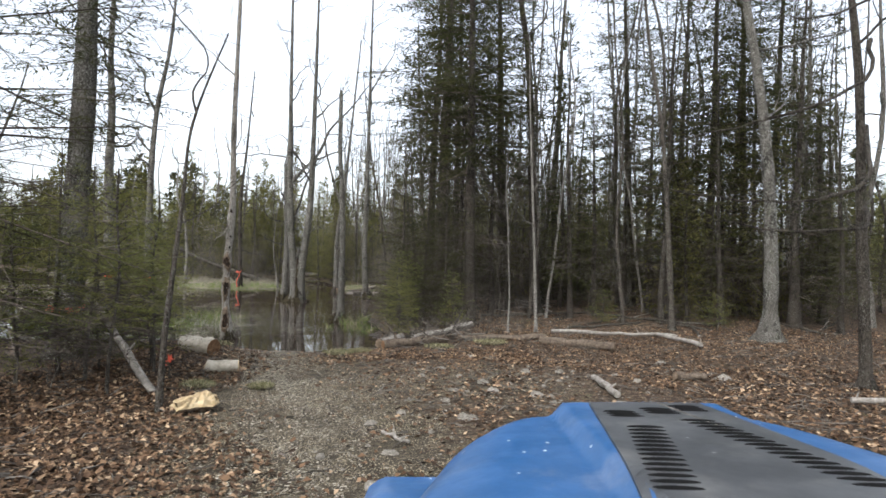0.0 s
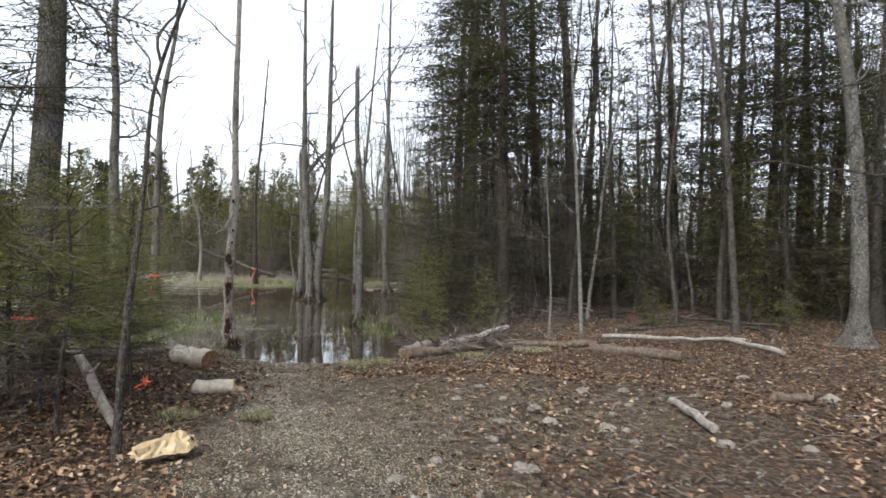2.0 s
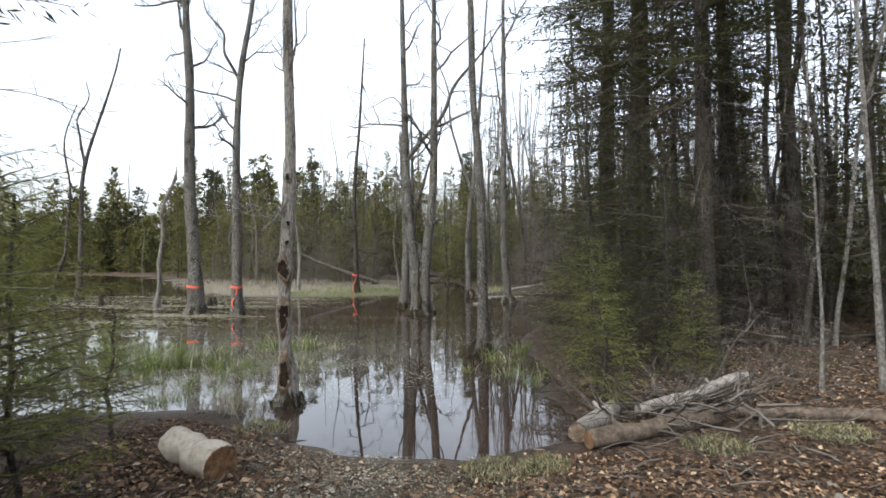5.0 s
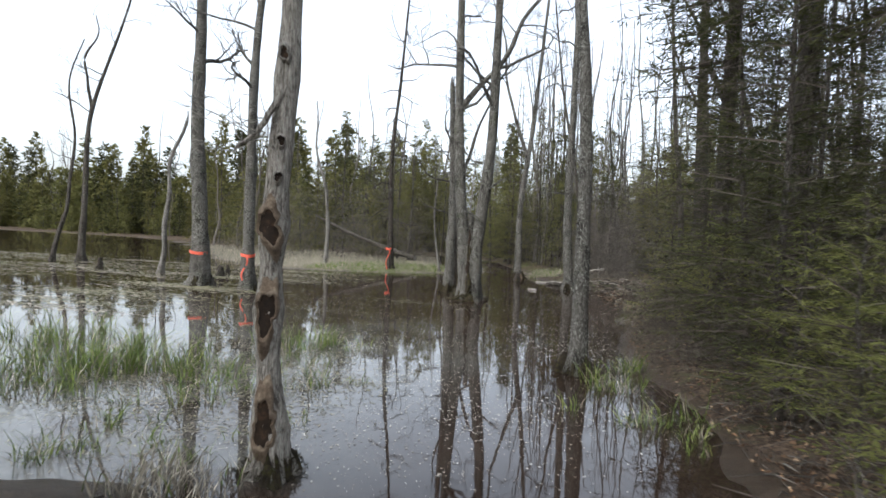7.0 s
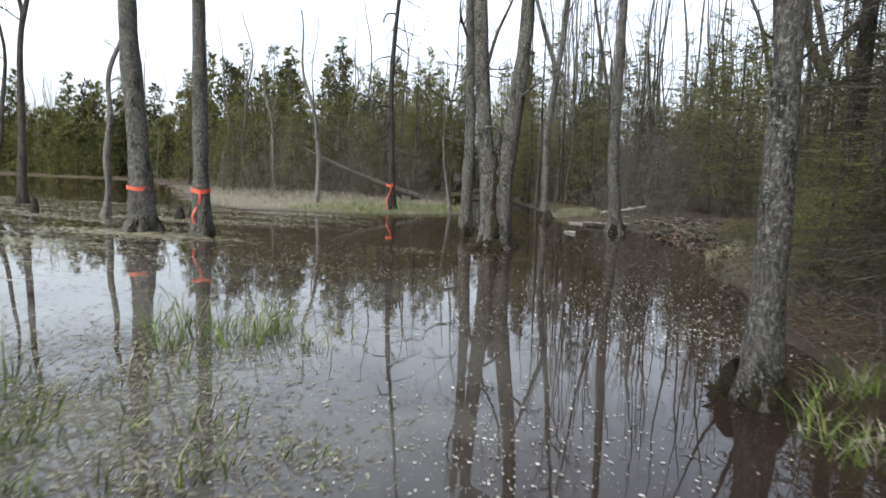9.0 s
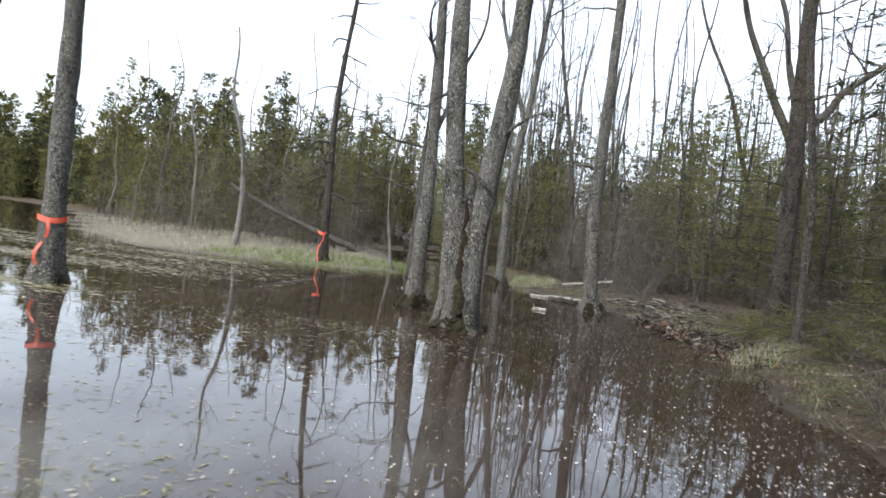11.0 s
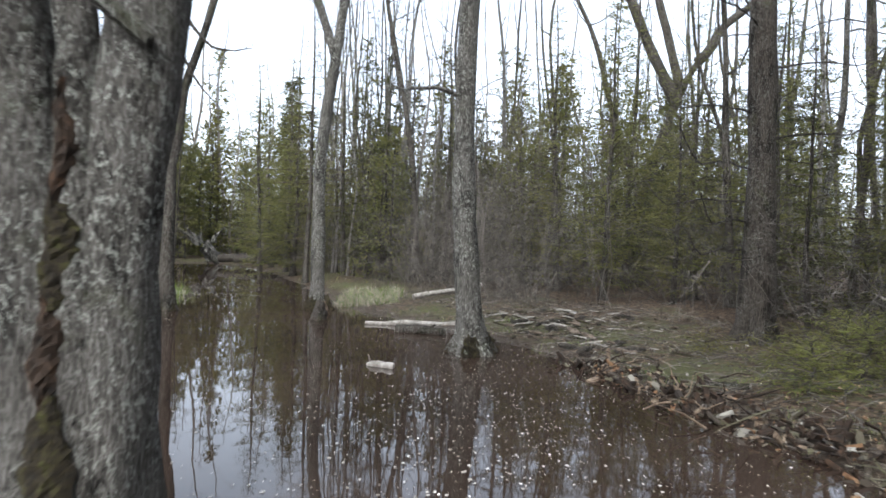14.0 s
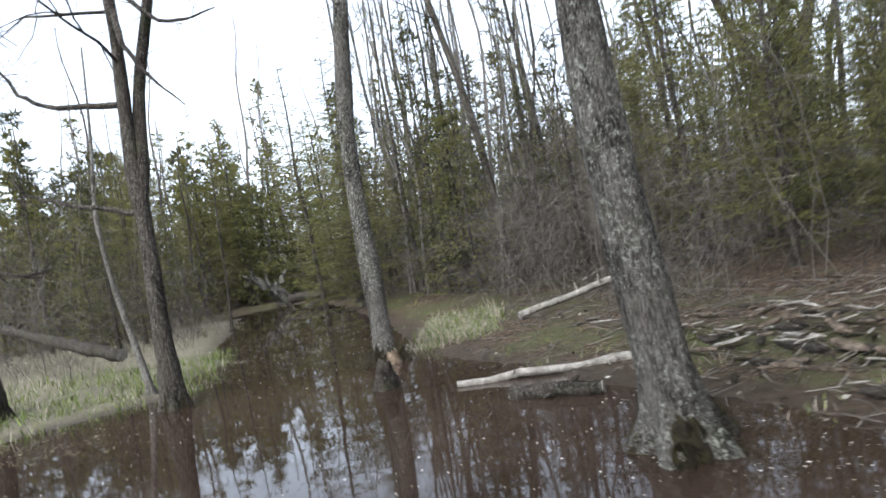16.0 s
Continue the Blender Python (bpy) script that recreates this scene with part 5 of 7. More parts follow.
def undergrowth():
    g = Geo()
    kinds = [brush_kind(120 + i, h, n, s) for i, (h, n, s) in enumerate(((2.4, 3, 0.5), (1.6, 3, 0.8), (3.3, 3, 0.3), (0.9, 4, 1.2)))]
    rng = np.random.default_rng(8)
    n = 0
    while n < 680:
        if n >= 600:
            x, y = rng.uniform(-28, -9), rng.uniform(39, 50)
        elif n < 330:
            x, y = rng.uniform(-12, 7), rng.uniform(33, 47)
        elif n < 430:
            x, y = rng.uniform(-30, -12), rng.uniform(40, 52)
        elif n < 515:
            x, y = rng.uniform(-2.5, 3), rng.uniform(15, 33)
        elif n < 560:
            x, y = rng.uniform(3, 16), rng.uniform(18, 30)
        elif n < 585:
            x, y = rng.uniform(-14.5, -8), rng.uniform(44, 58)
        else:
            x, y = rng.uniform(-9, -2), rng.uniform(3, 12)
        d = from_shore(np.array([x]), np.array([y]))[0]
        if d < 0.7 or not clear_of_walk(x, y, 2.6):
            continue
        if (n < 350 or 430 <= n < 515) and d < 1.7 + 1.5 * rng.random():
            continue
        if x > -3.2 and y > 33 and rng.random() < 0.85:
            continue
        n += 1
        small = 430 <= n < 515 and (x < -0.5 or y < 19) or 585 <= n < 600
        k = 3 if small or rng.random() < 0.2 else int(rng.integers(3))
        g.put(kinds[k], [(x, y, level(x, y))], [rng.uniform(0, 6.28)], [rng.uniform(0.7, 1.2)])
    thick = Geo()
    dark = [brush_kind(140 + i, h, k, w) for i, (h, k, w) in enumerate(((1.1, 5, 1.1), (0.7, 6, 1.4), (1.5, 4, 0.8)))]
    for _ in range(90):
        y = rng.uniform(16.6, 24.5)
        x = np.interp(y, (15.5, 18.5, 21, 25), (-0.9, -1.7, -2.3, -2.6)) + 0.55 + 1.5 * rng.random()
        thick.put(dark[int(rng.integers(3))], [(x, y, level(x, y))], [rng.uniform(0, 6.28)], [rng.uniform(0.6, 1.1)])
    tagged(new("shore_thicket", thick.mesh("shore_thicket", "twig_dark")), "dark tangled dead brush overhanging the shore", "brush", kind="stuff")
    tagged(new("undergrowth", g.mesh("undergrowth", "twig")), "tangled grey leafless brush on the banks", "brush", kind="stuff")


undergrowth()


# ---- the blue truck at the head of the track ----
def grid(g, f, us, vs, slot=0):
    """A sheet of quads over u and v."""
    v = np.array([[f(a, b) for b in vs] for a in us], float)
    k, m = len(us), len(vs)
    i, j = np.meshgrid(np.arange(k - 1), np.arange(m - 1), indexing="ij")
    return g.add(v.reshape(-1, 3), np.stack([i * m + j, (i + 1) * m + j, (i + 1) * m + j + 1, i * m + j + 1], -1).reshape(-1, 4), slot)


def box(g, lo, hi, bev=0.02, slot=0):
    """A block with chamfered edges."""
    bm = bmesh.new()
    bmesh.ops.create_cube(bm, size=1.0)
    lo, hi = np.array(lo, float), np.array(hi, float)
    for v in bm.verts:
        v.co = Vector((lo + hi) / 2 + np.array(v.co) * (hi - lo))
    bmesh.ops.bevel(bm, geom=bm.edges[:], offset=bev, segments=2, affect="EDGES")
    bm.verts.index_update()
    vs = np.array([v.co[:] for v in bm.verts])
    qs = []
    for f in bm.faces:
        ids = [v.index for v in f.verts]
        for a in range(1, len(ids) - 1, 2):
            qs.append([ids[0], ids[a], ids[a + 1], ids[a + 2] if a + 2 < len(ids) else ids[0]])
    bm.free()
    good = [q for q in qs if len(set(q)) == 4]
    g.add(vs, good, slot)
    for q in qs:
        if len(set(q)) == 3:
            a, b, c = vs[q[0]], vs[q[1]], vs[q[2]]
            g.add([a, b, c, (a + c) / 2], [[0, 1, 2, 3]], slot)
    return g


def truck():
    at = look((2.165, 0.13, 1.956), (1.98, 2.121, 1.982), 1.2) @ Matrix(((1, 0, 0, 0), (0, 0, 1, 0), (0, -1, 0, 0), (0, 0, 0, 1)))
    o = np.array([1.0, 1.0, -1.9])
    root = new("pickup_truck")
    root.matrix_world = at @ Matrix.Translation(o)
    tagged(root, "open blue off-road truck with scuffed grey louvred bonnet panel", "truck")

    def half(d):
        return 1.62 - 0.25 * d - 0.26 * max(0.0, (d - 2.5) / 0.58) ** 2.4

    def skin(x, d, lift=0.0):
        s, c = abs(x - 1.0) / half(d), abs(x - 1.0)
        z = -0.69 - 0.045 * (d - 1.78)
        z -= 0.068 * min(1, max(0, (c - 0.375) / 0.06)) ** 1.3
        z -= 0.22 * (1 - math.sqrt(max(0.0, 1 - max(0, (s - 0.6) / 0.405) ** 2))) + 0.02 * s * s
        z -= 0.16 * max(0, (d - 2.86) / 0.2) ** 2
        return np.array([x, d, z + lift]) - o

    g = Geo()
    ds = np.concatenate([np.linspace(0.95, 2.8, 22), np.linspace(2.84, 3.08, 9)])
    grid(g, lambda u, d: skin(1.0 + u * half(d), d), np.concatenate([-1 + 0.26 * np.linspace(0, 1, 16) ** 1.8, np.linspace(-0.72, 0.72, 60), 1 - 0.26 * np.linspace(1, 0, 16) ** 1.8]), ds)
    grid(g, lambda u, k: skin(1.0 - half(ds[int(u)]), ds[int(u)]) + np.array([-0.01 * k, 0, -0.35 * k]), range(len(ds)), (0, 0.5, 1))
    grid(g, lambda u, k: skin(1.0 + half(ds[int(u)]), ds[int(u)]) + np.array([0.01 * k, 0, -0.35 * k]), range(len(ds)), (0, 0.5, 1))
    part("bonnet", g, "blue", root, "dusty blue bonnet", True)
    p = Geo()

    def ph(d):
        return 0.265 + 0.11 * (2.82 - d)

    pd = np.linspace(1.0, 2.8, 20)
    grid(p, lambda u, d: skin(1.0 + u * ph(d), d, 0.012), np.linspace(-1, 1, 16), pd)
    for sgn in (-1, 1):
        grid(p, lambda d, k: skin(1.0 + sgn * ph(d), d, 0.012 - 0.016 * k), pd, (0, 1))
    grid(p, lambda u, k: skin(1.0 + u * ph(2.8), 2.8 + 0.002, 0.012 - 0.016 * k), np.linspace(-1, 1, 16), (0, 1))
    panel = part("bonnet_panel", p, "panel", root, "scuffed grey louvred panel")
    # Solid low domes, painted black for the shade inside the open slots
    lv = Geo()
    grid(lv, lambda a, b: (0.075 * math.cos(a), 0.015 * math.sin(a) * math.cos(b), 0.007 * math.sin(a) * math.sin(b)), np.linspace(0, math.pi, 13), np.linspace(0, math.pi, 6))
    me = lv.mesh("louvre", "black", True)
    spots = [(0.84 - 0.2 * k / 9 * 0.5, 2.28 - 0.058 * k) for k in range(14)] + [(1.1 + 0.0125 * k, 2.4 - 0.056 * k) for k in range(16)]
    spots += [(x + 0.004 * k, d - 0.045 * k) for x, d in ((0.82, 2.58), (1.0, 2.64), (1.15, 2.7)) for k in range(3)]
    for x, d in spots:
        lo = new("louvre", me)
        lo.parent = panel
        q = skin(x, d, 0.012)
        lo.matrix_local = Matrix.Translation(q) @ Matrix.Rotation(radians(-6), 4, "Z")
    sc = Geo()
    grid(sc, lambda u, k: skin(1.06 + 0.1 * u + 0.012 * (k - 0.5) * (1 - 0.5 * u), 2.78 - 0.55 * u, 0.014), np.linspace(0, 1, 12), (0, 1))
    part("scrape", sc, "rock", panel, "pale scrape through the paint")
    for sgn, nm in ((-1, "wing"), (1, "wing")):
        w = Geo()

        def wing(u, v):
            d = 1.75 + 1.3 * u
            arch = 0.05 * math.sin(math.pi * u)
            return np.array([1.0 + sgn * (0.9 + 0.46 * v), d, -1.18 + arch - 0.05 * max(0, v - 0.85) / 0.15]) - o

        grid(w, wing, np.linspace(0, 1, 14), np.linspace(0, 1, 12))
        grid(w, lambda u, k: wing(u, 1.0) - np.array([0, 0, 0.12 * k]), np.linspace(0, 1, 14), (0, 1))
        part(nm, w, "blue", root, smooth=True)
    for nm, lo, hi in (("nose", (0.56, 2.4, -1.45), (1.44, 2.98, -1.02)), ("floor_pan", (0.02, -1.9, -1.5), (1.98, 1.0, -1.25)), ("side_panel", (0.0, -1.9, -1.3), (0.08, 0.98, -0.78)),
                       ("side_panel", (1.92, -1.9, -1.3), (2.0, 0.98, -0.78)), ("bulkhead", (0.0, 0.86, -1.3), (2.0, 0.98, -0.72)), ("tailgate", (0.0, -1.95, -1.3), (2.0, -1.87, -0.78))):
        b = Geo()
        box(b, np.array(lo) - o, np.array(hi) - o)
        part(nm, b, "blue", root)
    for k in range(7):
        gr = Geo()
        box(gr, np.array([0.6 + 0.115 * k, 2.98, -1.4]) - o, np.array([0.65 + 0.115 * k, 3.0, -1.08]) - o, 0.006)
        part("grille_bar", gr, "black", root)
    bp = Geo()
    box(bp, np.array([0.0, 3.1, -1.5]) - o, np.array([2.0, 3.22, -1.34]) - o)
    part("bumper", bp, "black", root, "black front bumper")
    for x in (-0.12, 2.12):
        for d in (2.4, -1.1):
            t = Geo()
            a = np.linspace(0, 2 * np.pi, 29)
            prof = [(0.19, -0.1), (0.3, -0.12), (0.335, -0.09), (0.34, 0), (0.335, 0.09), (0.3, 0.12), (0.19, 0.1)]
            grid(t, lambda i, j: np.array([x + prof[int(j)][1], d + prof[int(j)][0] * math.cos(a[int(i)]), -1.56 + prof[int(j)][0] * math.sin(a[int(i)])]) - o, range(29), range(7))
            wheel = part("wheel", t, "black", root, "black off-road tyre", True)
            rim = Geo()
            grid(rim, lambda i, j: np.array([x + (-0.06 + 0.12 * j), d + (0.2 - 0.18 * abs(j - 0.5)) * math.cos(a[int(i)]), -1.56 + (0.2 - 0.18 * abs(j - 0.5)) * math.sin(a[int(i)])]) - o, range(29), (0, 0.5, 1))
            part("rim", rim, "steel", wheel, "dull steel rim", True)


truck()


# ---- tapes, blazes and posts ----
def tape_ring(x, y, z, r, turn, strand, rng):
    """A band of tape round a trunk and a loose end that hangs down."""
    ob = thing("flagging_tape", x, y, z, "bright orange flagging tape tied round a trunk", "tape", "flagging tapes")
    g = Geo()
    a = np.linspace(0, 2 * np.pi, 25)
    grid(g, lambda i, k: (math.cos(a[int(i)]) * (r + 0.008), math.sin(a[int(i)]) * (r + 0.008), -0.045 + 0.08 * k + 0.02 * math.sin(a[int(i)] * 2)), range(25), (0, 1))
    part("band", g, "tape", ob)
    if strand:
        h = Geo()
        n = 14
        dx, dy = math.cos(turn), math.sin(turn)
        grid(h, lambda i, k: (dx * (r + 0.02 + 0.03 * math.sin(i * 0.9)) - dy * (0.04 * (k - 0.5) + 0.05 * math.sin(i * 0.55) - 0.12 * i / n), dy * (r + 0.02 + 0.03 * math.sin(i * 0.9)) + dx * (0.04 * (k - 0.5) + 0.05 * math.sin(i * 0.55) - 0.12 * i / n), -strand * i / n), range(n + 1), (0, 1))
        part("loose_end", h, "tape", ob)
    return ob


TR = np.random.default_rng(33)
tape_ring(-14.31, 25.19, 0.95, 0.26, -1.0, 0, TR)
tape_ring(-12.58, 25.11, 0.95, 0.19, -1.1, 0.85, TR)
tape_ring(-5.38, 10.27, 0.95, 0.3, -0.6, 0, TR)
tape_ring(-2.6, 8.75, 0.42, 0.02, -0.8, 0.1, TR)
tape_ring(-13.16, 35.7, 0.98, 0.115, -1.0, 0.9, TR)
bare_tree("flagged_post", -13.16, 35.7, 0.1, 1.05, (0.04, 0), wig=0.01, n=0, seed=34, mat="bark_dark", label="dark snapped stump wrapped in orange tape in water", broken=True, foot=-0.05, flare=1.1, sides=12)
bare_tree("twig_stake", -2.6, 8.75, 0.012, 0.8, (0.05, 0), wig=0.02, n=3, lo=0.4, length=0.3, seed=35, mat="bark_mid", label="thin flagged stem beside the track", level_=0, sides=6, flare=1.0)
for x, y, h, r in ((-16.0, 28.2, 0.35, 0.13), (-20.9, 27.7, 0.4, 0.12), (-7.2, 34.9, 0.3, 0.13), (-16.6, 29.3, 0.3, 0.1)):
    bare_tree("rotten_stub", x, y, r, h, (0.1, 0), wig=0.01, n=0, seed=int(r * 1000), mat="bark_dark", label="dark rotten stub standing in the water", broken=True, foot=0, flare=1.2, sides=10, group="rotten stubs")


bare_tree("rotten_stub", -7.42, 36.4, 0.1, 0.16, (0.05, 0), wig=0.01, n=0, seed=991, mat="torn", label="crumbling brown rotten stub at a tree's foot", broken=True, foot=0, flare=1.3, sides=12, group="rotten stubs")


# rotted holes of the hollow trunk: raised patches, inner shade in their dark colour
def hollow(z, ang, w, h):
    """A hole's shade painted as a patch, with a torn raised rim, on the hollow trunk."""
    g, rim = Geo(), Geo()
    base = along(shaped(((0.05, 0.04, 0), (0, 0, 0.8), (-0.01, 0, 1.5), (0.03, 0.02, 2.1), (0.1, 0.06, 3.2), (0.06, 0.03, 4.8), (0.1, 0.05, 7)), 11.5, None), z / 11.5)
    out = np.array([math.cos(ang), math.sin(ang), 0])
    sd = np.array([-math.sin(ang), math.cos(ang), 0])
    rr = 0.1 - 0.006 * z + (0.03 if z < 0.6 else 0.012)
    n = 32
    a = np.linspace(0, 2 * np.pi, n + 1)
    ph = np.random.default_rng(int(z * 100)).random(4) * 6.28
    jag = 1 + 0.2 * np.sin(2 * a + ph[0]) + 0.16 * np.sin(3 * a + ph[1]) + 0.1 * np.sin(7 * a + ph[2]) + 0.06 * np.sin(11 * a + ph[3])

    def at(i, k, lift):
        """A place on the bark round the hole, bent with the trunk."""
        u, v = math.cos(a[int(i)]) * w * k * jag[int(i)], math.sin(a[int(i)]) * h * k * jag[int(i)]
        q = u / rr
        return base + (out * math.cos(q) + sd * math.sin(q)) * (rr + lift) + UP * v

    grid(g, lambda i, k: at(i, k, 0.012 + 0.004 * k), range(n + 1), (0.03, 0.5, 0.95))
    grid(rim, lambda i, k: at(i, (0.88, 0.95, 1.08, 1.4, 1.75)[int(k)], (0.01, 0.034, 0.032, 0.012, -0.02)[int(k)]), range(n + 1), range(5))
    part("rotted_hole", g, "rot", hole, "dark rotted patch painted for the shade inside a hole")
    part("torn_rim", rim, "torn" if z < 2 else "bark_scaly", hole, "torn brown wood", True)


for z, ang, w, h in ((0.42, -1.3, 0.07, 0.15), (1.2, -1.15, 0.062, 0.14), (1.8, -1.3, 0.07, 0.11), (2.15, -1.0, 0.025, 0.03), (2.4, -1.0, 0.025, 0.03), (3.0, -1.3, 0.03, 0.04)):
    hollow(z, ang, w, h)
# rotted seam on the twin trunk
TW_ROOT = next(o for o in scene.objects if o.name.startswith("twin_trunk_tree"))
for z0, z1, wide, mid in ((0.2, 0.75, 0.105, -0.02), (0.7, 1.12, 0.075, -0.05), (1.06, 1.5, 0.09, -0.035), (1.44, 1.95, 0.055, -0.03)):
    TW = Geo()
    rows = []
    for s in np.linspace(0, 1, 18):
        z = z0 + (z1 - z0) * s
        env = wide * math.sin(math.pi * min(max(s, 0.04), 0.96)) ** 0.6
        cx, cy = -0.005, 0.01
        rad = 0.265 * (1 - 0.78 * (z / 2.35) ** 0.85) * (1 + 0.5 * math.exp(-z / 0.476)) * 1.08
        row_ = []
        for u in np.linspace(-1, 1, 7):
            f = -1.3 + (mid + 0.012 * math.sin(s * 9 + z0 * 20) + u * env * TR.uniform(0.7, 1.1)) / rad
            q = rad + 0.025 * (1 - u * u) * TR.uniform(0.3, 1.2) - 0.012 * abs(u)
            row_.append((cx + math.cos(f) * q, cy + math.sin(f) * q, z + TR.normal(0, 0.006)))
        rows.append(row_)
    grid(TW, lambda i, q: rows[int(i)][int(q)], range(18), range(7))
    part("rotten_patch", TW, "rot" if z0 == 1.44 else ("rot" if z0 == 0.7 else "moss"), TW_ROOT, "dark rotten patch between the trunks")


# ---- stones, logs and sticks ----
def stone_mesh(seed):
    rng = np.random.default_rng(seed)
    g = Geo()
    n, k = 9, 6
    ph = rng.random(6) * 6.28
    ax = rng.uniform(0.7, 1.2, 3) * np.array([1, 0.85, 0.55])

    def f(i, j):
        a, b = 2 * math.pi * i / n, math.pi * j / (k - 1)
        r = 1 + 0.24 * math.sin(2 * a + ph[0]) * math.sin(b) + 0.12 * math.sin(3 * a + ph[1] + 2 * b) + 0.1 * math.cos(3 * b + ph[2])
        return np.array([math.cos(a) * math.sin(b), math.sin(a) * math.sin(b), math.cos(b)]) * r * ax

    grid(g, f, range(n + 1), range(k))
    return g.mesh("stone", "rock")


STONES = [stone_mesh(200 + i) for i in range(5)]
SR = np.random.default_rng(21)


def stone(x, y, size):
    ob = new("stone", STONES[int(SR.integers(5))])
    ob.matrix_world = pose(x, y, level(x, y) - size * 0.02, SR.uniform(-15, 15), SR.uniform(-15, 15), SR.uniform(0, 360)) @ Matrix.Scale(size, 4)
    tagged(ob, "pale weathered stone lying in the track mud", "stone", "stones on the track")


for x, y, s in ((1.67, 12.0, 0.1), (2.12, 9.0, 0.13), (1.97, 9.57, 0.11), (1.58, 8.97, 0.09), (2.66, 10.9, 0.11), (1.05, 7.43, 0.1), (0.76, 7.0, 0.09), (3.25, 11.0, 0.1), (1.8, 7.36, 0.09), (1.18, 5.9, 0.08),
                (1.23, 5.0, 0.1), (2.74, 8.83, 0.12), (5.99, 11.0, 0.16), (3.82, 8.36, 0.1), (1.2, 10.8, 0.09), (0.96, 9.95, 0.09), (5.2, 12.1, 0.13), (4.4, 10.2, 0.09)):
    stone(x, y, s)
n = 0
while n < 70:
    x, y = SR.normal(1.9, 1.9), SR.normal(8.8, 2.6)
    if y > 12.6 or y < 3.3 or x < -1.6 or x > 6.5 or from_shore(np.array([x]), np.array([y]))[0] < 0.3:
        continue
    n += 1
    stone(x, y, 0.022 + 0.06 * SR.random() ** 2)


def log(name, p0, p1, r0, r1, label, mat="log", ends="cutwood", sag=0.0, group="", category="log", seed=0, knots=2):
    """A round of wood with its bark and its two end faces."""
    rng = np.random.default_rng(seed + 300)
    p0, p1 = np.array(p0, float), np.array(p1, float)
    c = (p0 + p1) / 2
    ob = thing(name, c[0], c[1], c[2], label, category, group)
    k = max(6, int(np.linalg.norm(p1 - p0) / 0.25))
    s = np.linspace(0, 1, k)
    path = p0 + (p1 - p0) * s[:, None] - c
    path[:, 2] -= sag * np.sin(np.pi * s)
    path[1:-1] += rng.normal(0, 0.012, (k - 2, 3))
    g = Geo()
    rad = (r0 + (r1 - r0) * s) * (1 + 0.06 * np.sin(s * rng.uniform(9, 16) + rng.random() * 6) + rng.normal(0, 0.03, k))
    g.tube(path, rad, 14, 0, 0.24, rng)
    for _ in range(knots):
        q = along(path, rng.random())
        d = unit(rng.normal(0, 1, 3) + UP * 0.6)
        g.tube([q, q + d * (r0 + 0.04), q + d * (r0 + 0.1)], [r0 * 0.35, r0 * 0.3, r0 * 0.18], 6)
    part("bark", g, mat, ob, smooth=True)
    for e, d in ((0, -1), (-1, 1)):
        f = Geo()
        t = unit(path[e] - path[1 if e == 0 else -2])
        f.tube([path[e] - t * 0.004, path[e] + t * 0.006, path[e] + t * 0.007], [rad[e] * 0.98, rad[e] * 0.94, 0.001], 12)
        part("end_face", f, ends, ob, "pale sawn end" if ends == "cutwood" else "weathered broken end")
    return ob


def gz(x, y, lift):
    return (x, y, max(level(x, y), 0.0) + lift)


log("cut_log", gz(-2.44, 9.6, 0.09), gz(-1.98, 9.75, 0.09), 0.1, 0.095, "short pale peeled log lying in leaf litter", "peeled", seed=1, knots=0)


def split_chunk(x, y, length, wide, turn):
    """A half round of fresh wood: bark on its back, a torn yellow face and ragged ends."""
    rng = np.random.default_rng(555)
    ob = thing("split_log", x, y, level(x, y) + wide * 0.45, "split chunk of fresh yellow wood with torn bark in leaf litter", "log", turn=turn)
    k, n = 13, 11
    back, face = Geo(), Geo()
    ends = {0: Geo(), k - 1: Geo()}
    a = np.linspace(-0.25, math.pi + 0.25, n)
    rings = []
    for i in range(k):
        u = i / (k - 1) - 0.5
        r = wide * (0.5 + 0.08 * math.sin(u * 7) - 0.16 * abs(2 * u) ** 4) * rng.uniform(0.88, 1.12, n)
        shove = length * rng.uniform(-0.07, 0.07, n) * (2.0 if i in (0, k - 1) else 0.3)
        rings.append(np.stack([u * length + shove, np.cos(a) * r, np.sin(a) * r * 0.9 - 0.2 * wide], 1))
    grid(back, lambda i, j: rings[int(i)][int(j)], range(k), range(n))
    dip = rng.normal(0, 0.09 * wide, (k, 6))
    grid(face, lambda i, j: rings[int(i)][0] * (1 - j / 5) + rings[int(i)][-1] * j / 5 + UP * dip[int(i), int(j)] * math.sin(math.pi * j / 5), range(k), range(6))
    for e in (0, k - 1):
        c = rings[e].mean(0) + np.array([(0.05 if e else -0.05) * length, 0, 0])
        grid(ends[e], lambda i, j: rings[e][int(i)] * (1 - j) + c * j + np.array([rng.normal(0, 0.012), 0, 0]), range(n), (0, 0.5, 1))
    tip = Matrix.Rotation(radians(222), 4, "X")
    for nm, g, mt, lb in (("bark", back, "torn", "torn brown bark"), ("split_face", face, "cutwood", "fresh yellow split face"), ("ragged_end", ends[0], "cutwood", "ragged pale end"), ("ragged_end", ends[k - 1], "cutwood", "ragged pale end")):
        part(nm, g, mt, ob, lb).matrix_local = tip


split_chunk(-1.36, 7.12, 0.5, 0.22, 62)

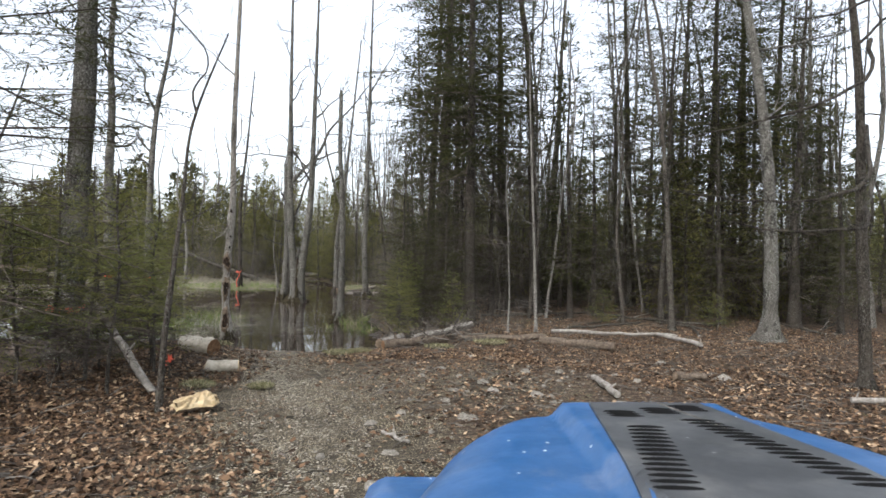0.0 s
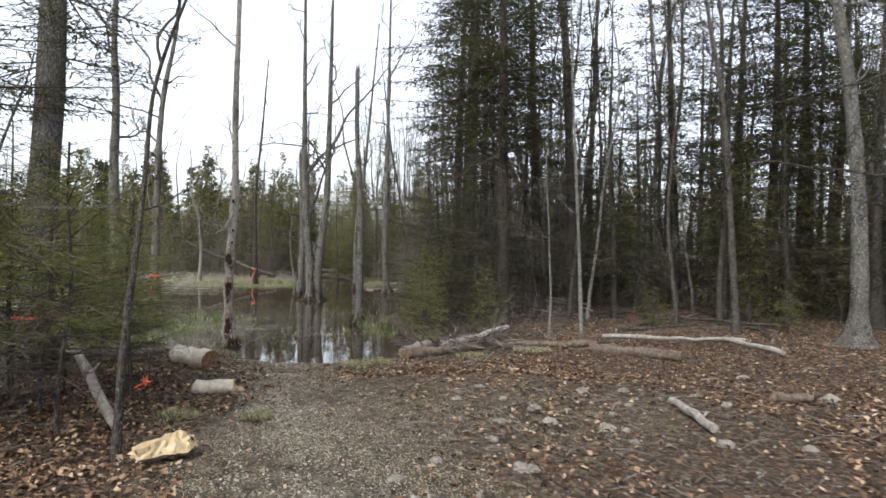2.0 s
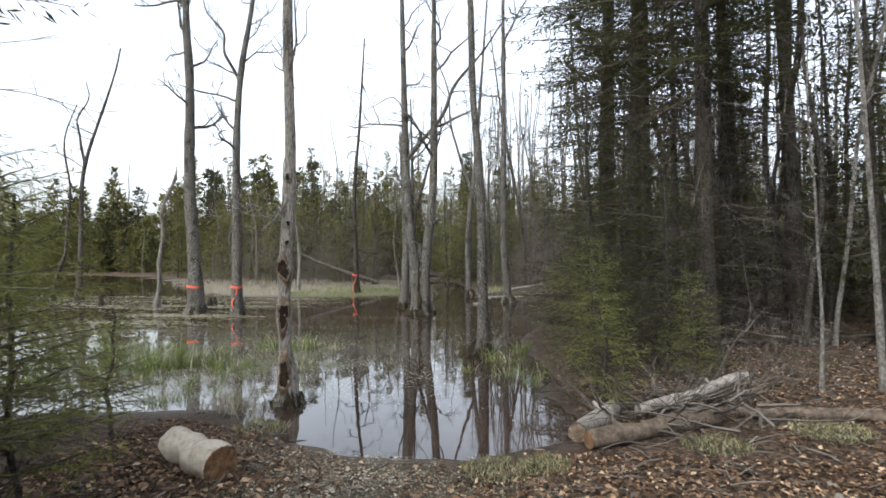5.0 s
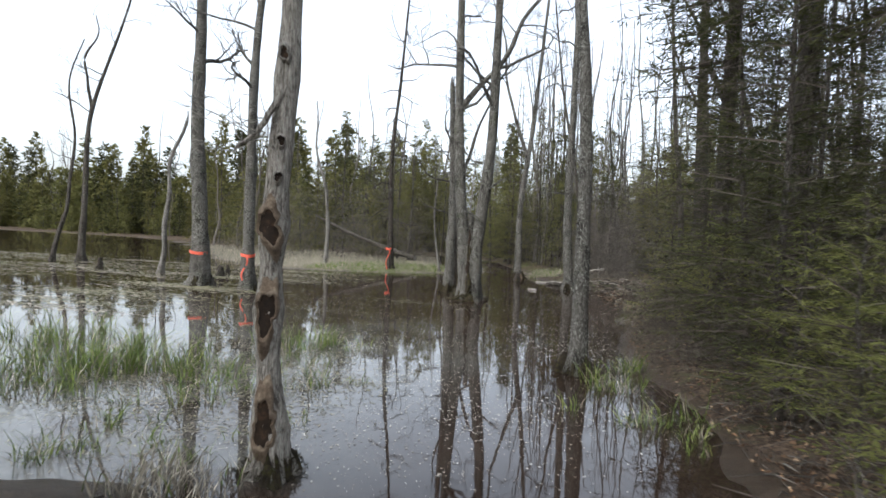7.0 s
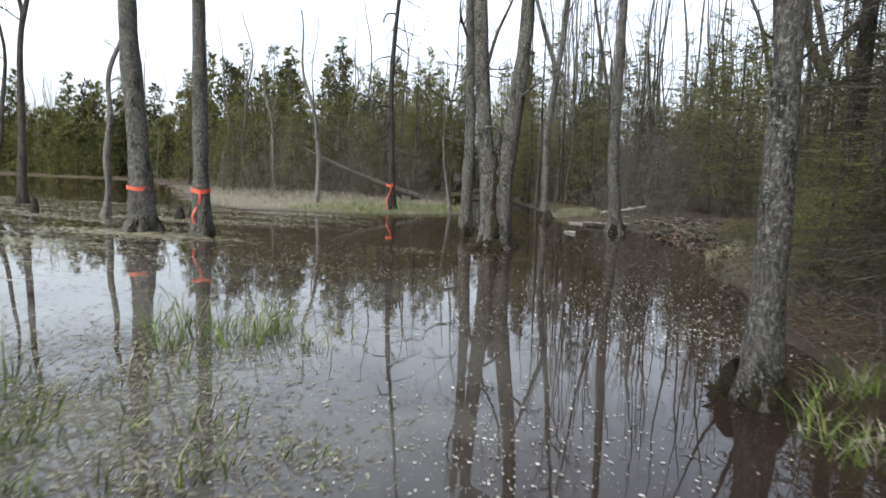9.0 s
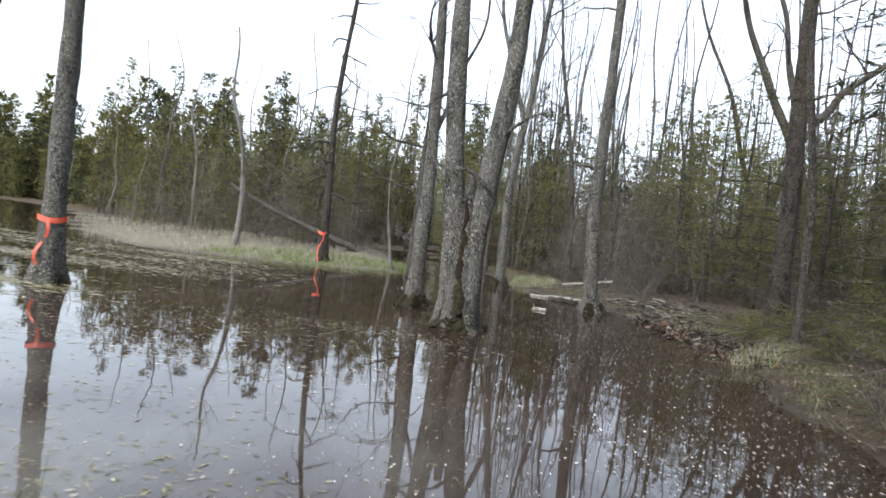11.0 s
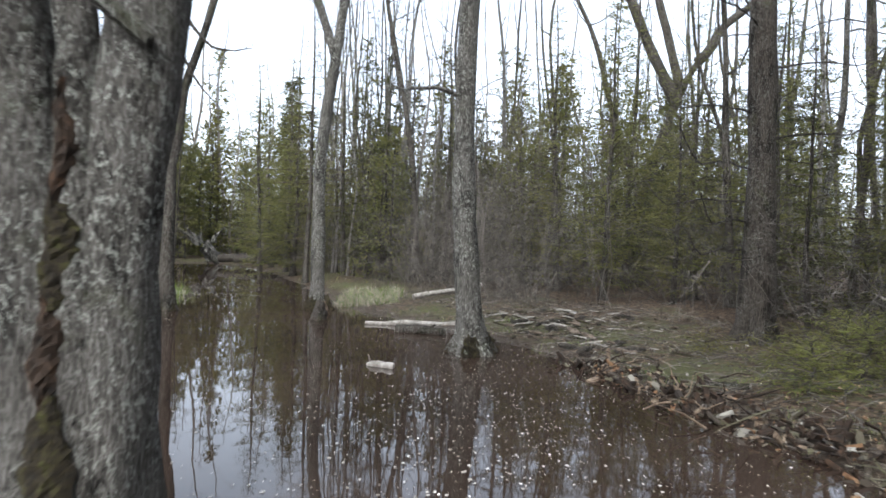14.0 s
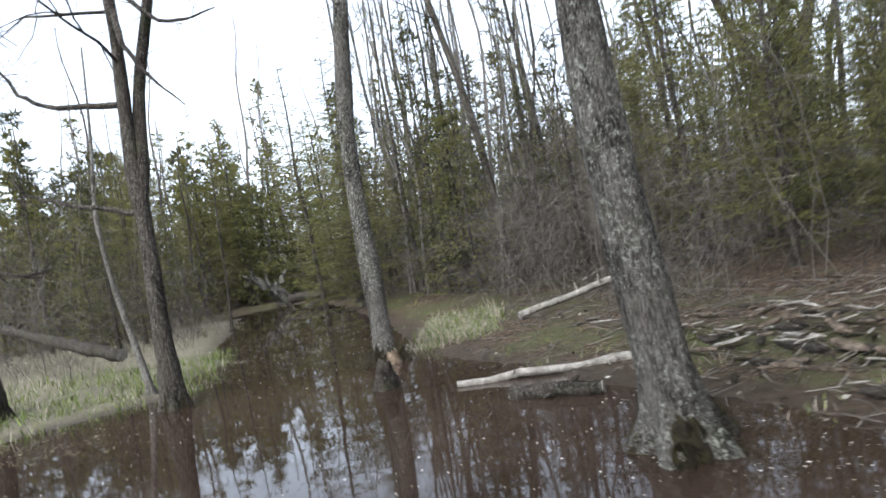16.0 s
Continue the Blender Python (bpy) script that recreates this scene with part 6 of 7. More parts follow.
log("cut_log", gz(-3.95, 11.8, 0.15), gz(-3.2, 11.45, 0.14), 0.15, 0.17, "thick pale rotten log with a crumbling orange end", "peeled", "rust", seed=3, knots=0)
log("leaning_pole", gz(-2.3, 7.8, 0.03), (-4.1, 9.0, 1.35), 0.055, 0.045, "grey dead pole leaning against the brush", "deadwood", "deadwood", seed=4)
log("cut_log", gz(-0.27, 13.2, 0.09), gz(1.0, 14.2, 0.09), 0.095, 0.09, "sawn log with reddish end beside the water", "log", "rust", seed=5)
log("cut_log", gz(-0.4, 13.45, 0.1), gz(-0.1, 14.5, 0.1), 0.1, 0.1, "short grey log in the brush pile", "deadwood", "torn", seed=6)
log("brush_pile_log", gz(0.2, 14.4, 0.12), gz(1.5, 15.6, 0.25), 0.06, 0.07, "mossy grey log on the brush pile", "deadwood", "deadwood", seed=7, knots=5)
log("fallen_pole", gz(1.25, 14.5, 0.07), gz(3.25, 14.45, 0.07), 0.065, 0.075, "long brown fallen log edging the clearing", "log", "torn", seed=8)
log("fallen_pole", gz(3.1, 14.05, 0.08), gz(4.6, 13.4, 0.08), 0.09, 0.085, "thick brown fallen log edging the clearing", "log", "torn", seed=9)
log("fallen_pole", gz(3.4, 14.7, 0.18), gz(6.4, 15.6, 0.08), 0.045, 0.035, "long pale barkless pole lying on a log", "deadwood", "deadwood", seed=10)
log("broken_stick", gz(5.9, 15.3, 0.12), gz(6.5, 13.9, 0.06), 0.04, 0.05, "short pale pole propped on a log", "deadwood", "deadwood", seed=11)
log("broken_stick", gz(3.7, 10.1, 0.05), gz(3.84, 8.8, 0.06), 0.045, 0.05, "grey broken branch lying in leaf litter", "deadwood", "deadwood", seed=12)
log("log_chunk", gz(5.06, 10.5, 0.09), gz(5.55, 10.6, 0.06), 0.07, 0.065, "short dark log chunk in leaf litter", "log", "torn", seed=13)
log("broken_stick", gz(7.0, 9.0, 0.14), gz(8.4, 8.9, 0.18), 0.04, 0.03, "pale branch lying beside the clearing", "deadwood", "deadwood", seed=14)
log("broken_stick", gz(1.0, 6.5, 0.03), gz(1.32, 6.2, 0.04), 0.022, 0.016, "pale stick on the stony track", "deadwood", "deadwood", seed=15)
log("fallen_tree", (-13.4, 39.4, 0.45), (-21.0, 42.5, 2.5), 0.13, 0.07, "long dark dead trunk fallen across the brush", "bark_dark", "deadwood", 0.15, seed=16, knots=8)
log("floating_log", (-5.9, 31.0, 0.0), (-5.62, 30.85, 0.02), 0.035, 0.04, "small pale log floating in the water", "deadwood", "deadwood", seed=17)
log("half_sunk_log", (-6.35, 34.45, 0.02), (-4.5, 34.4, 0.06), 0.036, 0.05, "bleached log half sunk at the bank", "deadwood", "deadwood", seed=18)
log("half_sunk_log", (-5.78, 33.7, 0.02), (-5.02, 33.45, 0.05), 0.075, 0.06, "dark wet log half sunk at the bank", "bark_dark", "deadwood", seed=19)
log("bank_log", gz(-5.7, 37.6, 0.06), gz(-4.2, 38.3, 0.3), 0.06, 0.05, "pale pole lying on the debris bank", "deadwood", "deadwood", seed=20)
log("bank_log", gz(-2.9, 30.2, 0.0), gz(-2.3, 29.8, 0.03), 0.035, 0.03, "wet dark log at the foot of the bank", "bark_dark", "deadwood", seed=21)
log("bank_log", gz(-0.4, 31.2, 0.1), gz(1.0, 30.3, 0.12), 0.12, 0.11, "mossy fallen log on the bank", "log", "deadwood", seed=22)
log("fallen_pole", gz(1.6, 19.2, 0.06), gz(5.5, 20.6, 0.12), 0.04, 0.03, "thin fallen pole on the forest floor", "bark_mid", "deadwood", seed=23)
log("fallen_pole", gz(5.0, 19.8, 0.1), gz(8.2, 18.0, 0.08), 0.035, 0.04, "thin fallen pole on the forest floor", "bark_mid", "deadwood", seed=24)
log("fallen_pole", gz(4.0, 17.0, 0.05), gz(6.2, 18.4, 0.08), 0.035, 0.03, "thin fallen pole on the forest floor", "bark_mid", "deadwood", seed=25)

PR = np.random.default_rng(88)
for k in range(34):
    x, y, a, ln = PR.uniform(2.0, 11.5), PR.uniform(15.2, 25.5), PR.uniform(0, 3.14), PR.uniform(0.9, 2.8)
    x2, y2 = x + math.cos(a) * ln, y + math.sin(a) * ln
    rr = PR.uniform(0.014, 0.032)
    log("fallen_pole", gz(x, y, rr), gz(x2, y2, rr + PR.uniform(0.0, 0.18)), rr, rr * 0.6, "thin grey fallen pole among leaf litter", "bark_mid" if k % 3 else "deadwood", "deadwood", seed=700 + k, knots=3, group="fallen poles")


def brush_heap():
    """Cut branches and twigs thrown on the logs beside the water."""
    rng = np.random.default_rng(89)
    g = Geo()
    for _ in range(60):
        x, y = rng.normal(0.55, 0.6), rng.normal(14.5, 0.55)
        if from_shore(np.array([x]), np.array([y]))[0] < 0.2:
            continue
        a = rng.random() * 6.28
        grow(g, rng, (x, y, level(x, y) + rng.uniform(0.02, 0.22)), unit(np.array([math.cos(a), math.sin(a), rng.uniform(-0.1, 0.25)])), rng.uniform(0.5, 1.2), rng.uniform(0.008, 0.022), 1, 0, 0.05, 0.5, 3, True, 0.22)
    tagged(new("brush_heap", g.mesh("brush_heap", "twig")), "tangled cut branches heaped on mossy logs", "brush", kind="stuff")


brush_heap()

# dead wood washed onto the right bank
def slab(seed, L, w, t, mat):
    """A split, weathered slab of wood with ragged ends."""
    rng = np.random.default_rng(seed + 500)
    ob = thing("driftwood", 0, 0, 0, "bleached split wood piled on the muddy bank" if mat == "deadwood" else "dark rotten wood piled on the muddy bank", "driftwood", "driftwood on the bank")
    g = Geo()
    k, n = 9, 8
    ph = rng.random(3) * 6.28
    s = np.linspace(-0.5, 0.5, k)
    rows = []
    for u in s:
        taper = (1 - abs(2 * u) ** 3 * rng.uniform(0.4, 0.9))
        a = np.linspace(0, 2 * np.pi, n, endpoint=False)
        yy, zz = np.cos(a) * w * 0.5 * taper * rng.uniform(0.75, 1.2, n), np.sin(a) * t * 0.5 * taper * rng.uniform(0.7, 1.3, n)
        rows.append(np.stack([u * L + rng.normal(0, L * 0.012, n), yy + 0.02 * L * math.sin(u * 4 + ph[0]), zz + 0.012 * L * math.sin(u * 3 + ph[1])], 1))
    v = np.array(rows)
    i, j = np.meshgrid(np.arange(k - 1), np.arange(n), indexing="ij")
    g.add(v.reshape(-1, 3), np.stack([i * n + j, i * n + (j + 1) % n, (i + 1) * n + (j + 1) % n, (i + 1) * n + j], -1).reshape(-1, 4))
    for e in (0, -1):
        c = v[e].mean(0)
        for q in range(0, n, 2):
            g.add([c, v[e][q], v[e][(q + 1) % n], v[e][(q + 2) % n]], [[0, 1, 2, 3]])
    part("split_wood", g, mat, ob)
    return ob


DEBRIS = [slab(i, L, w, t, mt) for i, (L, w, t, mt) in enumerate(((0.4, 0.07, 0.04, "deadwood"), (0.38, 0.13, 0.08, "log"), (0.5, 0.06, 0.04, "deadwood"), (0.26, 0.07, 0.03, "deadwood"), (0.45, 0.14, 0.1, "bark_dark"), (0.25, 0.1, 0.06, "log"), (0.5, 0.1, 0.06, "moss")))]
DR = np.random.default_rng(44)
for i in range(190):
    f = DR.random()
    if i < 75:
        x, y = -4.25 + 1.45 * f + DR.normal(0, 0.2), 35.2 - 3.3 * f + DR.normal(0, 0.3)
    elif i < 85:
        x, y = -5.6 + 1.2 * f + DR.normal(0, 0.3), 37.2 - 1.6 * f + DR.normal(0, 0.4)
    elif i < 105:
        x, y = -2.8 + 1.6 * DR.random(), 31.0 + 3.5 * DR.random()
    else:
        x, y = -3.05 + DR.normal(0, 0.5), 34.0 + DR.normal(0, 0.5)
    if from_shore(np.array([x]), np.array([y]))[0] < -0.2:
        x += 0.5
    m = pose(x, y, max(level(x, y), 0) + DR.uniform(0.0, 0.08 if i < 105 else 0.2), DR.uniform(-20, 20), DR.uniform(-16, 16), DR.uniform(0, 360) if DR.random() < 0.65 else DR.normal(-8, 22)) @ Matrix.Scale((DR.uniform(0.45, 0.9) if i < 85 else DR.uniform(0.35, 0.8)), 4)
    src = DEBRIS[i % 7]
    if i < 7:
        src.matrix_world = m
    else:
        copy_thing(src, m)


def root_wad():
    ob = thing("upturned_roots", -16.9, 55.4, 0.1, "grey upturned root wad at the channel's end", "tree roots")
    rng = np.random.default_rng(77)
    g = Geo()
    g.tube([(0.7, 0.2, 0.0), (0.35, 0.1, 0.35), (0, 0, 0.7)], [0.22, 0.25, 0.3], 12, 0, 0.3, rng)
    for i in range(11):
        grow(g, rng, (rng.normal(0, 0.2), rng.normal(0, 0.2), 0.6 + rng.normal(0, 0.25)), unit(rng.normal(0, 1, 3) + np.array([-0.5, -0.2, 0.6])), rng.uniform(0.35, 0.85), 0.13, 1, 0, 0.1, 0.6, 2, False, 0.35)
    g.v = [v * 1.15 for v in g.v]
    tagged(part("root_mass", g, "bark", ob, smooth=True), kind="stuff")
    for k in range(5):
        x = -15.8 + 0.9 * k
        log("half_sunk_log", (x, 54.6 - 0.4 * k, 0.35), (x + 1.5, 54.3 - 0.4 * k, 0.45), 0.2, 0.16, "dark rotten log at the channel's end", "bark_dark", "torn", seed=60 + k)


root_wad()


def crumbled_bank():
    """The undercut lip of the bank: torn peat, rotten chunks and hanging roots."""
    rng = np.random.default_rng(371)
    g = Geo()
    edge = np.array([(-2.45, 26.9), (-2.5, 28.0), (-2.85, 28.9), (-3.12, 29.8), (-3.4, 30.7), (-3.65, 31.4)])
    for _ in range(800):
        t = rng.random() * 4.999
        k = int(t)
        x, y = edge[k] + (edge[k + 1] - edge[k]) * (t - k) + rng.normal(0, (0.2, 0.12))
        x += 0.16
        z = max(level(x, y), 0.0)
        size = 0.006 + 0.026 * rng.random() ** 2.5
        c = np.array([[a, b, d] for a in (-1, 1) for b in (-1, 1) for d in (-1, 1)], float) * size * np.array([rng.uniform(0.8, 3.0), rng.uniform(0.5, 1.1), rng.uniform(0.4, 0.9)])
        c += rng.normal(0, 0.3 * size, (8, 3))
        f, q = rng.random() * 6.28, rng.normal(0, 0.5)
        c = np.column_stack([c[:, 0] * math.cos(f) - c[:, 1] * math.sin(f), c[:, 0] * math.sin(f) + c[:, 1] * math.cos(f), c[:, 2] + c[:, 0] * q])
        g.add(c + np.array([x, y, z + size * rng.uniform(0.0, 0.9) + 0.05 * rng.random() ** 2]), np.array([(0, 1, 3, 2), (4, 6, 7, 5), (0, 4, 5, 1), (2, 3, 7, 6), (0, 2, 6, 4), (1, 5, 7, 3)]), int(rng.choice(4, p=(0.06, 0.26, 0.1, 0.58))))
    for _ in range(90):
        t = rng.random() * 4.999
        k = int(t)
        x, y = edge[k] + (edge[k + 1] - edge[k]) * (t - k) + rng.normal(0, (0.25, 0.12))
        x += 0.22
        a, n = rng.random() * 6.28, 5
        L = rng.uniform(0.12, 0.55)
        d = np.array([math.cos(a), math.sin(a), rng.uniform(-0.5, 0.6)])
        p = np.array([x, y, max(level(x, y), 0) + rng.uniform(0.02, 0.14)]) + np.linspace(0, L, n)[:, None] * d + np.cumsum(rng.normal(0, 0.025, (n, 3)), 0)
        g.tube(p, np.linspace(rng.uniform(0.004, 0.013), 0.002, n), 4, int(rng.choice((2, 3, 3, 1))))
    tagged(new("crumbled_bank", g.mesh("crumbled_bank", ["rust", "humus", "torn", "rot"])), "crumbling brown peat and rotten wood along the bank's edge", "bank debris", kind="stuff")


crumbled_bank()


# ---- litter, sedge and floating scum ----
def scatter(rng, n, fx, fy, ok):
    out = []
    while sum(map(len, out)) < n:
        x, y = fx(n), fy(n)
        keep = ok(x, y)
        out.append(np.stack([x[keep], y[keep]], 1))
    return np.concatenate(out)[:n]


def litter():
    rng = np.random.default_rng(301)
    g = Geo()

    def ok(x, y):
        d = from_shore(x, y)
        tr = to_line(x, y, WAY)
        heap = np.clip(tr / 2.0, 0.08, 1) * np.where(np.hypot(x - 1.6, y - 8.6) < 3.2, 0.18, 1)
        return (d > 0.15) & (island(x, y) < 0.5) & (rng.random(len(x)) < heap)

    p = np.concatenate([scatter(rng, 40000, lambda n: rng.uniform(-5, 3, n), lambda n: rng.uniform(1.5, 13, n), ok),
                        scatter(rng, 42000, lambda n: rng.uniform(1.5, 12, n), lambda n: rng.uniform(4, 18, n), ok),
                        scatter(rng, 15000, lambda n: rng.uniform(-1, 10, n), lambda n: rng.uniform(14, 26, n), ok),
                        scatter(rng, 4000, lambda n: rng.uniform(-2.8, 2.5, n), lambda n: rng.uniform(15, 30, n), ok)])
    m = len(p)
    z = height(p[:, 0], p[:, 1]) + rng.uniform(0.004, 0.03, m)
    a, tilt = rng.random(m) * 6.28, rng.normal(0, 0.35, m)
    d = unit(np.stack([np.cos(a), np.sin(a), rng.normal(0, 0.3, m)], 1))
    sd = unit(np.stack([-np.sin(a), np.cos(a), tilt], 1))
    size = rng.uniform(0.03, 0.095, m) * np.where(p[:, 1] > 12, 0.75, 1.0)
    g.cards(np.column_stack([p, z]), d, sd, size, size * rng.uniform(0.5, 0.85, m), 0, rng.uniform(-0.006, 0.022, m))
    tagged(new("leaf_litter", g.mesh("leaf_litter", "litter")), "dry brown fallen leaves covering the forest floor", "leaves", kind="stuff")
    gv = Geo()
    peb = Geo()
    grid(peb, lambda i, j: (math.cos(i * 1.2566) * math.sin(j * 1.047) * (1 + 0.2 * math.sin(i * 3.1)), math.sin(i * 1.2566) * math.sin(j * 1.047) * 0.8, math.cos(j * 1.047) * 0.5), range(6), range(4))
    p = scatter(rng, 800, lambda n: rng.normal(1.8, 1.8, n), lambda n: rng.normal(8.5, 2.6, n), lambda x, y: (y < 12.4) & (y > 3) & (from_shore(x, y) > 0.2))
    gv.put(peb.arrays(), [(x, y, z) for (x, y), z in zip(p, height(p[:, 0], p[:, 1]))], rng.random(len(p)) * 6.28, 0.008 + 0.022 * rng.random(len(p)) ** 2)
    tagged(new("gravel", gv.mesh("gravel", "rock", True)), "small pale pebbles in the track mud", "gravel", kind="stuff")
    w = Geo()
    p = scatter(rng, 44000, lambda n: rng.normal(0, 1, n), lambda n: rng.uniform(3, 12.6, n), lambda x, y: np.abs(x) < 2.5)
    p = p[(ripple(p[:, 0] + 9, p[:, 1], 0.9) + ripple(p[:, 0], p[:, 1], 0.4) > -0.12) | (rng.random(len(p)) < 0.25)]
    p[:, 0] = np.interp(p[:, 1], WAY[:, 1], WAY[:, 0]) - 0.3 + p[:, 0] * np.where(np.arange(len(p)) % 3 > 0, 0.75, 0.3)
    m = len(p)
    a = rng.random(m) * 6.28
    size = 0.008 + 0.036 * rng.random(m) ** 3
    w.cards(np.column_stack([p, height(p[:, 0], p[:, 1]) + 0.006]), np.stack([np.cos(a), np.sin(a), rng.normal(0, 0.15, m)], 1), np.stack([-np.sin(a), np.cos(a), rng.normal(0, 0.15, m)], 1), size, size * rng.uniform(0.4, 0.9, m))
    tagged(new("wood_chips", w.mesh("wood_chips", "straw")), "pale wood chips and grit down the middle of the track", "wood chips", kind="stuff")
    t = Geo()
    q = np.concatenate([scatter(rng, 3200, lambda n: rng.uniform(-5, 12, n), lambda n: rng.uniform(2.5, 18, n), lambda x, y: (from_shore(x, y) > 0.1) & ((to_line(x, y, WAY) > 1.2) | (rng.random(len(x)) < 0.3))),
                        scatter(rng, 2200, lambda n: rng.uniform(-6.5, 1.5, n), lambda n: rng.uniform(27, 40, n), lambda x, y: (from_shore(x, y) > -0.1) & (from_shore(x, y) < 4)),
                        scatter(rng, 1500, lambda n: rng.uniform(-8, 14, n), lambda n: rng.uniform(14, 42, n), lambda x, y: (from_shore(x, y) > 0.1) & (island(x, y) < 0.5))])
    m = len(q)
    zz = height(q[:, 0], q[:, 1]) + 0.012
    a, ln = rng.random(m) * 6.28, rng.uniform(0.06, 0.42, m) * np.where(rng.random(m) < 0.12, 1.8, 1)
    e = q + np.stack([np.cos(a), np.sin(a)], 1) * ln[:, None]
    ze = height(e[:, 0], e[:, 1]) + rng.uniform(0.01, 0.1, m)
    mid = np.column_stack([(q + e) / 2 + rng.normal(0, 0.03, (m, 2)), (zz + ze) / 2 + 0.02])
    r = rng.uniform(0.003, 0.011, m) * np.where(q[:, 1] > 20, 0.65, 1)
    t.sticks(np.column_stack([q, zz]), mid, r, r * 0.8)
    t.sticks(mid, np.column_stack([e, ze]), r * 0.8, r * 0.4)
    h = Geo()
    p = scatter(rng, 15000, lambda n: rng.normal(-2.6, 1.7, n), lambda n: rng.uniform(19, 39, n), lambda x, y: (from_shore(x, y) > -0.12) & (from_shore(x, y) < 4.5) & (island(x, y) < 0.5))
    n_ = len(p)
    a2 = rng.random(n_) * 6.28
    d2 = unit(np.stack([np.cos(a2), np.sin(a2), rng.normal(0.1, 0.4, n_)], 1))
    sz = 0.012 + 0.07 * rng.random(n_) ** 3
    h.cards(np.column_stack([p, np.maximum(height(p[:, 0], p[:, 1]), 0) + 0.01]), d2, unit(np.cross(d2, UP + rng.normal(0, 0.5, (n_, 3)))), sz, sz * rng.uniform(0.15, 0.6, n_))
    tagged(new("bank_debris", h.mesh("bank_debris", "humus")), "broken bark, humus and small wood scraps covering the bank", "debris", kind="stuff")
    tagged(new("fallen_twigs", t.mesh("fallen_twigs", "twig")), "grey broken twigs strewn over the leaf litter", "twigs", kind="stuff")


litter()


def hummock(x, y, wide, high, blades, seed):
    """A cushion of olive moss and fine grass on the forest floor."""
    rng = np.random.default_rng(seed)
    ob = thing("moss_hummock", x, y, level(x, y), "low cushion of olive moss and short grass in leaf litter", "moss", "moss cushions")
    tagged(part("cushion", lump(rng, wide * 0.9, high * 0.7), "humus", ob), kind="stuff")
    g = Geo()
    a, rr = rng.random(blades) * 6.28, wide * 1.1 * np.sqrt(rng.random(blades))
    p = np.stack([np.cos(a) * rr, np.sin(a) * rr, high * 0.9 * np.sqrt(np.clip(1 - (rr / wide / 1.15) ** 2, 0.02, 1))], 1)
    d = unit(np.stack([rng.normal(0, 0.5, blades), rng.normal(0, 0.5, blades), np.ones(blades)], 1))
    g.cards(p, d, unit(np.cross(d, rng.normal(0, 1, (blades, 3)))), rng.uniform(0.03, 0.1, blades), rng.uniform(0.004, 0.009, blades))
    tagged(part("grass", g, "mat_weed", ob, "fine olive grass blades"), kind="stuff")


for k, (x, y, w_, h_) in enumerate(((-0.25, 3.95, 0.3, 0.05), (-0.55, 3.5, 0.22, 0.04), (-1.0, 12.3, 0.3, 0.05), (-0.6, 12.5, 0.22, 0.05), (-2.0, 8.4, 0.22, 0.05), (-1.15, 8.6, 0.16, 0.03), (0.9, 13.4, 0.3, 0.05), (2.0, 13.9, 0.35, 0.06), (-3.9, 13.1, 0.3, 0.06))):
    hummock(x, y, w_, h_, 700, 400 + k)


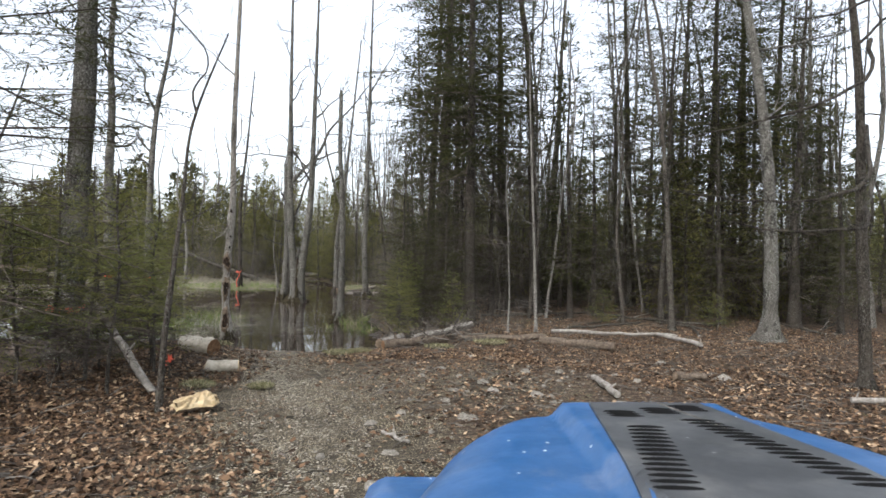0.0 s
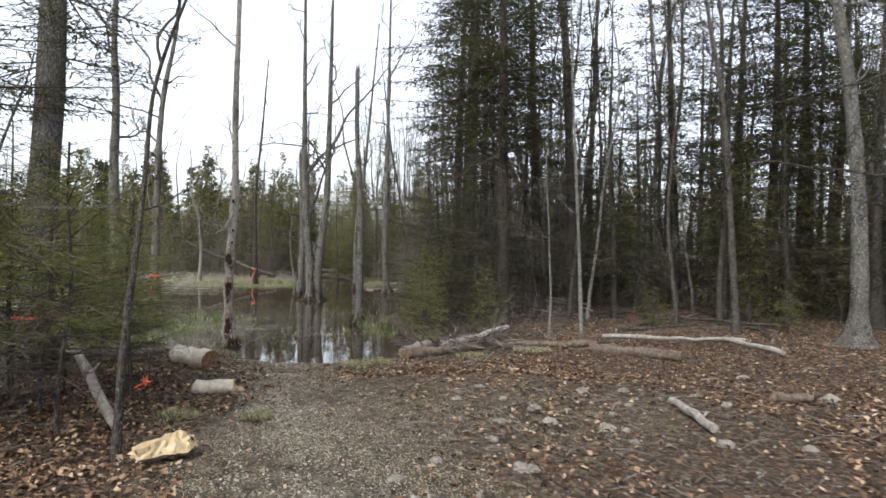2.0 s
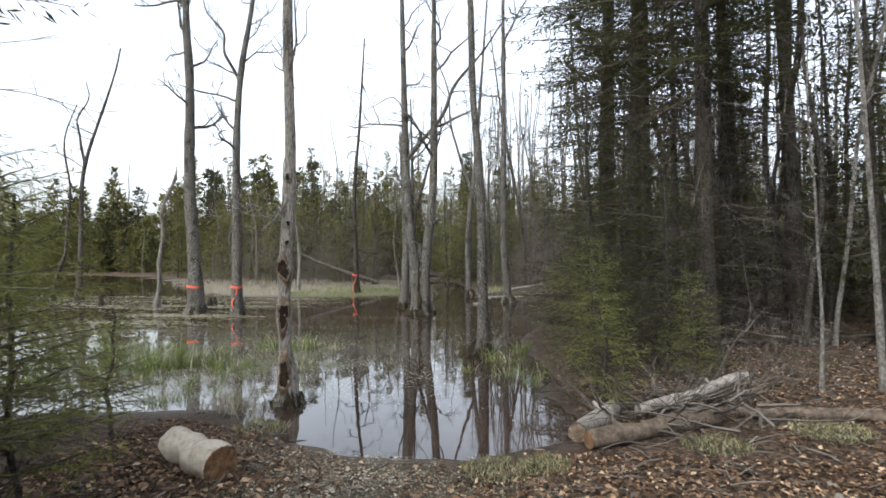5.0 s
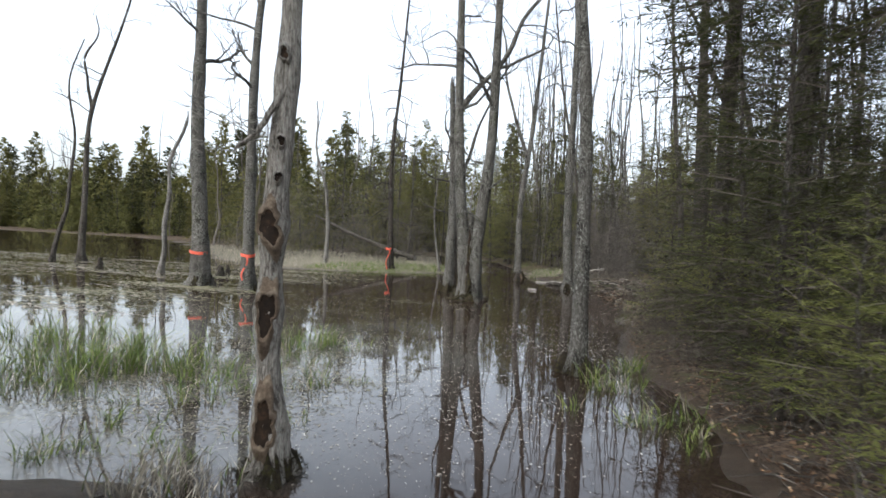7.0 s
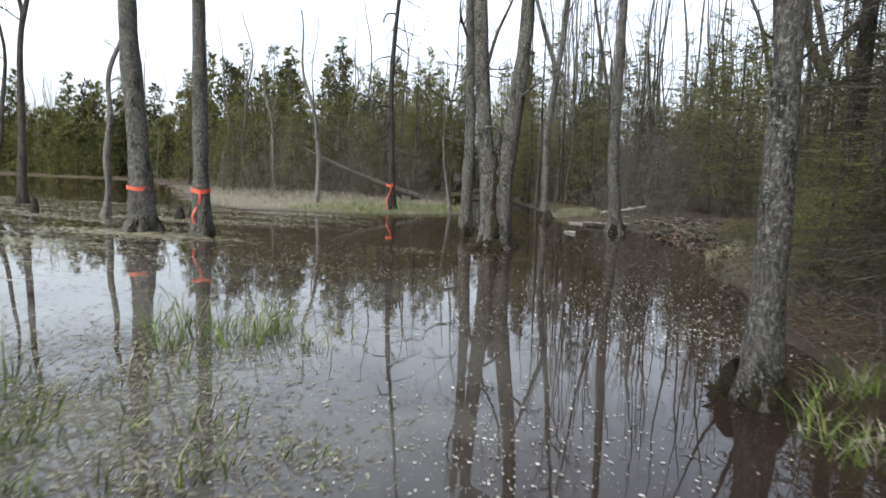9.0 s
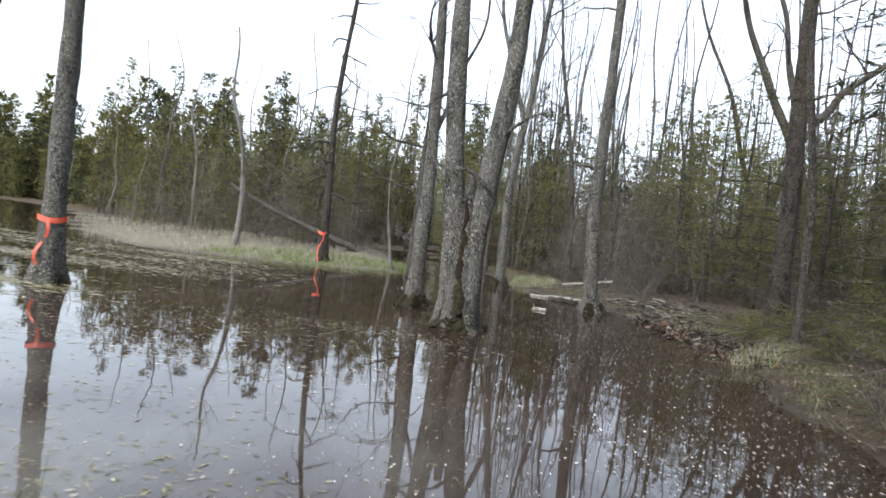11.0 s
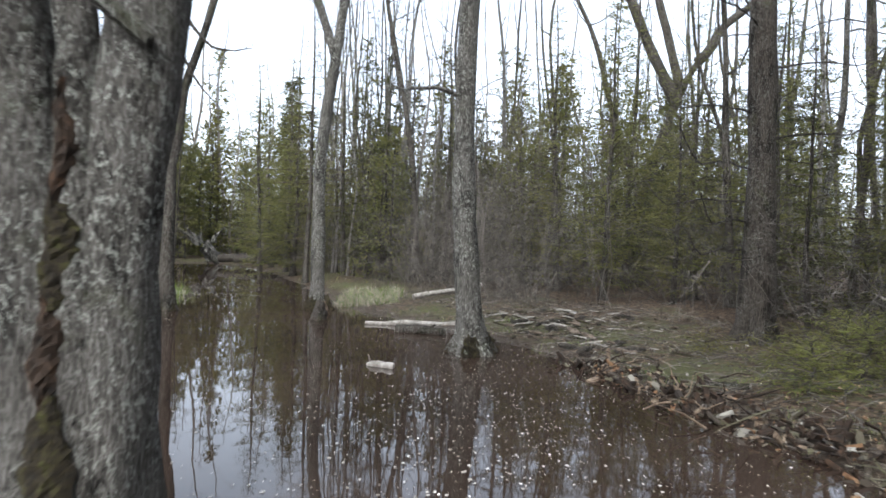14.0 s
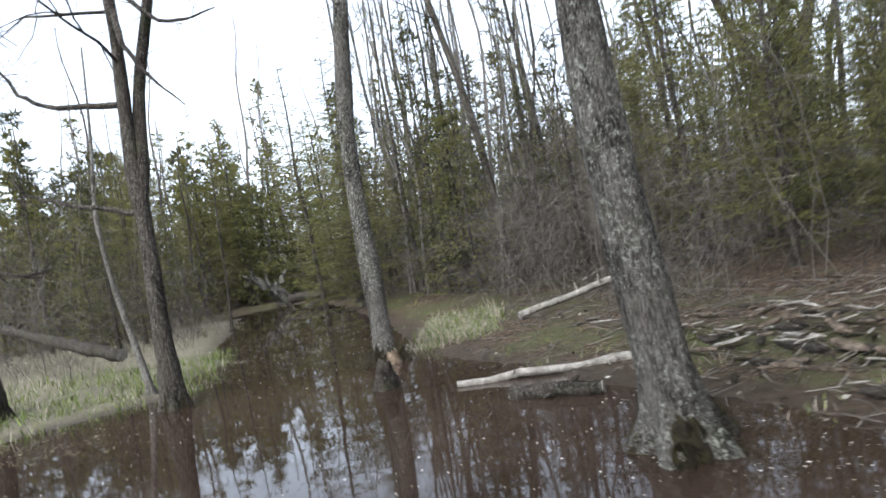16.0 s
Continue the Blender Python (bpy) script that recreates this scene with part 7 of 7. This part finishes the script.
def sedge():
    rng = np.random.default_rng(302)
    g = Geo()

    def tuft(x, y, n, h, spread, dry, fat=1.0):
        a, rr = rng.random(n) * 6.28, spread * np.sqrt(rng.random(n))
        px, py = x + np.cos(a) * rr, y + np.sin(a) * rr
        z = np.maximum(height(px, py), -0.08)
        lean = rng.normal(0, 0.42, (n, 2))
        L = h * rng.uniform(0.45, 1.15, n)
        d = unit(np.column_stack([lean, np.ones(n)]))
        b = rng.random(n) * 6.28
        sd = np.stack([np.cos(b), np.sin(b), b * 0], 1)
        base = np.column_stack([px, py, z])
        mid = base + d * L[:, None] * 0.6
        d2 = unit(d + np.column_stack([lean * 1.6 + rng.normal(0, 0.25, (n, 2)), -0.15 * np.ones(n)]))
        w = fat * rng.uniform(0.003, 0.007, n)[:, None]
        slot = (rng.random(n) < dry).astype(int)
        for s in (0, 1):
            k = slot == s
            v = np.stack([base[k] - sd[k] * w[k], base[k] + sd[k] * w[k], mid[k] + sd[k] * w[k] * 0.8, mid[k] - sd[k] * w[k] * 0.8], 1)
            g.add(v.reshape(-1, 3), np.arange(4 * k.sum()).reshape(-1, 4), s)
            tip = mid[k] + d2[k] * L[k][:, None] * 0.45
            v = np.stack([mid[k] - sd[k] * w[k] * 0.8, mid[k] + sd[k] * w[k] * 0.8, tip + sd[k] * w[k] * 0.1, tip - sd[k] * w[k] * 0.1], 1)
            g.add(v.reshape(-1, 3), np.arange(4 * k.sum()).reshape(-1, 4), s)

    for x, y, n_, sp, h in ((-7.7, 15.1, 8, 0.5, 0.4), (-8.1, 16.1, 14, 0.7, 0.5), (-7.6, 16.4, 14, 0.6, 0.5), (-6.9, 16.5, 9, 0.5, 0.4), (-6.0, 15.8, 7, 0.5, 0.32), (-6.0, 14.5, 7, 0.5, 0.3), (-5.9, 13.9, 6, 0.4, 0.3),
                            (-7.0, 18.5, 8, 0.4, 0.42), (-6.6, 18.7, 8, 0.4, 0.42), (-6.2, 18.9, 4, 0.4, 0.3), (-6.3, 17.4, 5, 0.5, 0.25), (-5.5, 16.8, 5, 0.4, 0.3), (-5.8, 16.5, 5, 0.5, 0.25), (-6.3, 16.6, 5, 0.5, 0.25),
                            (-5.0, 15.0, 4, 0.4, 0.22), (-5.0, 14.2, 5, 0.4, 0.25), (-9.2, 15.5, 16, 1.0, 0.5), (-10.2, 17.2, 14, 1.0, 0.5), (-8.6, 14.3, 10, 0.8, 0.4), (-2.2, 18.2, 7, 0.4, 0.35), (-2.0, 19.2, 6, 0.3, 0.3), (-1.6, 16.8, 8, 0.5, 0.3)):
        for _ in range(int(n_ * (1.9 if x < -7.2 else 1.3))):
            tuft(x + rng.normal(0, sp * 0.6), y + rng.normal(0, sp * 0.6), 18, h * rng.uniform(0.75, 1.35), 0.12, 0.22 if x < -7.2 else 0.3)
    for _ in range(640):
        t = rng.random()
        x, y = (-16.5 + 6.2 * rng.random(), 34.0 + 6.0 * rng.random() ** 1.6) if t < 0.6 else ((-12.5 + 1.3 * rng.random(), 36.5 + 5 * rng.random()) if t < 0.7 else (-7.3 + 1.2 * rng.random(), 37.0 + 2.4 * rng.random()))
        if from_shore(np.array([x]), np.array([y]))[0] > -0.35:
            tuft(x, y, 18, rng.uniform(0.08, 0.3), 0.2, 0.3 if t < 0.7 else 0.6)
    for _ in range(700):
        x, y = rng.uniform(-34, -14.3), rng.uniform(33, 50)
        if from_shore(np.array([x]), np.array([y]))[0] > -0.2:
            tuft(x, y, 9, rng.uniform(0.15, 0.4), 0.3, 0.97)
    for _ in range(70):
        k = int(rng.integers(10, 21))
        (ax, ay), (bx, by) = SHORE[k - 1], SHORE[k]
        f = rng.random()
        x, y = ax + (bx - ax) * f + rng.uniform(-0.1, 1.5), ay + (by - ay) * f + rng.normal(0, 0.3)
        tuft(x, y, 22, rng.uniform(0.05, 0.14), 0.2, 0.35, 0.5)
    for _ in range(14):
        tuft(-2.2 + rng.normal(0, 0.16), 27.2 + rng.normal(0, 0.25), 24, rng.uniform(0.25, 0.5), 0.16, 0.75, 0.6)
    for _ in range(46):
        y = rng.uniform(23.5, 27.5)
        x = np.interp(y, (21, 25, 27.8, 29.8, 32.4), (-2.3, -2.6, -2.4, -3.1, -3.9)) + rng.uniform(0.1, 1.3)
        tuft(x, y, 26, rng.uniform(0.04, 0.12), 0.2, 0.3, 0.4)
    for _ in range(40):
        tuft(rng.uniform(-2.3, -0.4), rng.uniform(28, 32.5), 26, rng.uniform(0.03, 0.09), 0.22, 0.4, 0.4)
    for _ in range(26):
        tuft(rng.uniform(-5.0, -4.2), rng.uniform(13.4, 14.1), 14, 0.3, 0.2, 0.95)
    tagged(new("sedge", g.mesh("sedge", ["grass", "straw"])), "green and dead straw-coloured sedge in and beside the water", "sedge", kind="stuff")


sedge()


def scum():
    rng = np.random.default_rng(303)
    g = Geo()

    def wet(x, y):
        return from_shore(x, y) < -0.1

    def flat(p, size, ratio, slot, z, along_x=None):
        m = len(p)
        a = rng.random(m) * 6.28 if along_x is None else rng.normal(along_x, 0.35, m)
        d, sd = np.stack([np.cos(a), np.sin(a), a * 0], 1), np.stack([-np.sin(a), np.cos(a), a * 0], 1)
        g.cards(np.column_stack([p, z + rng.uniform(0, 0.003, m)]), d, sd, size, size * ratio, slot)

    def drift(x, y):
        return wet(x, y) & (ripple(x + 3, y, 1.7) + 0.7 * ripple(x, y + 5, 0.55) > rng.uniform(-0.35, 0.45, len(x)))

    p = scatter(rng, 5200, lambda n: rng.normal(-3.9, 1.3, n), lambda n: rng.uniform(14, 37, n), drift)
    flat(p, 0.009 + 0.022 * rng.random(len(p)) ** 3, rng.uniform(0.4, 0.9, len(p)), 0, 0.004)
    p = scatter(rng, 1500, lambda n: rng.uniform(-10, -2, n), lambda n: rng.uniform(13, 40, n), drift)
    flat(p, 0.009 + 0.02 * rng.random(len(p)) ** 3, rng.uniform(0.4, 0.9, len(p)), 0, 0.004)
    # rafts of pale foam and seed fluff that drift together
    for cx, cy, sx, sy, n_ in ((-3.2, 16.5, 0.6, 0.5, 500), (-2.9, 20.6, 0.4, 0.5, 420), (-4.3, 17.6, 0.8, 0.5, 380), (-3.6, 22.2, 0.8, 0.6, 300), (-5.2, 29.0, 1.0, 0.8, 260), (-4.8, 27.2, 0.9, 0.8, 240), (-9.2, 41.0, 0.9, 2.6, 420), (-4.5, 15.2, 0.5, 0.4, 260)):
        n_ = int(n_ * 1.6)
        p = scatter(rng, n_, lambda n: rng.normal(cx, sx, n), lambda n: rng.normal(cy, sy, n), wet)
        flat(p, 0.008 + 0.03 * rng.random(n_) ** 2, rng.uniform(0.3, 0.8, n_), 0, 0.004)
    # streaks of floating weed
    for _ in range(560):
        t = rng.random()
        cx, cy = (rng.uniform(-16, -6), rng.uniform(19.5, 25.5)) if t < 0.22 else ((rng.uniform(-38, -12), rng.uniform(24, 35)) if t < 0.93 else (rng.uniform(-13.2, -10.4), rng.uniform(34, 47)))
        n_ = int(rng.integers(40, 110))
        p = np.stack([rng.normal(cx, 1.1 if cx < -9 else 0.7, n_), rng.normal(cy, 0.2, n_)], 1)
        p = p[wet(p[:, 0], p[:, 1])]
        if len(p):
            wide = 1.0 if cx < -13 and cy < 33 else 0.35
            flat(p, wide * rng.uniform(0.05, 0.24, len(p)), rng.uniform(0.08, 0.3, len(p)), 1 if rng.random() < 0.6 else 2, 0.003, 0.1)
    p = scatter(rng, 6000, lambda n: rng.normal(-7.0, 1.7, n), lambda n: rng.normal(16.2, 1.8, n), lambda x, y: drift(x, y) & (x < -4.4))
    flat(p, rng.uniform(0.02, 0.09, len(p)), rng.uniform(0.08, 0.25, len(p)), 1, 0.003)
    p = scatter(rng, 500, lambda n: rng.normal(-6.2, 1.2, n), lambda n: rng.normal(15.4, 1.1, n), lambda x, y: wet(x, y) & (x < -4.4))
    flat(p, rng.uniform(0.02, 0.09, len(p)), rng.uniform(0.06, 0.14, len(p)), 2, 0.007)
    for cx, cy, sx, sy, n_ in ((-6.6, 16.9, 0.7, 0.5, 2600), (-5.6, 15.6, 0.6, 0.7, 2200), (-7.2, 17.9, 0.6, 0.4, 1200), (-5.3, 16.8, 0.4, 0.4, 700), (-7.4, 15.6, 0.9, 0.8, 1500)):
        p = scatter(rng, n_, lambda n: rng.normal(cx, sx, n), lambda n: rng.normal(cy, sy, n), lambda x, y: drift(x, y) & (x < -4.5))
        flat(p, rng.uniform(0.015, 0.07, n_), rng.uniform(0.1, 0.4, n_), 3, 0.004)
    tagged(new("floating_scum", g.mesh("floating_scum", ["fleck", "mat_weed", "straw", "straw_wet"])), "pale flecks and weed mats floating on dark water", "scum", kind="stuff")


scum()
